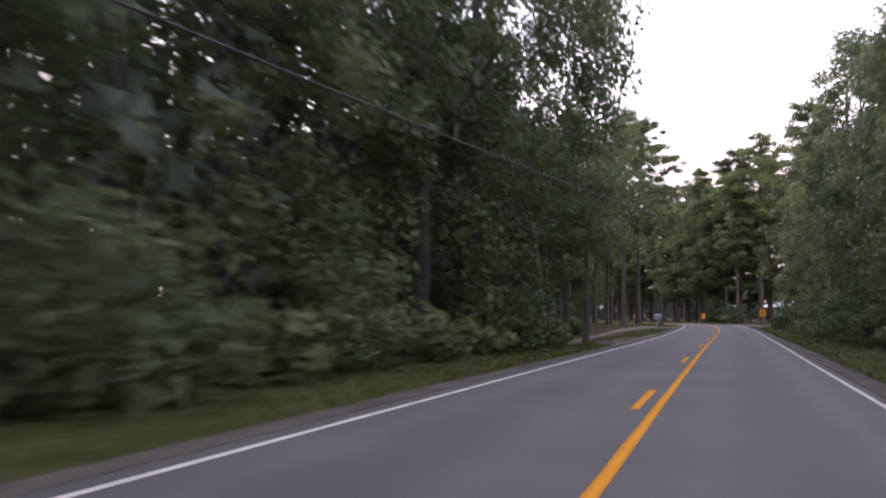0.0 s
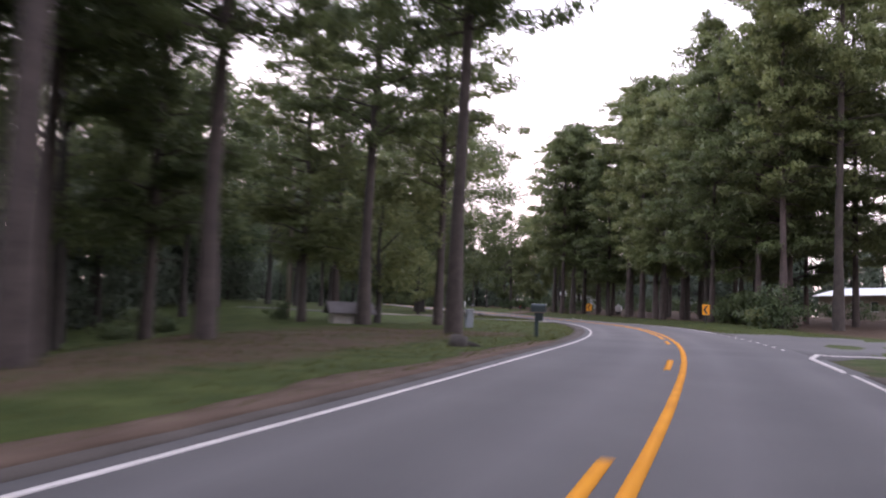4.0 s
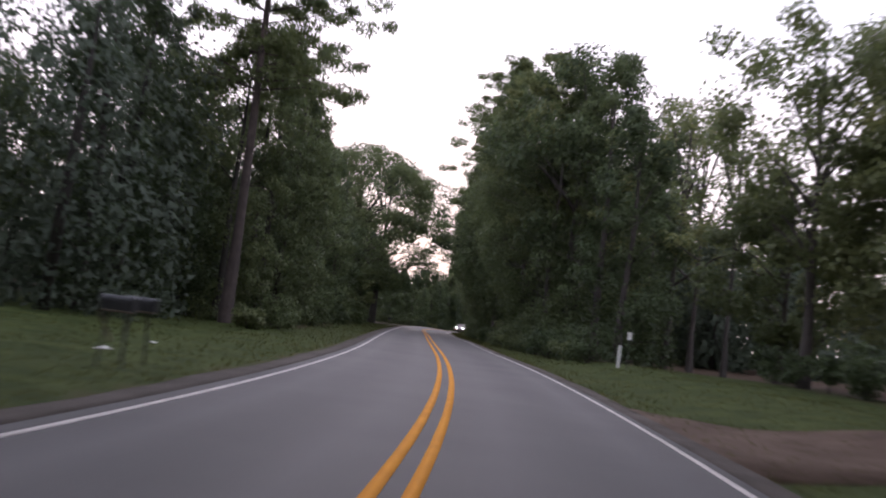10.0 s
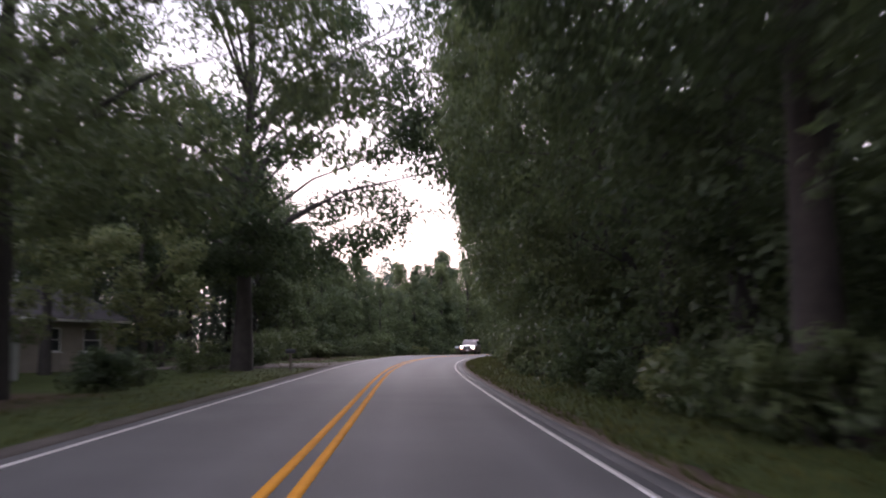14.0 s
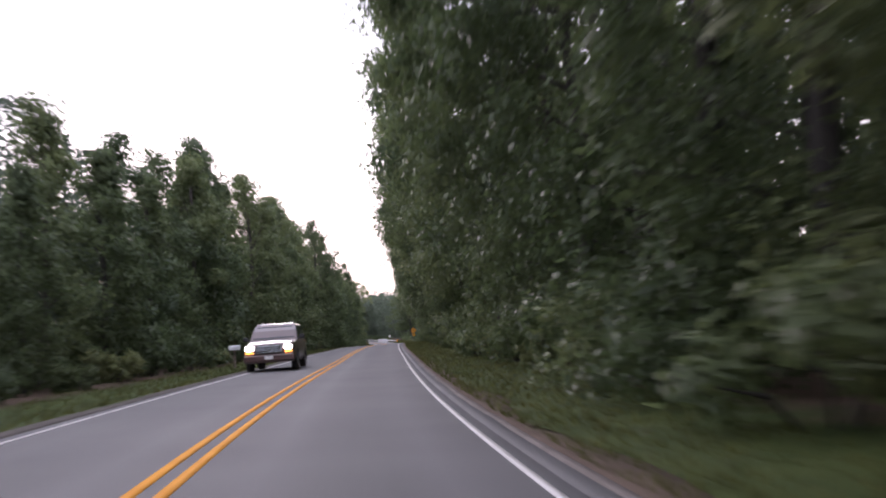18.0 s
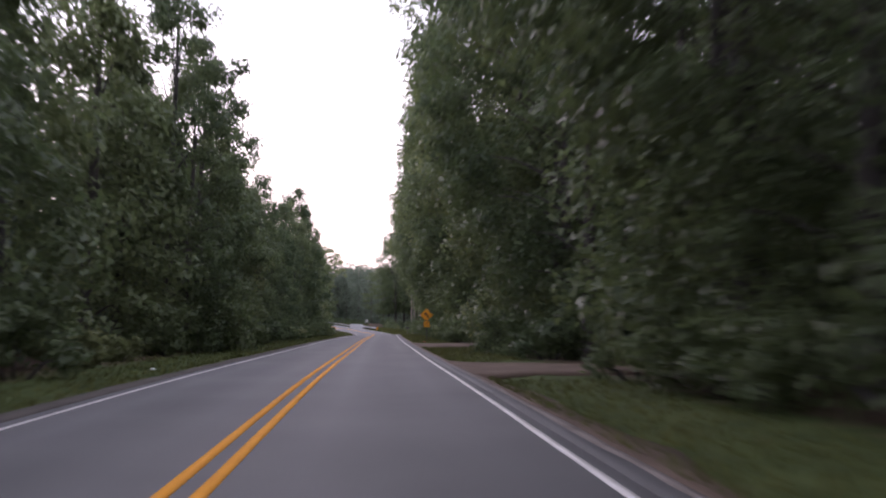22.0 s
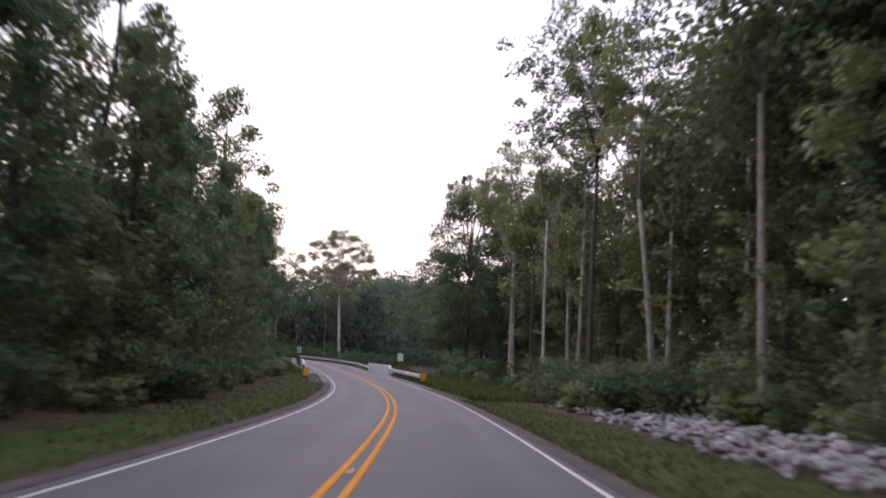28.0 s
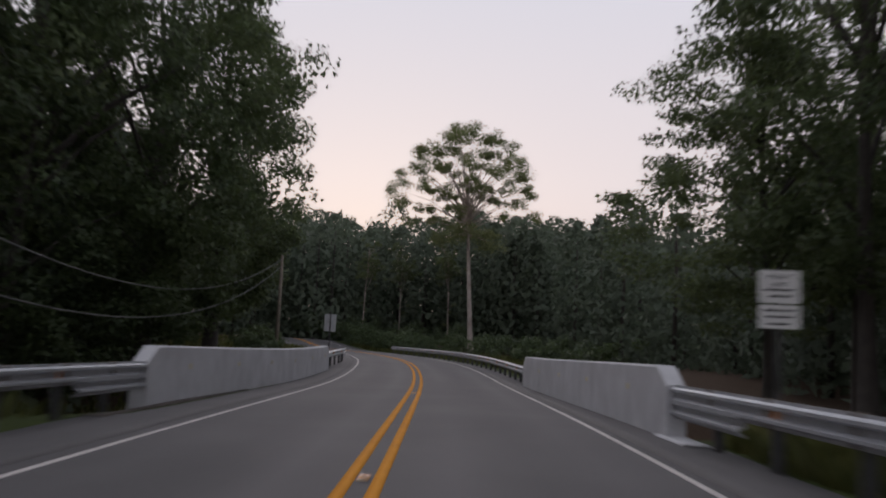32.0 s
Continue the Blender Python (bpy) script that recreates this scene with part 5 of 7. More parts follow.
def bridge_sign(s, u):
    t = thing("bridge_sign", stand(s, u, 0), "white bridge notice sign with black letters on a post", "traffic sign")
    u_post(2.35, t, 0.03, 0.08)
    up = part("upper_panel", flat_shape(rounded_rect(0.52, 0.42, 0.03, 0, 2.13), 0.0), M_SIGN_WHITE, t)
    lo = part("lower_panel", flat_shape(rounded_rect(0.52, 0.30, 0.03, 0, 1.75), 0.0), M_SIGN_WHITE, t)
    lettering("WEIGHT", 0.085, 0, -0.005, 2.255, M_BLACK, up)
    lettering("LIMIT", 0.085, 0, -0.005, 2.155, M_BLACK, up)
    text_bars(up, ((2.09, 0.03, 0.1, 0.9), (2.01, 0.03, 0.25, 0.8)), -0.24, 0.24, -0.005, M_BLACK)
    text_bars(lo, ((1.83, 0.028, 0.12, 0.9), (1.75, 0.028, 0.15, 0.85), (1.66, 0.028, 0.2, 0.8)), -0.24, 0.24, -0.005, M_BLACK)


bridge_sign(643.8, 4.85)


def sign_back(s, u):
    t = thing("traffic_sign", stand(s, u, 180), "grey back of a sign panel facing the other way", "traffic sign")
    u_post(2.6, t, 0.03)
    part("panel", flat_shape(rounded_rect(0.56, 0.84, 0.04, 0, 2.1), 0.0), M_STEEL, t)


sign_back(676, -4.2)


def street_sign(s, u):
    t = thing("street_name_sign", stand(s, u, 20), "green street name blades on a slim steel post", "street sign")
    part("post", Build().tube([(0, 0, -0.4), (0, 0, 2.75)], 0.03, 8), M_STEEL, t)
    for turn, z in ((0, 2.55), (90, 2.75)):
        p = part("blade", flat_shape(rounded_rect(0.9, 0.19, 0.03, 0, 0), 0.0), M_SIGN_GREEN, t, at=pose(0, 0, z, 0, 0, turn))
        bb = Build()
        for i in range(5):
            bb.box(-0.32 + 0.13 * i, -0.006, -0.045, -0.23 + 0.13 * i, -0.004, 0.045)
        part("text_bar", bb, M_SIGN_WHITE, p)


street_sign(110.5, 7.2)


# ---- mailboxes
def mailbox(s, u, turn, colour, label, tall=1.0, long=0.5, wide=0.2, high=0.24, post="wood", flag=True, numbers=True, open_flap=False, brace=False):
    """A rounded box on a post, its door towards -y."""
    t = thing("mailbox", stand(s, u, turn), label, "mailbox", "roadside mailboxes")
    arch = [(wide / 2 * math.cos(a), high - wide / 2 + wide / 2 * math.sin(a)) for a in np.linspace(0, math.pi, 9)]
    outline = [(-wide / 2, 0), (wide / 2, 0)] + arch
    b = Build()
    n = len(outline)
    rings = [[(x * k, y, tall + z * k + high * 0.02) for x, z in outline] for y, k in ((-long / 2, 0.97), (-long / 2 + 0.012, 1.0), (long / 2 - 0.012, 1.0), (long / 2, 0.97))]
    b.loft(rings)
    body = part("box", b, colour, t)
    d = Build()
    d.prism([(x * 1.04, tall + z * 1.03) for x, z in outline], -long / 2 - 0.014, -long / 2 - 0.002)
    door = part("door", d, colour, body)
    part("latch", Build().box(-0.02, -long / 2 - 0.035, tall + high - 0.03, 0.02, -long / 2 - 0.015, tall + high + 0.015, 0.004), M_STEEL, door)
    if flag:
        part("flag", Build().box(wide / 2 + 0.004, -0.08, tall + 0.05, wide / 2 + 0.01, -0.055, tall + high + 0.02).box(wide / 2 + 0.004, -0.08, tall + high - 0.03, wide / 2 + 0.01, 0.03, tall + high + 0.03), M_RED, body, "red signal flag")
    if numbers:
        bb = Build()
        for i in range(4):
            bb.box(-wide / 2 - 0.005, -0.12 + 0.07 * i, tall + 0.08, -wide / 2 - 0.002, -0.075 + 0.07 * i, tall + 0.15)
        part("number_bar", bb, M_SIGN_WHITE, body)
    plank = part("plank", Build().box(-wide / 2 - 0.02, -long / 2 + 0.03, tall - 0.03, wide / 2 + 0.02, long / 2 - 0.03, tall, 0.006), M_WOOD, t)
    if post == "wood":
        part("post", Build().box(-0.05, -0.05, -0.4, 0.05, 0.05, tall - 0.03, 0.008), M_WOOD, t)
    elif post == "moulded":
        b = Build()
        b.box(-0.07, -0.02, -0.4, 0.07, 0.12, tall - 0.03, 0.015)
        b.prism([(-0.06, tall - 0.32), (0.06, tall - 0.32), (0.06, tall - 0.03), (-0.06, tall - 0.03)], -0.18, 0.10)
        part("post", b, colour, t)
    else:
        for y in (-0.14, 0.14):
            part("leg", Build().tube([(0.02, y * 1.6, -0.4), (0, y, tall - 0.03)], 0.018, 6), M_STEEL_DARK, t)
    if brace:
        part("brace", Build().tube([(0, 0.03, tall * 0.45), (0, 0.26, tall - 0.04)], 0.025, 6), M_WOOD, t)
    return t


M_RED = material("red_plastic", (0.55, 0.04, 0.02), 0.5, colour2=(0.40, 0.03, 0.02), scale=6, grain=30)
M_BOX_BLACK = material("black_enamel", (0.02, 0.021, 0.024), 0.6, colour2=(0.035, 0.035, 0.04), scale=5, grain=30)
M_BOX_GREEN = material("dark_green_plastic", (0.014, 0.028, 0.030), 0.5, colour2=(0.025, 0.04, 0.042), scale=5, grain=30)
M_BOX_GREY = material("galvanised_sheet", (0.26, 0.28, 0.30), 0.55, metal=0.3, colour2=(0.19, 0.21, 0.23), scale=5, grain=30)
M_BOX_WHITE = material("white_enamel", (0.72, 0.72, 0.73), 0.45, colour2=(0.58, 0.58, 0.58), scale=5, grain=30)

mailbox(83, -4.8, 90, M_BOX_GREY, "large grey metal mailbox with a rounded top on a post", 0.82, 0.55, 0.36, 0.42, "moulded", False, False)
mailbox(119, -4.6, 90, M_BOX_GREEN, "dark green plastic mailbox moulded onto its post", 0.9, 0.52, 0.24, 0.30, "moulded", False, False)
mailbox(187.5, -5.2, 90, M_BOX_BLACK, "black mailbox with white number bars on a wooden post", 0.92, 0.56, 0.28, 0.30, "wood", False)
mailbox(206, -4.9, 90, M_BOX_BLACK, "black mailbox on thin steel legs beside the lawn", 0.85, 0.5, 0.2, 0.22, "steel", False, False, brace=True)
mailbox(207.2, -5.0, 90, M_BOX_BLACK, "second black mailbox on thin steel legs", 0.85, 0.5, 0.2, 0.22, "steel", False, False)
mailbox(203, 5.4, -90, M_BOX_BLACK, "black mailbox with a red flag on a wooden post", 0.75, 0.52, 0.24, 0.26, "wood", True, True, brace=True)
mailbox(311, -4.8, 90, M_BOX_BLACK, "small dark mailbox on a wooden post by the drive", 0.8, 0.45, 0.17, 0.2, "wood", False, False)
mailbox(388, -5.3, 90, M_BOX_WHITE, "white mailbox on a cantilever wooden arm", 0.88, 0.52, 0.2, 0.23, "wood", False, False, brace=True)
mailbox(549, 4.6, -90, M_BOX_BLACK, "dark mailbox on a wooden post beside the woods", 0.82, 0.5, 0.2, 0.22, "wood", False, False)


def marker_post(s, u, height, label, plate=False):
    t = thing("marker_post", stand(s, u, 0), label, "marker post", "white roadside posts")
    part("post", Build().box(-0.07, -0.05, -0.3, 0.07, 0.05, height, 0.012), M_SIGN_WHITE, t)
    part("cap", Build().box(-0.078, -0.058, height, 0.078, 0.058, height + 0.03, 0.01), M_SIGN_WHITE, t)


marker_post(230.9, 7.8, 0.95, "white wooden marker post in the verge grass")


def small_sign(s, u):
    t = thing("utility_marker", stand(s, u, 0), "small pale utility marker on a thin stake", "marker post")
    part("stake", Build().tube([(0, 0.02, -0.3), (0, 0.02, 1.45)], 0.014, 6), M_STEEL_DARK, t)
    part("plate", flat_shape(rounded_rect(0.2, 0.32, 0.02, 0, 1.4), 0.0), M_SIGN_WHITE, t)


small_sign(229.0, 7.7)


def pedestal(s, u):
    t = thing("utility_pedestal", stand(s, u, 20), "grey green utility pedestal standing on the lawn", "utility box")
    part("body", Build().box(-0.18, -0.16, -0.1, 0.18, 0.16, 0.82, 0.03), M_BOX_GREY, t)
    part("lid", Build().box(-0.2, -0.18, 0.82, 0.2, 0.18, 0.92, 0.03), M_BOX_GREY, t)


pedestal(129, -8.6)


# ---- poles and wires
def utility_pole(s, u, height, lean, label, transformer=False, arm=False, turn=0):
    t = thing("utility_pole", stand(s, u, turn, 0, lean), label, "utility pole", "utility poles")
    part("pole", Build().tube([(0, 0, -0.5), (0, 0, height * 0.5), (0, 0, height)], [0.13, 0.11, 0.085], 10), M_WOOD_PALE, t, shade=True)
    if arm:
        part("crossarm", Build().box(-1.1, -0.16, height - 0.7, 1.1, -0.06, height - 0.58, 0.01), M_WOOD_PALE, t)
        for x in (-1.0, 0.0, 1.0):
            part("insulator", Build().tube([(x, -0.11, height - 0.58), (x, -0.11, height - 0.5), (x, -0.11, height - 0.44)], [0.03, 0.05, 0.03], 8), M_SIGN_WHITE, t)
    if transformer:
        k = part("transformer", Build().tube([(0.32, 0, height - 2.4), (0.32, 0, height - 2.35), (0.32, 0, height - 1.5), (0.32, 0, height - 1.42)], [0.2, 0.24, 0.24, 0.18], 14), M_BOX_GREY, t, "grey transformer can", shade=True)
        part("bushing", Build().tube([(0.32, 0, height - 1.42), (0.32, 0, height - 1.25)], [0.05, 0.02], 8), M_SIGN_WHITE, k)
    return t


M_WIRE = material("weathered_wire", (0.16, 0.155, 0.15), 0.6, colour2=(0.10, 0.10, 0.10), scale=3, grain=20)


def wire(p, q, sag, r, label):
    p, q = Vector(p), Vector(q)
    pts = [p.lerp(q, t) - Vector((0, 0, sag * 4 * t * (1 - t))) for t in np.linspace(0, 1, 25)]
    return tagged(new("overhead_wire", Build().tube(pts, r, 5).mesh("overhead_wire", M_WIRE if r > 0.015 and p.y > 300 else M_BLACK, True)), label, "wire", "overhead wires")


utility_pole(137, -19.8, 8.6, 0, "utility pole with a grey transformer in the yard", True, True)
utility_pole(634.5, -9.95, 6.4, 9, "weathered leaning utility pole beside the guardrail")
utility_pole(631, -10.2, 2.6, 14, "short leaning stub of a broken pole")
utility_pole(688, -7.8, 6.2, 0, "wooden utility pole past the bridge with slack wires")
words = "slack grey overhead wire"
top = spot(688, -7.8, 6.0)
wire(top, spot(652, -11.2, 9.0), 2.0, 0.022, words)
wire(spot(688, -7.8, 5.55), spot(655, -11.0, 7.0), 1.7, 0.022, words)
wire(spot(-13.5, -13.1, 6.58), spot(70.8, 6.3, 5.3), 1.29, 0.022, "thick black overhead wire crossing above the road")
wire(spot(-13.5, -12.4, 7.7), spot(70.8, 7.0, 6.2), 1.2, 0.010, "thin black overhead wire crossing above the road")


# ---- the bridge
def parapet(s0, s1, u0, u1, label):
    """A concrete wall along the road with sloped ends and a chamfered top."""
    side = 1 if u0 > 0 else -1
    t = thing("bridge_parapet", Matrix(), label, "bridge parapet", "bridge parapets")
    rings = []
    for s in np.concatenate([[s0, s0 + 0.01, s0 + 0.55], np.arange(s0 + 2, s1 - 1, 1.5), [s1 - 0.55, s1 - 0.01, s1]]):
        u = u0 + (u1 - u0) * (s - s0) / (s1 - s0)
        h = 1.02 if s0 + 0.5 < s < s1 - 0.5 else 0.74
        prof = [(0.0, -0.3), (0.0, h - 0.03), (0.03, h), (0.27, h), (0.30, h - 0.03), (0.30, -0.3)]
        rings.append([tuple(spot(s, u, 0) * [1, 1, 0] + (spot(s, u + side * a, 0) - spot(s, u, 0)) * [1, 1, 0] + np.array([0, 0, float(spot(s, side * 3.3, 0)[2]) + z])) for a, z in prof])
    part("wall", Build().loft(rings), M_CONCRETE, t)
    for s in np.arange(s0 + 2.5, s1 - 1, 4.0):
        u = u0 + (u1 - u0) * (s - s0) / (s1 - s0)
        p = spot(s, u - side * 0.012, 0)
        m = Matrix.Translation((p[0], p[1], float(spot(s, side * 3.3)[2]) + 0.62)) @ pose(0, 0, 0, 0, 0, math.degrees(float(np.interp(s, road_s, road_h))))
        part("reflector", Build().box(-0.008, -0.05, -0.05, 0.008, 0.05, 0.05, 0.004), M_REFLECT, t, "small pale reflector", m)
    return t


M_AMBER = material("amber_reflector", (0.95, 0.36, 0.05), 0.25, colour2=(0.85, 0.30, 0.04), scale=8, grain=30)
M_REFLECT = material("reflector", (0.85, 0.75, 0.45), 0.2, colour2=(0.75, 0.65, 0.4), scale=8, grain=30)
parapet(648.5, 672.6, -4.55, -3.92, "pale concrete bridge parapet with sloped ends")
parapet(646, 664.5, 4.0, 3.75, "pale concrete bridge parapet with sloped ends and reflectors")
ribbon("bridge_kerb", 646, 673, [-4.7, -4.5, -4.35], M_SHOULDER, up=0.02, step=1.0, label="worn concrete deck edge beneath the parapet", category="bridge deck")

ribbon("approach_slab", 644.7, 646.3, [3.9, 4.0, 4.3], M_CONCRETE, up=0.03, step=0.5, label="pale concrete slab at the foot of the bridge parapet", category="bridge deck")

BEAM = [(0.0, 0.155), (0.0, 0.12), (0.075, 0.095), (0.075, 0.06), (0.0, 0.03), (0.0, -0.03), (0.075, -0.06), (0.075, -0.095), (0.0, -0.12), (0.0, -0.155)]


def guardrail(s0, s1, u, label, bend=None, double=None, lift=0.6):
    """W-beam panels on steel posts; u may change along s by bend(s)."""
    side = 1 if u > 0 else -1
    t = thing("guardrail", Matrix(), label, "guardrail", "guardrails at the bridge")
    off = bend or (lambda s: u)

    def beam(a, b, high):
        rings = []
        for s in np.linspace(a, b, max(3, int((b - a) / 0.8))):
            front = [(side * (0.085 - d), z) for d, z in BEAM]
            back = [(x + side * 0.006, z) for x, z in front[::-1]]
            base = float(spot(s, side * 3.6)[2])
            rings.append([tuple(np.append(spot(s, off(s) + x)[:2], base + high + z)) for x, z in front + back])
        return Build().loft(rings)

    n = max(1, round((s1 - s0) / 3.81))
    for i in range(n):
        a, b = s0 + (s1 - s0) * i / n, s0 + (s1 - s0) * (i + 1) / n
        part("rail_panel", beam(a, b + (0.12 if i < n - 1 else 0), lift), M_STEEL, t)
    if double:
        part("lower_rail", beam(double[0], double[1], 0.42), M_STEEL, t)
    for i in range(2 * n + 1):
        s = s0 + 0.15 + (s1 - s0 - 0.3) * i / (2 * n)
        h = math.degrees(float(np.interp(s, road_s, road_h)))
        p = spot(s, off(s) + side * 0.2)
        z = float(spot(s, side * 3.6)[2]) + lift - 0.6
        m = Matrix.Translation((p[0], p[1], z)) @ pose(0, 0, 0, 0, 0, h)
        part("post", POST, None, t, at=m)
        part("spacer", SPACER, None, t, at=Matrix.Translation((*spot(s, off(s) + side * 0.13)[:2], z)) @ pose(0, 0, 0, 0, 0, h))
    for i in range(n):
        s = s0 + 0.6 + (s1 - s0 - 1.2) * i / n
        p = np.append(spot(s, off(s) + side * 0.075)[:2], float(spot(s, side * 3.6)[2]) + lift)
        part("reflector", Build().box(-0.035, -0.006, -0.045, 0.035, 0.006, 0.045, 0.003), M_AMBER, t, "small amber reflector", Matrix.Translation(p) @ pose(0, 0, 0, 0, 0, math.degrees(float(np.interp(s, road_s, road_h)))))
    return t


POST = Build().box(-0.05, -0.075, -1.0, 0.05, 0.075, 0.72, 0.006).mesh("post", M_STEEL_DARK)
SPACER = Build().box(-0.05, -0.07, 0.44, 0.05, 0.07, 0.76, 0.006).mesh("spacer", M_WOOD)


def object_marker(s, u, label):
    t = thing("object_marker", stand(s, u, 0), label, "object marker", "yellow markers at the rail ends")
    u_post(0.9, t, 0.05)
    p = part("panel", flat_shape(rounded_rect(0.42, 0.62, 0.03, 0, 0.58), 0.0), M_SIGN_YELLOW, t)
    bb = Build()
    for k in range(3):
        z = 0.36 + 0.17 * k
        bb.prism([(-0.19, z), (0.19, z + 0.13), (0.19, z + 0.19), (-0.19, z + 0.06)], -0.006, -0.004)
    part("stripe", bb, material("dull_yellow_stripe", (0.55, 0.22, 0.01), 0.5, colour2=(0.45, 0.18, 0.01)), p, "darker slanting stripes")


galv = "galvanised steel guardrail on short posts"
guardrail(626.5, 646.4, 4.35, galv, lambda s: 4.35 - 0.3 * ramp(s, 628, 645), (643, 646.3))
guardrail(627.5, 649, -4.75, galv, lambda s: -4.75 + 0.2 * ramp(s, 630, 648), (645.6, 648.9))
guardrail(664.2, 716, 3.9, galv, lift=0.5)
guardrail(672.2, 684, -4.0, galv, lambda s: -3.98 + 0.42 * ramp(s, 674, 683))
object_marker(625.6, 4.55, "yellow striped marker at the guardrail end")
object_marker(626.6, -4.85, "yellow striped marker at the guardrail end")


def road_stud(s):
    t = thing("road_stud", stand(s, 0.0, 0, 0.012), "raised amber reflector between the yellow lines", "road stud", "road studs")
    # casing is bright amber too: returned headlight put into its colour
    part("casing", Build().box(-0.055, -0.05, 0, 0.055, 0.05, 0.02, 0.008), M_AMBER, t)
    part("lens", Build().box(-0.045, -0.052, 0.004, 0.045, -0.047, 0.016, 0.001), M_REFLECT, t)


for s in (377.5, 551, 565.5, 580, 596, 622, 640.5, 656):
    road_stud(s)


# ---- rocks on the creek bank
def rock_mesh(seed):
    bm = bmesh.new()
    bmesh.ops.create_icosphere(bm, subdivisions=1, radius=0.5)
    rng = np.random.default_rng(seed)
    sc = rng.uniform(0.6, 1.2, 3) * np.array([1, 1, 0.7])
    for v in bm.verts:
        k = 1 + 0.28 * noise.noise(v.co * 2.1 + Vector((seed, 0, 0)))
        v.co = Vector((v.co.x * sc[0] * k, v.co.y * sc[1] * k, v.co.z * sc[2] * k))
    me = bpy.data.meshes.new("stone")
    bm.to_mesh(me)
    bm.free()
    me.materials.append(M_ROCK)
    return me


def riprap():
    t = thing("riprap_bank", Matrix(), "bank of loose grey riprap stones beside the creek", "rocks")
    meshes = [rock_mesh(i) for i in range(8)]
    rng = np.random.default_rng(33)
    for i in range(290):
        s = rng.uniform(566, 597)
        u = rng.uniform(6.6, 12.5) + 0.05 * (s - 566)
        k = rng.uniform(0.22, 0.52)
        x, y, z = spot(s, u, 0.05 + 0.25 * rng.uniform())
        part("stone", meshes[i % 8], None, t, at=pose(x, y, z, *rng.uniform(-40, 40, 2), rng.uniform(0, 360)) @ Matrix.Diagonal((k, k, k, 1)))
    rubble = thing("riprap_rubble", Matrix(), "small broken grey stones between the larger riprap", "rocks", kind="stuff")
    b = Build()
    for i in range(1500):
        me = meshes[i % 8]
        s = rng.uniform(565, 598)
        x, y, z = spot(s, rng.uniform(6.4, 13) + 0.05 * (s - 566), 0.02 + 0.22 * rng.uniform())
        k = rng.uniform(0.12, 0.32)
        m = pose(x, y, z, *rng.uniform(-40, 40, 2), rng.uniform(0, 360)) @ Matrix.Diagonal((k, k, k, 1))
        b.add([m @ v.co for v in me.vertices], [tuple(p.vertices) for p in me.polygons])
    part("stones", b, M_ROCK, rubble)
    t2 = thing("riprap_bank", Matrix(), "small pale stones above the bank beside the guardrail", "rocks")
    for i in range(40):
        x, y, z = spot(rng.uniform(636, 646), rng.uniform(-9.5, -6.5), 0.05)
        k = rng.uniform(0.2, 0.5)
        part("stone", meshes[i % 8], None, t2, at=pose(x, y, z, 0, 0, rng.uniform(0, 360)) @ Matrix.Diagonal((k, k, k, 1)))


riprap()


# ---- vehicles
M_TYRE = material("tyre_rubber", (0.02, 0.02, 0.021), 0.85, colour2=(0.035, 0.034, 0.033), scale=6, grain=40, bump=0.2)
M_RIM = material("alloy_rim", (0.42, 0.42, 0.44), 0.35, metal=0.8, colour2=(0.3, 0.3, 0.31), scale=5, grain=30)
M_CARGLASS = material("tinted_glass", (0.02, 0.022, 0.026), 0.06, gloss=0.35)
M_LAMP_ON = material("lit_headlamp", (0.9, 0.9, 0.9), 0.2, glow=((1.0, 0.97, 0.92), 12.0))
M_AMBER_ON = material("amber_lamp", (0.9, 0.35, 0.05), 0.3, glow=((1.0, 0.35, 0.05), 2.5))
M_LAMP_OFF = glass_material("lamp_glass", (0.55, 0.56, 0.58), 0.1)
M_CHROME = material("chrome", (0.62, 0.63, 0.65), 0.2, metal=0.95, colour2=(0.5, 0.5, 0.52), scale=4, grain=20)
M_TRIM = material("black_trim", (0.022, 0.022, 0.024), 0.65, colour2=(0.035, 0.035, 0.036), scale=5, grain=40)


def car_paint(name, colour):
    m = material(name, colour, 0.3, colour2=tuple(v * 0.82 for v in colour), scale=1.5, grain=20)
    m.node_tree.nodes["Principled BSDF"].inputs["Coat Weight"].default_value = 0.5
    return m


def wheel(parent, x, y, r, w):
    side = 1 if x > 0 else -1
    prof = [(-w / 2, r * 0.62), (-w / 2, r * 0.9), (-w * 0.36, r), (w * 0.36, r), (w / 2, r * 0.9), (w / 2, r * 0.62)]
    n = 22
    b = Build()
    b.loft([[(x + px, y + pr * math.cos(a), r + pr * math.sin(a)) for px, pr in prof] for a in [2 * math.pi * i / n for i in range(n + 1)]], close=False)
    wh = part("wheel", b, M_TYRE, parent, "black rubber tyre", shade=True)
    d = Build()
    f = x + side * w * 0.32
    d.loft([[(f, y + k * r * math.cos(a), r + k * r * math.sin(a)) for a in [2 * math.pi * i / 16 for i in range(16)]] if j != 1 else [(f + side * 0.03, y + k * r * math.cos(a), r + k * r * math.sin(a)) for a in [2 * math.pi * i / 16 for i in range(16)]] for j, k in enumerate((0.64, 0.5, 0.12))])
    part("rim", d, M_RIM, wh, "grey alloy rim")
    return wh


def quad_panel(b, a, c, d, e, thick, n):
    """A thin plate over four corners, n its outward normal."""
    o = Vector(n) * thick
    pts = [Vector(p) for p in (a, c, d, e)]
    b.add([p for p in pts] + [p + o for p in pts], [(0, 1, 2, 3), (4, 5, 6, 7), (0, 4, 5, 1), (1, 5, 6, 2), (2, 6, 7, 3), (3, 7, 4, 0)])


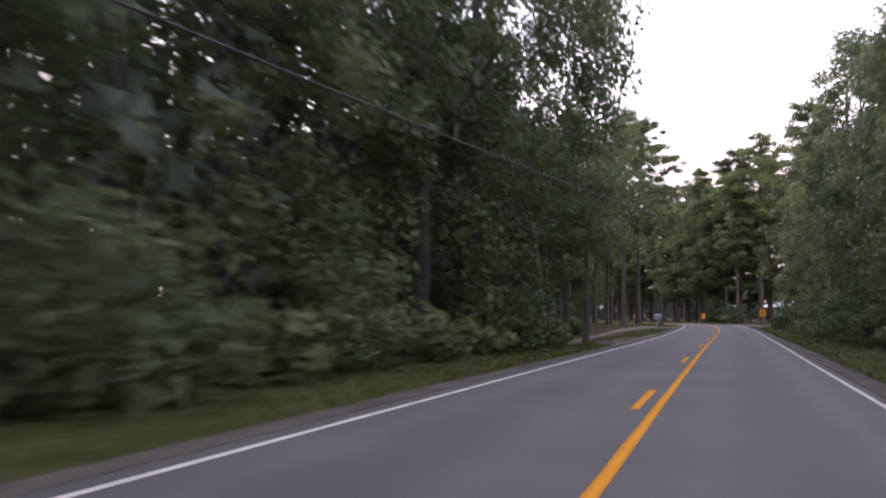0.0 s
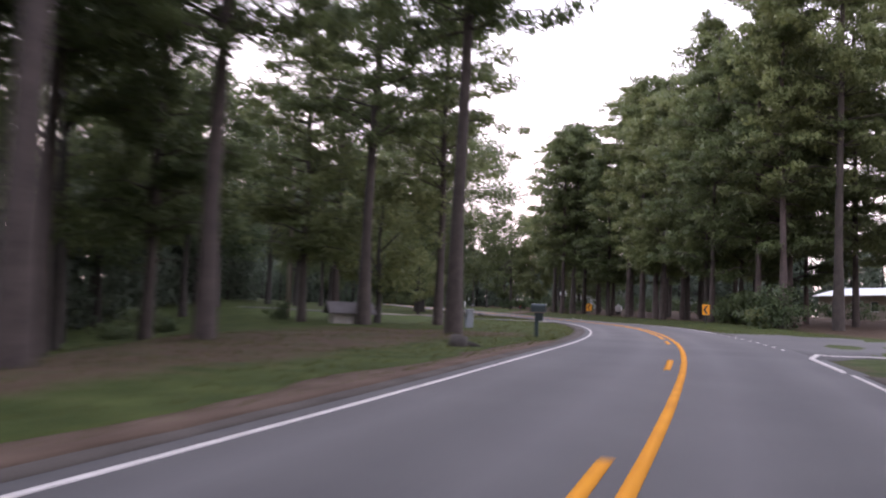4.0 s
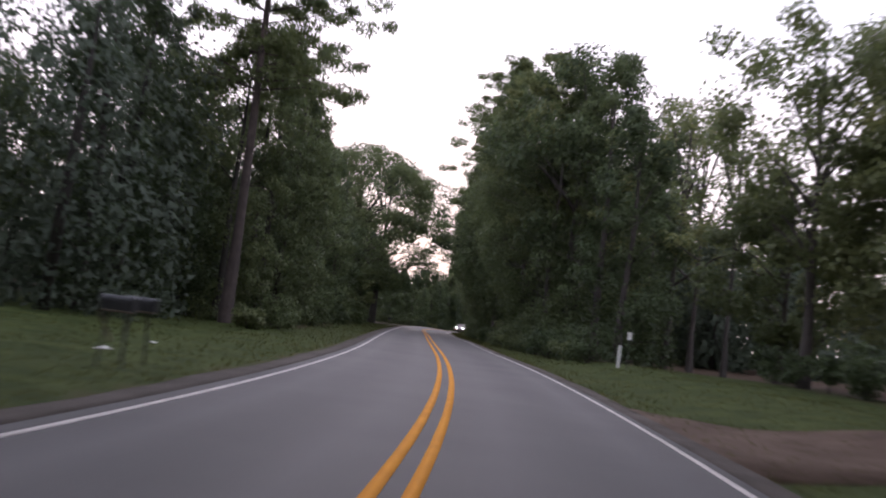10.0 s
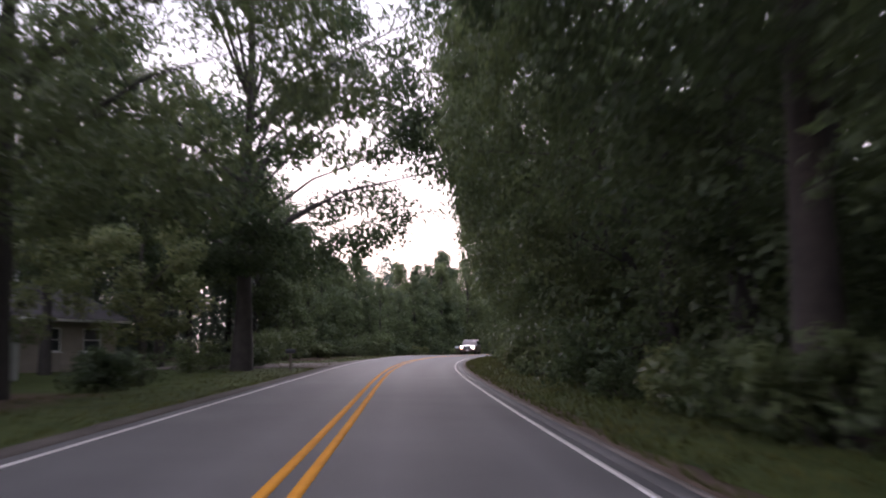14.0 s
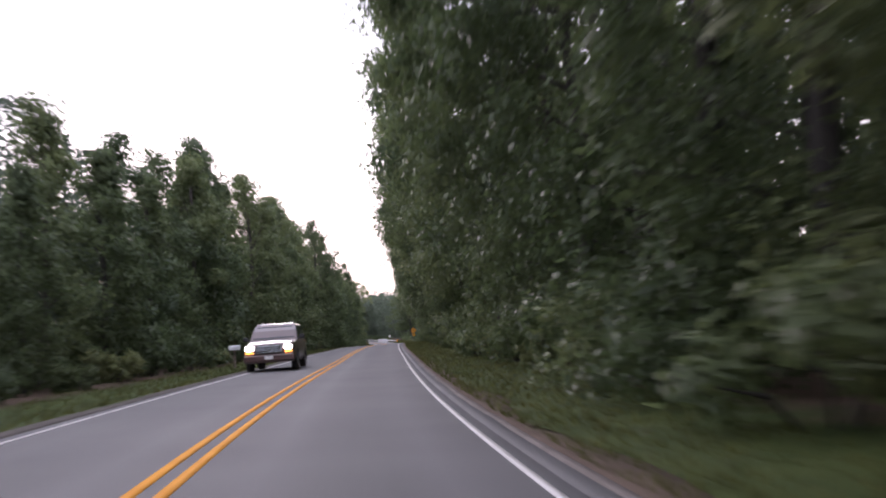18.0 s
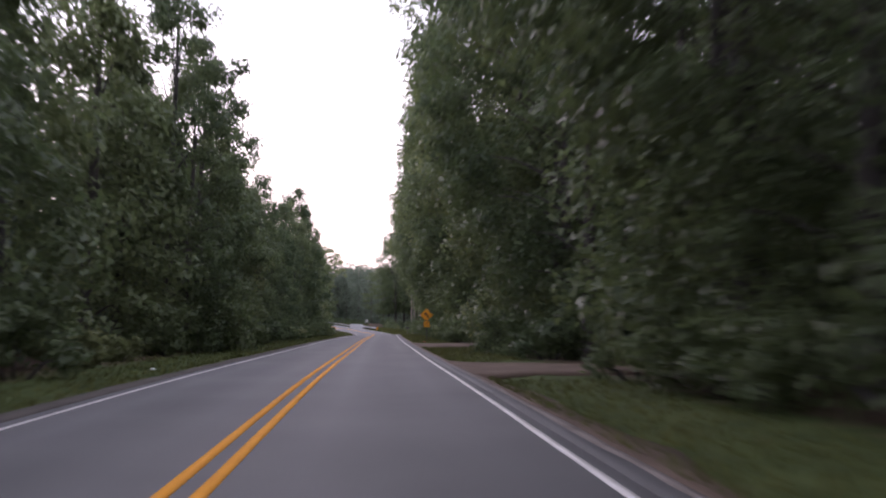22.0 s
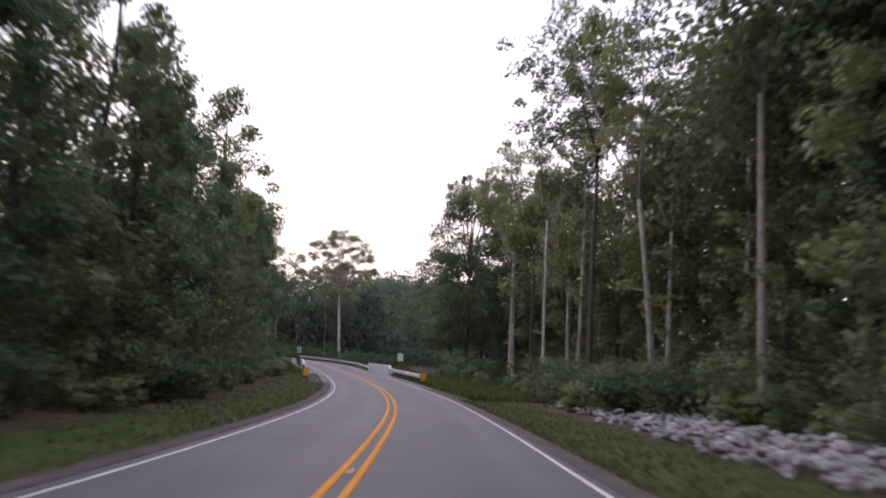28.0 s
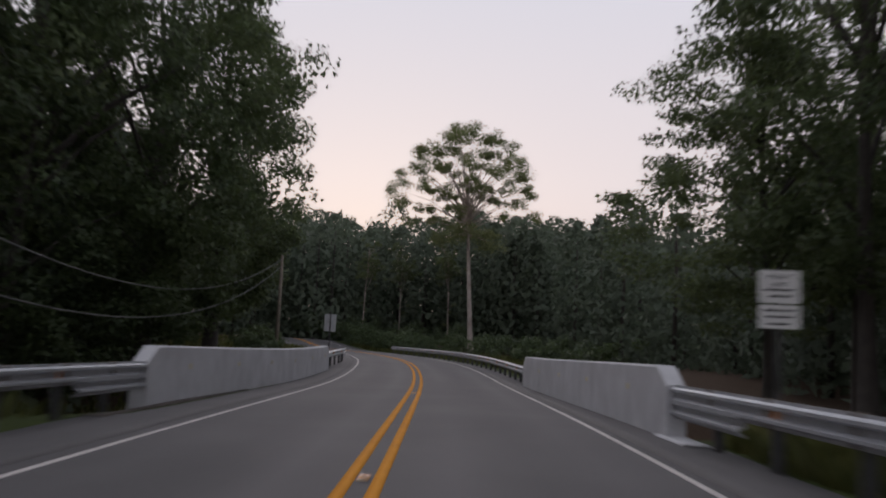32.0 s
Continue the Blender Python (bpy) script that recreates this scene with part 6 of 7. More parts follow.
def vehicle(name, m, paint, label, category, length, width, height, hood, belt, stations, cab, bed=None, lit=False, wheels=0.36, rack=False):
    """Forward is +y. stations: rows of (y, shoulder height, share of half width); cab: (rear foot, rear top, front top, front foot) in y; bed: y range of an open cargo bed."""
    t = thing(name, m, label, category, "parked vehicles" if not lit else "")
    w = width / 2
    zb = 0.32
    rings = []
    for y, zs, k in stations:
        q = w * k
        rings.append([(-q * 0.9, y, zb), (-q, y, zb + 0.14), (-q, y, zs - 0.16), (-q * 0.965, y, zs - 0.05), (-q * 0.88, y, zs), (-q * 0.45, y, zs + 0.03), (0, y, zs + 0.04), (q * 0.45, y, zs + 0.03), (q * 0.88, y, zs), (q * 0.965, y, zs - 0.05), (q, y, zs - 0.16), (q, y, zb + 0.14), (q * 0.9, y, zb)])
    body = part("body", Build().loft(rings), paint, t)
    r0, r1, f1, f0 = cab
    wt = w * 0.80
    wb = w * 0.955
    lev = [(belt - 0.04, wb, r0, f0), (belt + (height - belt) * 0.55, (wb * 0.45 + wt * 0.55), r0 + (r1 - r0) * 0.55, f0 + (f1 - f0) * 0.55), (height - 0.09, wt * 1.01, r1, f1), (height - 0.03, wt * 0.95, r1 + 0.07, f1 - 0.08), (height, wt * 0.8, r1 + 0.22, f1 - 0.26)]
    cabin = part("cabin", Build().loft([[(-x, a, z), (x, a, z), (x, b, z), (-x, b, z)] for z, x, a, b in lev]), paint, t)

    def at_level(k, side, f):
        z = belt + 0.05 + (height - 0.13 - belt - 0.05) * k
        g = (z - belt + 0.04) / (height - 0.05 - belt)
        x = wb + (wt * 1.01 - wb) * g
        a = r0 + (r1 - r0) * g
        b = f0 + (f1 - f0) * g
        return (side * x, a + (b - a) * f, z)

    for side in (-1, 1):
        n = (side, 0, 0.2)
        spans = ((0.05, 0.46), (0.51, 0.93)) if not rack else ((0.03, 0.26), (0.29, 0.58), (0.62, 0.94))
        for a, c in spans:
            b = Build()
            quad_panel(b, at_level(0, side, a), at_level(0, side, c), at_level(1, side, c), at_level(1, side, a), 0.022, n)
            part("side_window", b, M_CARGLASS, cabin, "dark side window")
    for f, nm, n in ((1.0, "windscreen", (0, 1, 0.5)), (0.0, "rear_window", (0, -1, 0.4))):
        b = Build()
        p = [at_level(0, -0.9, f), at_level(0, 0.9, f), at_level(1, 0.87, f), at_level(1, -0.87, f)]
        quad_panel(b, *p, 0.02, n)
        part(nm, b, M_CARGLASS, cabin, "dark glass screen")
    y1, y0 = stations[-1][0], stations[0][0]
    part("front_bumper", Build().box(-w * 0.97, y1 - 0.12, 0.36, w * 0.97, y1 + 0.1, 0.62, 0.05), paint if lit else M_TRIM, t)
    part("rear_bumper", Build().box(-w * 0.95, y0 - 0.1, 0.4, w * 0.95, y0 + 0.12, 0.62, 0.05), M_TRIM, t)
    g = part("grille", Build().box(-w * 0.5, y1 + 0.0, 0.66, w * 0.5, y1 + 0.035, hood - 0.12, 0.02), M_TRIM, t)
    for i in range(4):
        z = 0.70 + (hood - 0.86) * i / 3
        part("grille_bar", Build().box(-w * 0.5, y1 + 0.03, z - 0.018, w * 0.5, y1 + 0.06, z + 0.018, 0.008), M_CHROME, g, "chrome bar")
    for side in (-1, 1):
        part("headlamp", Build().box(side * w * 0.74 - 0.15, y1 - 0.06, hood - 0.30, side * w * 0.74 + 0.15, y1 + 0.05, hood - 0.13, 0.055), M_LAMP_ON if lit else M_LAMP_OFF, t, "bright lit headlamp" if lit else "clear headlamp")
        part("indicator", Build().box(side * w * 0.76 - 0.14, y1 - 0.05, hood - 0.405, side * w * 0.76 + 0.14, y1 + 0.04, hood - 0.36, 0.015), M_AMBER_ON if lit else M_LAMP_OFF, t, "amber side lamp")
        part("tail_lamp", Build().box(side * w * 0.86 - 0.09, y0 - 0.03, belt - 0.35, side * w * 0.86 + 0.09, y0 + 0.05, belt - 0.02, 0.02), M_RED, t, "red tail lamp")
        mir = part("mirror", Build().box(side * (w + 0.13) - 0.1, f0 - 0.25, belt, side * (w + 0.13) + 0.1, f0 - 0.13, belt + 0.17, 0.03), M_TRIM, t)
        part("mirror_arm", Build().box(side * w - 0.06, f0 - 0.21, belt + 0.02, side * w + 0.06, f0 - 0.16, belt + 0.06), M_TRIM, mir)
        for y in (r0 + (f0 - r0) * 0.35, r0 + (f0 - r0) * 0.72):
            part("door_handle", Build().box(side * w - 0.012, y - 0.08, belt - 0.17, side * w + 0.018, y + 0.08, belt - 0.14, 0.008), M_CHROME if lit else M_TRIM, t)
        for y in (y0 + (y1 - y0) * 0.19, y0 + (y1 - y0) * 0.805):
            wheel(t, side * (w - 0.11), y, wheels, 0.24)
            arch = Build()
            pts = [(y + (wheels + 0.075) * math.cos(a), wheels + (wheels + 0.075) * math.sin(a)) for a in np.linspace(-0.15, math.pi + 0.15, 14)]
            inner = [(y + (wheels + 0.02) * math.cos(a), wheels + (wheels + 0.02) * math.sin(a)) for a in np.linspace(-0.15, math.pi + 0.15, 14)]
            x0, x1 = side * (w - 0.05), side * (w + 0.018)
            arch.add([(x1, p, q) for p, q in pts] + [(x1, p, q) for p, q in inner] + [(x0, p, q) for p, q in inner], [(i, i + 1, i + 15, i + 14) for i in range(13)] + [(i + 14, i + 15, i + 29, i + 28) for i in range(13)])
            part("wheel_arch", arch, M_TRIM, body)
    part("number_plate", Build().box(-0.15, y1 + 0.1, 0.44, 0.15, y1 + 0.108, 0.56, 0.002), M_SIGN_WHITE, t, "plain pale plate")
    if bed:
        part("bed_floor", Build().box(-w * 0.84, bed[0], belt - 0.02, w * 0.84, bed[1], belt + 0.004), M_TRIM, t, "dark cargo bed")
    if rack:
        for side in (-1, 1):
            part("roof_rail", Build().tube([(side * wt * 0.8, r1 + 0.3, height + 0.03), (side * wt * 0.8, f1 - 0.5, height + 0.05)], 0.02, 6), M_CHROME, t)
    return t


SUV = ((-2.42, 1.0, 0.9), (-2.38, 1.16, 0.97), (-1.2, 1.18, 1.0), (0.9, 1.16, 1.0), (1.1, 1.14, 1.0), (1.9, 1.08, 0.98), (2.3, 1.0, 0.94), (2.4, 0.86, 0.88))
PICKUP = ((-2.85, 0.95, 0.93), (-2.8, 1.2, 0.98), (-1.0, 1.22, 1.0), (0.9, 1.2, 1.0), (1.2, 1.2, 1.0), (2.4, 1.12, 0.98), (2.75, 1.02, 0.95), (2.85, 0.9, 0.9))
SEDAN = ((-2.25, 0.8, 0.88), (-2.1, 0.96, 0.95), (-1.2, 0.98, 1.0), (0.8, 0.95, 1.0), (1.0, 0.94, 1.0), (1.9, 0.82, 0.96), (2.25, 0.66, 0.86))
vehicle("suv", stand(379.3, -2.12, 180, 0.0), car_paint("brown_red_paint", (0.12, 0.07, 0.064)), "dark red-brown SUV with lit headlights on the road", "car", 4.8, 1.92, 1.82, 1.08, 1.16, SUV, (-2.36, -2.05, 0.15, 0.95), None, True, 0.37, True)
white_paint = car_paint("white_car_paint", (0.62, 0.63, 0.65))
grey_paint = car_paint("dark_grey_paint", (0.05, 0.052, 0.058))
vehicle("pickup_truck", stand(71.7, -22.4, -58), white_paint, "white pickup truck parked on the gravel in the yard", "truck", 5.7, 1.98, 1.88, 1.12, 1.2, PICKUP, (-0.75, -0.55, 0.55, 1.25), (-2.7, -0.85), False, 0.38)
vehicle("pickup_truck", stand(59, -22.0, -75), white_paint, "white pickup truck with a tall box in the shade", "truck", 5.7, 1.98, 1.88, 1.12, 1.2, PICKUP, (-0.75, -0.55, 0.55, 1.25), (-2.7, -0.85), False, 0.38)
vehicle("sedan_car", stand(75.9, -22.3, -58), grey_paint, "dark grey sedan parked beside the pickup", "car", 4.5, 1.78, 1.42, 0.82, 0.95, SEDAN, (-1.75, -1.1, 0.2, 1.05), None, False, 0.32)
vehicle("suv", stand(110.5, -24.0, 198), grey_paint, "dark grey SUV parked on the lawn", "car", 4.8, 1.88, 1.8, 1.05, 1.14, SUV, (-2.36, -2.05, 0.15, 0.95), None, False, 0.36, True)
vehicle("sedan_car", stand(122.5, -34.3, 200), white_paint, "white car parked on far lawn", "car", 4.5, 1.78, 1.5, 0.82, 0.95, SEDAN, (-1.75, -1.1, 0.2, 1.05), None, False, 0.32)
vehicle("suv", stand(128, -38, 110), white_paint, "white SUV parked before the house", "car", 4.8, 1.88, 1.8, 1.05, 1.14, SUV, (-2.36, -2.05, 0.15, 0.95), None, False, 0.36, True)


# ---- houses and sheds
M_SIDING = material("white_siding", (0.62, 0.62, 0.63), 0.7, colour2=(0.5, 0.5, 0.5), scale=1.2, grain=12, spread=0.05)
M_TAN = material("tan_siding", (0.36, 0.31, 0.26), 0.8, colour2=(0.27, 0.23, 0.19), scale=1.2, grain=12, spread=0.08)
M_SHINGLE = material("grey_shingle", (0.11, 0.10, 0.10), 0.9, colour2=(0.07, 0.062, 0.06), scale=1.5, grain=14, bump=0.4, spread=0.2)
M_METAL_ROOF = material("pale_metal_roof", (0.62, 0.63, 0.64), 0.45, metal=0.2, colour2=(0.5, 0.51, 0.52), scale=1.0, grain=10)
M_PANE = glass_material("window_pane", (0.035, 0.04, 0.045), 0.05)
M_BLOCK = material("painted_block", (0.40, 0.37, 0.33), 0.9, colour2=(0.30, 0.275, 0.25), scale=1.5, grain=18, bump=0.3, spread=0.12)


def house(s, u, turn, long, deep, wall_h, ridge, siding, roof, label, openings, chimney=None, courses=True, name="house"):
    """Long side along x, front towards -y. openings: rows of (x, 'window' or 'door')."""
    t = thing(name, stand(s, u, turn), label, "house" if name == "house" else "shed")
    a, d = long / 2, deep / 2
    wt = 0.14
    spans, x = [], -a
    for cx, kind in sorted(openings):
        w = 0.95 if kind == "door" else 1.1
        spans.append((x, cx - w / 2, None))
        spans.append((cx - w / 2, cx + w / 2, kind))
        x = cx + w / 2
    spans.append((x, a, None))
    front = Build()
    for x0, x1, kind in spans:
        if kind is None:
            front.box(x0, -d, -0.4, x1, -d + wt, wall_h)
        elif kind == "door":
            front.box(x0, -d, 2.05, x1, -d + wt, wall_h).box(x0, -d, -0.4, x1, -d + wt, 0.0)
        else:
            front.box(x0, -d, 2.0, x1, -d + wt, wall_h).box(x0, -d, -0.4, x1, -d + wt, 0.85)
    fw = part("front_wall", front, siding, t)
    part("back_wall", Build().box(-a, d - wt, -0.4, a, d, wall_h), siding, t)
    for sx in (-1, 1):
        b = Build()
        x0, x1 = sorted((sx * a, sx * (a - wt)))
        b.add([(x, y, z) for x in (x0, x1) for y, z in ((-d + wt, -0.4), (d - wt, -0.4), (d - wt, wall_h), (0, wall_h + ridge * (1 - wt / d)), (-d + wt, wall_h))], [(0, 1, 2, 3, 4), (9, 8, 7, 6, 5)] + [(i, (i + 1) % 5, (i + 1) % 5 + 5, i + 5) for i in range(5)])
        part("gable_wall", b, siding, t)
    o = 0.45
    slope = math.atan2(ridge, d)
    for sy in (-1, 1):
        b = Build()
        rings = [[(-a - o, sy * (d + o), wall_h - o * math.tan(slope)), (a + o, sy * (d + o), wall_h - o * math.tan(slope)), (a + o, 0, wall_h + ridge), (-a - o, 0, wall_h + ridge)]]
        up = [(x, y, z + 0.12) for x, y, z in rings[0]]
        b.loft([rings[0], up])
        r = part("roof_slope", b, roof, t)
        if courses:
            n = 14
            for i in range(n):
                f0, f1 = i / n, (i + 1) / n + 0.02
                y0, y1 = sy * (d + o) * (1 - f0), sy * (d + o) * (1 - f1) if f1 < 1 else 0
                z0 = wall_h - o * math.tan(slope) + (ridge + o * math.tan(slope)) * f0 + 0.145
                z1 = wall_h - o * math.tan(slope) + (ridge + o * math.tan(slope)) * min(f1, 1) + 0.128
                bb = Build()
                bb.loft([[(-a - o, y0, z0 - 0.03), (a + o, y0, z0 - 0.03), (a + o, y1, z1 - 0.02), (-a - o, y1, z1 - 0.02)], [(-a - o, y0, z0), (a + o, y0, z0), (a + o, y1, z1), (-a - o, y1, z1)]])
                part("shingle_course", bb, roof, r)
    if siding in (M_SIDING, M_TAN):
        n = int(wall_h / 0.22)
        for x0, x1, kind in spans:
            if kind is None and x1 - x0 > 0.1:
                for i in range(n):
                    bb = Build()
                    z = 0.02 + i * 0.22
                    bb.add([(x0, -d - 0.002, z), (x1, -d - 0.002, z), (x1, -d - 0.025, z), (x0, -d - 0.025, z), (x0, -d - 0.002, z + 0.215), (x1, -d - 0.002, z + 0.215)], [(0, 3, 2, 1), (3, 4, 5, 2), (0, 4, 3), (1, 2, 5)])
                    part("siding_board", bb, siding, fw)
    for cx, kind in openings:
        if kind == "door":
            dr = part("door", Build().box(cx - 0.45, -d + 0.04, 0, cx + 0.45, -d + 0.09, 2.05, 0.01), M_SIDING, t)
            part("door_knob", Build().tube([(cx + 0.36, -d + 0.04, 1.0), (cx + 0.36, -d - 0.03, 1.0)], 0.025, 8), M_CHROME, dr)
        else:
            wn_ = part("window", Build().box(cx - 0.55, -d + 0.0, 0.85, cx - 0.49, -d + 0.1, 2.0).box(cx + 0.49, -d + 0.0, 0.85, cx + 0.55, -d + 0.1, 2.0).box(cx - 0.49, -d + 0.0, 1.94, cx + 0.49, -d + 0.1, 2.0).box(cx - 0.49, -d + 0.0, 0.85, cx + 0.49, -d + 0.1, 0.91).box(cx - 0.49, -d + 0.02, 1.40, cx + 0.49, -d + 0.08, 1.45), M_SIGN_WHITE, t, "white window frame")
            part("pane", Build().box(cx - 0.49, -d + 0.04, 0.91, cx + 0.49, -d + 0.055, 1.40), M_PANE, wn_)
            part("pane", Build().box(cx - 0.49, -d + 0.055, 1.45, cx + 0.49, -d + 0.07, 1.94), M_PANE, wn_)
            part("sill", Build().box(cx - 0.62, -d - 0.08, 0.80, cx + 0.62, -d + 0.02, 0.85, 0.01), M_SIGN_WHITE, wn_)
    part("gutter", Build().box(-a - o, -d - o - 0.1, wall_h - o * math.tan(slope) - 0.02, a + o, -d - o, wall_h - o * math.tan(slope) + 0.09, 0.02), M_SIGN_WHITE, t)
    if chimney:
        cx, cy = chimney
        ch = part("chimney", Build().box(cx - 0.32, cy - 0.28, wall_h, cx + 0.32, cy + 0.28, wall_h + ridge + 0.75, 0.01), M_SIDING, t)
        part("chimney_cap", Build().box(cx - 0.38, cy - 0.34, wall_h + ridge + 0.75, cx + 0.38, cy + 0.34, wall_h + ridge + 0.84, 0.02), M_CONCRETE, ch)
    return t


house(101.0, -37.0, 52, 11, 8, 2.4, 1.1, M_TAN, M_SHINGLE, "low tan house with a dark shingle roof behind the yard", ((-3.2, "window"), (-1.0, "window"), (1, "door"), (3.4, "window")))
house(311.5, -20.5, 62, 11, 8, 2.5, 1.7, M_TAN, M_SHINGLE, "low tan house with a grey shingle roof and white chimney", ((-3.6, "window"), (-1, "door"), (1.6, "window"), (4, "window")), (2.4, 0.4))
house(302.0, -17.2, 62, 5, 5, 2.5, 1.3, M_SIDING, M_SHINGLE, "white sided wing with a grey gable roof beside the tan house", ((-1.2, "window"),))
house(232, 29, -70, 5, 3.6, 2.3, 0.8, M_SIDING, M_METAL_ROOF, "small white shed among the pine trunks", ((-1.2, "window"), (1, "door")), None, False, "shed")
house(215, 41, -70, 4, 3.0, 2.2, 0.7, M_SIDING, M_SHINGLE, "small white outbuilding behind the pines", ((0.8, "door"),), None, False, "shed")
house(183, 42, -80, 13, 7, 2.7, 0.9, M_TAN, M_METAL_ROOF, "low house with a pale metal roof past the side road", ((-4, "window"), (-1, "door"), (2, "window"), (5, "window")), None, False)


def tank(s, u):
    t = thing("storage_tank", stand(s, u, 60), "white storage tank standing among the pines", "tank")
    part("shell", Build().tube([(-0.9, 0, 0.75), (-0.85, 0, 0.75), (-0.7, 0, 0.75), (0.7, 0, 0.75), (0.85, 0, 0.75), (0.9, 0, 0.75)], [0.2, 0.38, 0.46, 0.46, 0.38, 0.2], 18), M_BOX_WHITE, t, shade=True)
    for x in (-0.5, 0.5):
        part("leg", Build().box(x - 0.08, -0.3, -0.1, x + 0.08, 0.3, 0.36, 0.01), M_STEEL_DARK, t)
    part("valve_cover", Build().tube([(0, 0, 1.18), (0, 0, 1.34), (0, 0, 1.38)], [0.14, 0.13, 0.06], 12), M_BOX_WHITE, t)


tank(203, 19.5)
tank(226, 22)


def well_house(s, u, turn):
    """A knee-high block hut with an overhanging shingle roof."""
    t = thing("well_house", stand(s, u, turn) @ Matrix.Diagonal((0.82, 0.82, 0.9, 1)), "low block well house with a dark shingle roof on the lawn", "well house")
    body = part("wall", Build().box(-1.0, -0.7, -0.1, 1.0, 0.7, 0.62), M_BLOCK, t)
    for r in range(3):
        for i in range(5):
            x = -1.0 + 0.4 * i + (0.2 if r % 2 else 0)
            x0, x1 = max(x, -1.0), min(x + 0.39, 1.0)
            if x1 - x0 > 0.05:
                part("block", Build().box(x0 + 0.006, -0.712, 0.01 + 0.2 * r, x1 - 0.006, -0.702, 0.2 + 0.2 * r, 0.004), M_BLOCK, body)
    for sy in (-1, 1):
        b = Build()
        q = [(-1.3, sy * 1.0, 0.52), (1.3, sy * 1.0, 0.52), (1.3, 0, 1.06), (-1.3, 0, 1.06)]
        b.loft([q, [(x, y, z + 0.06) for x, y, z in q]])
        part("roof_slope", b, M_SHINGLE, t)
    for sx in (-1, 1):
        b = Build()
        x0, x1 = sorted((sx * 0.88, sx * 1.0))
        b.add([(x, y, z) for x in (x0, x1) for y, z in ((-0.7, 0.62), (0.7, 0.62), (0, 1.02))], [(0, 1, 2), (5, 4, 3), (0, 3, 4, 1), (1, 4, 5, 2), (2, 5, 3, 0)])
        part("gable", b, M_BLOCK, t)


well_house(125.5, -13.6, 28)


# ---- small things on the ground
def litter(s, u, size, mat, label):
    t = thing("litter", stand(s, u, s * 31), label, "litter", "scraps of litter")
    part("scrap", Build().add([(-0.12 * size, -0.08 * size, 0.01), (0.1 * size, -0.09 * size, 0.03), (0.13 * size, 0.07 * size, 0.015), (-0.05 * size, 0.1 * size, 0.05), (0, 0, 0.07)], [(0, 1, 4), (1, 2, 4), (2, 3, 4), (3, 0, 4), (0, 3, 2, 1)]), mat, t)


for s, u, k in ((184.3, 5.5, 1.3), (181.3, 5.4, 1.2), (194, -5.6, 1.0), (209, -6.2, 1.2), (213, -6.6, 0.9), (452, -4.6, 0.8)):
    litter(s, u, k, M_SIGN_WHITE, "scrap of pale litter lying in the grass")
litter(493, 4.6, 1.2, M_RED, "scrap of red plastic litter in the verge")


def stump(s, u, k):
    t = thing("stump", stand(s, u, 20), "dark rotting stump in the mown lawn", "stump")
    part("stump", Build().tube([(0, 0, -0.1), (0.02, 0, 0.1 * k), (0.05, 0.03, 0.26 * k)], [0.3 * k, 0.24 * k, 0.2 * k], 11), M_BARK, t, shade=True)
    part("root", Build().tube([(0.1, 0, 0.08), (0.45 * k, 0.1, 0.03), (0.7 * k, 0.05, -0.05)], [0.1, 0.07, 0.03], 7), M_BARK, t, shade=True)


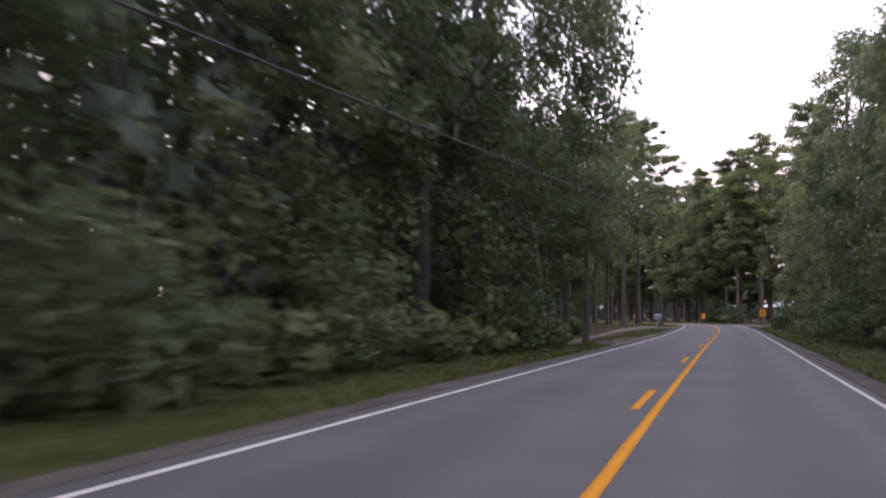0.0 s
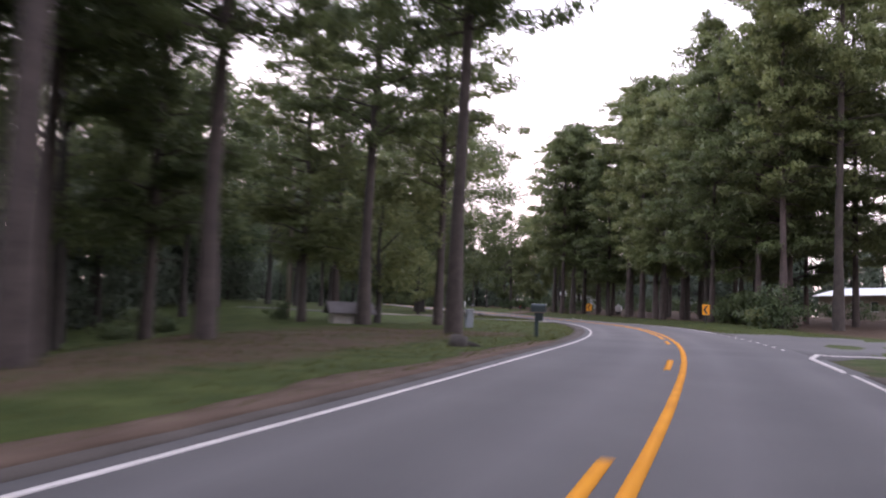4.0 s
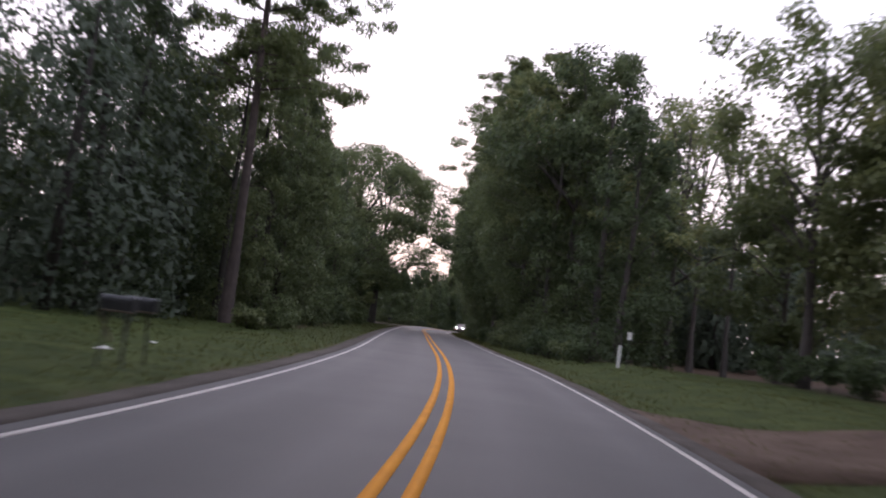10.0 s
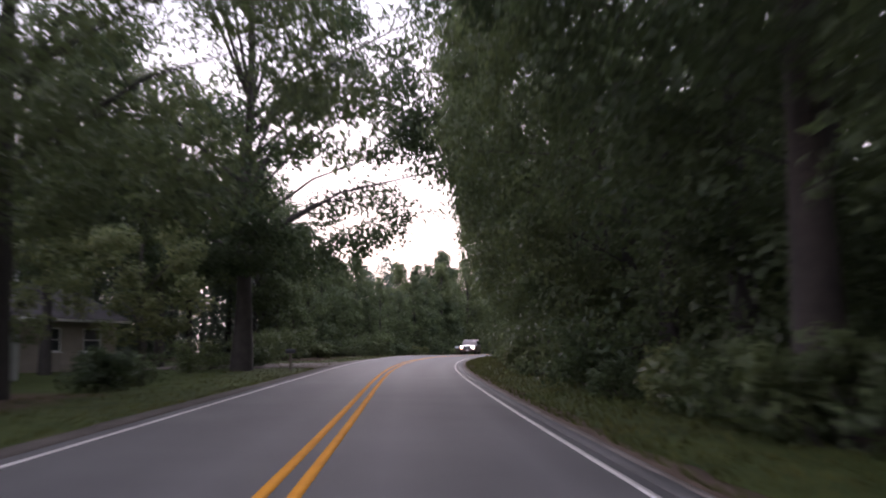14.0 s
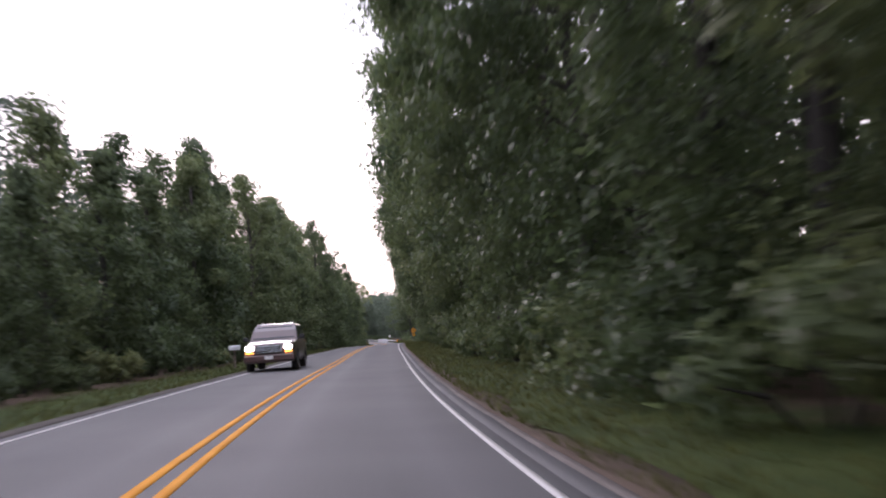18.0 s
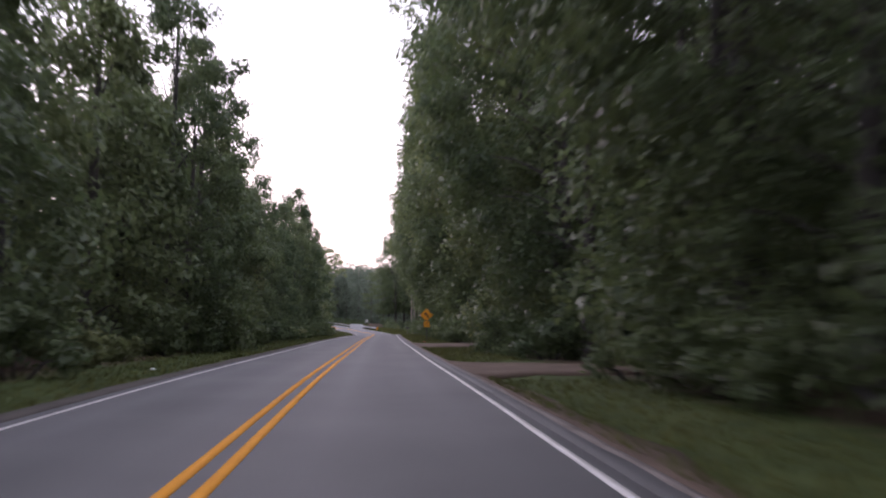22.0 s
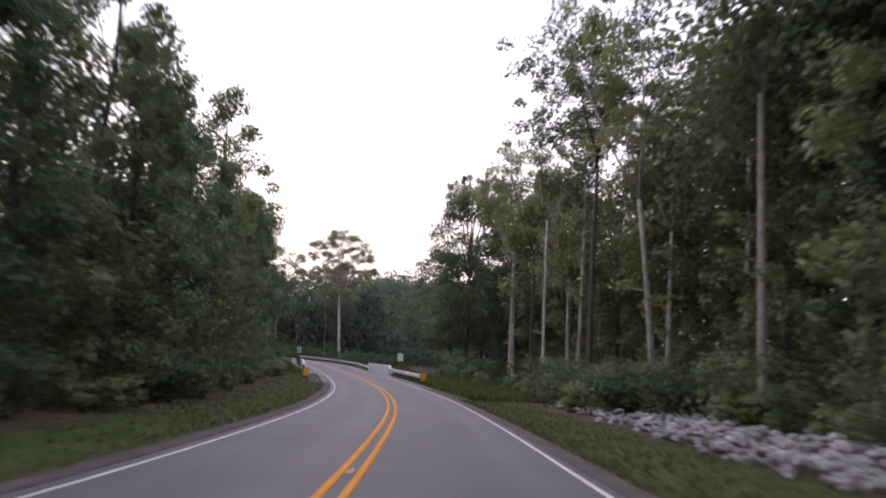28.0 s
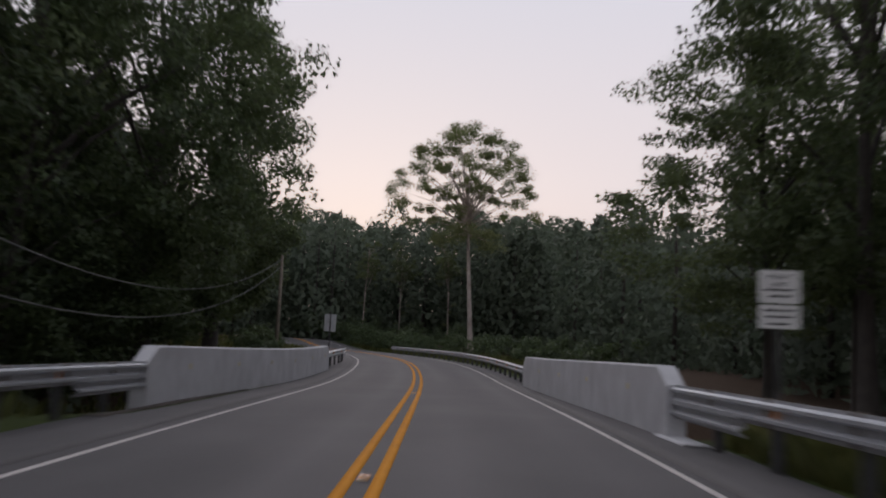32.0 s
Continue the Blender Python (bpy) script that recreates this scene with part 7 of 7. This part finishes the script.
stump(108, -5.2, 1.0)
stump(178, -6.2, 0.9)
yard_post = thing("yard_post", stand(72.7, -17.1), "short thick wooden post beside the gravel drive", "post")
part("post", Build().tube([(0, 0, -0.2), (0.01, 0, 0.5), (0.03, 0.02, 1.05)], [0.15, 0.14, 0.13], 10), M_WOOD, yard_post, shade=True)
part("cap", Build().tube([(0.03, 0.02, 1.05), (0.03, 0.02, 1.1)], [0.155, 0.14], 10), M_WOOD, yard_post, "weathered flat cap")


# ---- trailer and canopy in the yard
def box_trailer(s, u, turn):
    t = thing("box_trailer", stand(s, u, turn), "white box trailer with a rounded roof parked in the yard", "trailer")
    part("body", Build().box(-1.1, -2.1, 0.5, 1.1, 2.1, 2.35, 0.08), white_paint, t)
    part("roof", Build().box(-1.14, -2.14, 2.35, 1.14, 2.14, 2.47, 0.05), M_SIDING, t)
    part("lower_band", Build().box(-1.125, -2.05, 0.62, 1.125, 2.05, 0.95, 0.02), M_TRIM, t, "dark band along the side")
    part("door", Build().box(1.1, -0.4, 0.62, 1.128, 0.4, 2.2, 0.01), M_SIDING, t)
    for x in (-1.0, 1.0):
        wheel(t, x, -0.35, 0.33, 0.2)
    part("drawbar", Build().tube([(-0.5, 2.05, 0.52), (0, 3.1, 0.5), (0.5, 2.05, 0.52)], 0.045, 6), M_STEEL_DARK, t)
    part("jack", Build().tube([(0, 2.95, 0.0), (0, 2.95, 0.75)], 0.035, 8), M_STEEL_DARK, t)


def canopy_tent(s, u, turn):
    t = thing("canopy_tent", stand(s, u, turn), "blue-grey canopy tent on thin posts in the yard", "canopy")
    cloth = material("canopy_cloth", (0.16, 0.19, 0.25), 0.8, colour2=(0.11, 0.13, 0.18), scale=1.2, grain=12)
    for sx in (-1, 1):
        q = [(0, -2.6, 2.75), (0, 2.6, 2.75), (sx * 1.9, 2.6, 2.15), (sx * 1.9, -2.6, 2.15)]
        part("roof_panel", Build().loft([q, [(x, y, z + 0.03) for x, y, z in q]]), cloth, t)
        q = [(sx * 1.9, -2.6, 2.15), (sx * 1.9, 2.6, 2.15), (sx * 1.92, 2.6, 1.95), (sx * 1.92, -2.6, 1.95)]
        part("valance", Build().loft([q, [(x + sx * 0.02, y, z) for x, y, z in q]]), cloth, t)
        for y in (-2.5, 0, 2.5):
            part("post", Build().tube([(sx * 1.85, y, -0.1), (sx * 1.85, y, 2.15)], 0.025, 8), M_STEEL, t)


box_trailer(73, -28.5, -50)
canopy_tent(62, -25, -60)
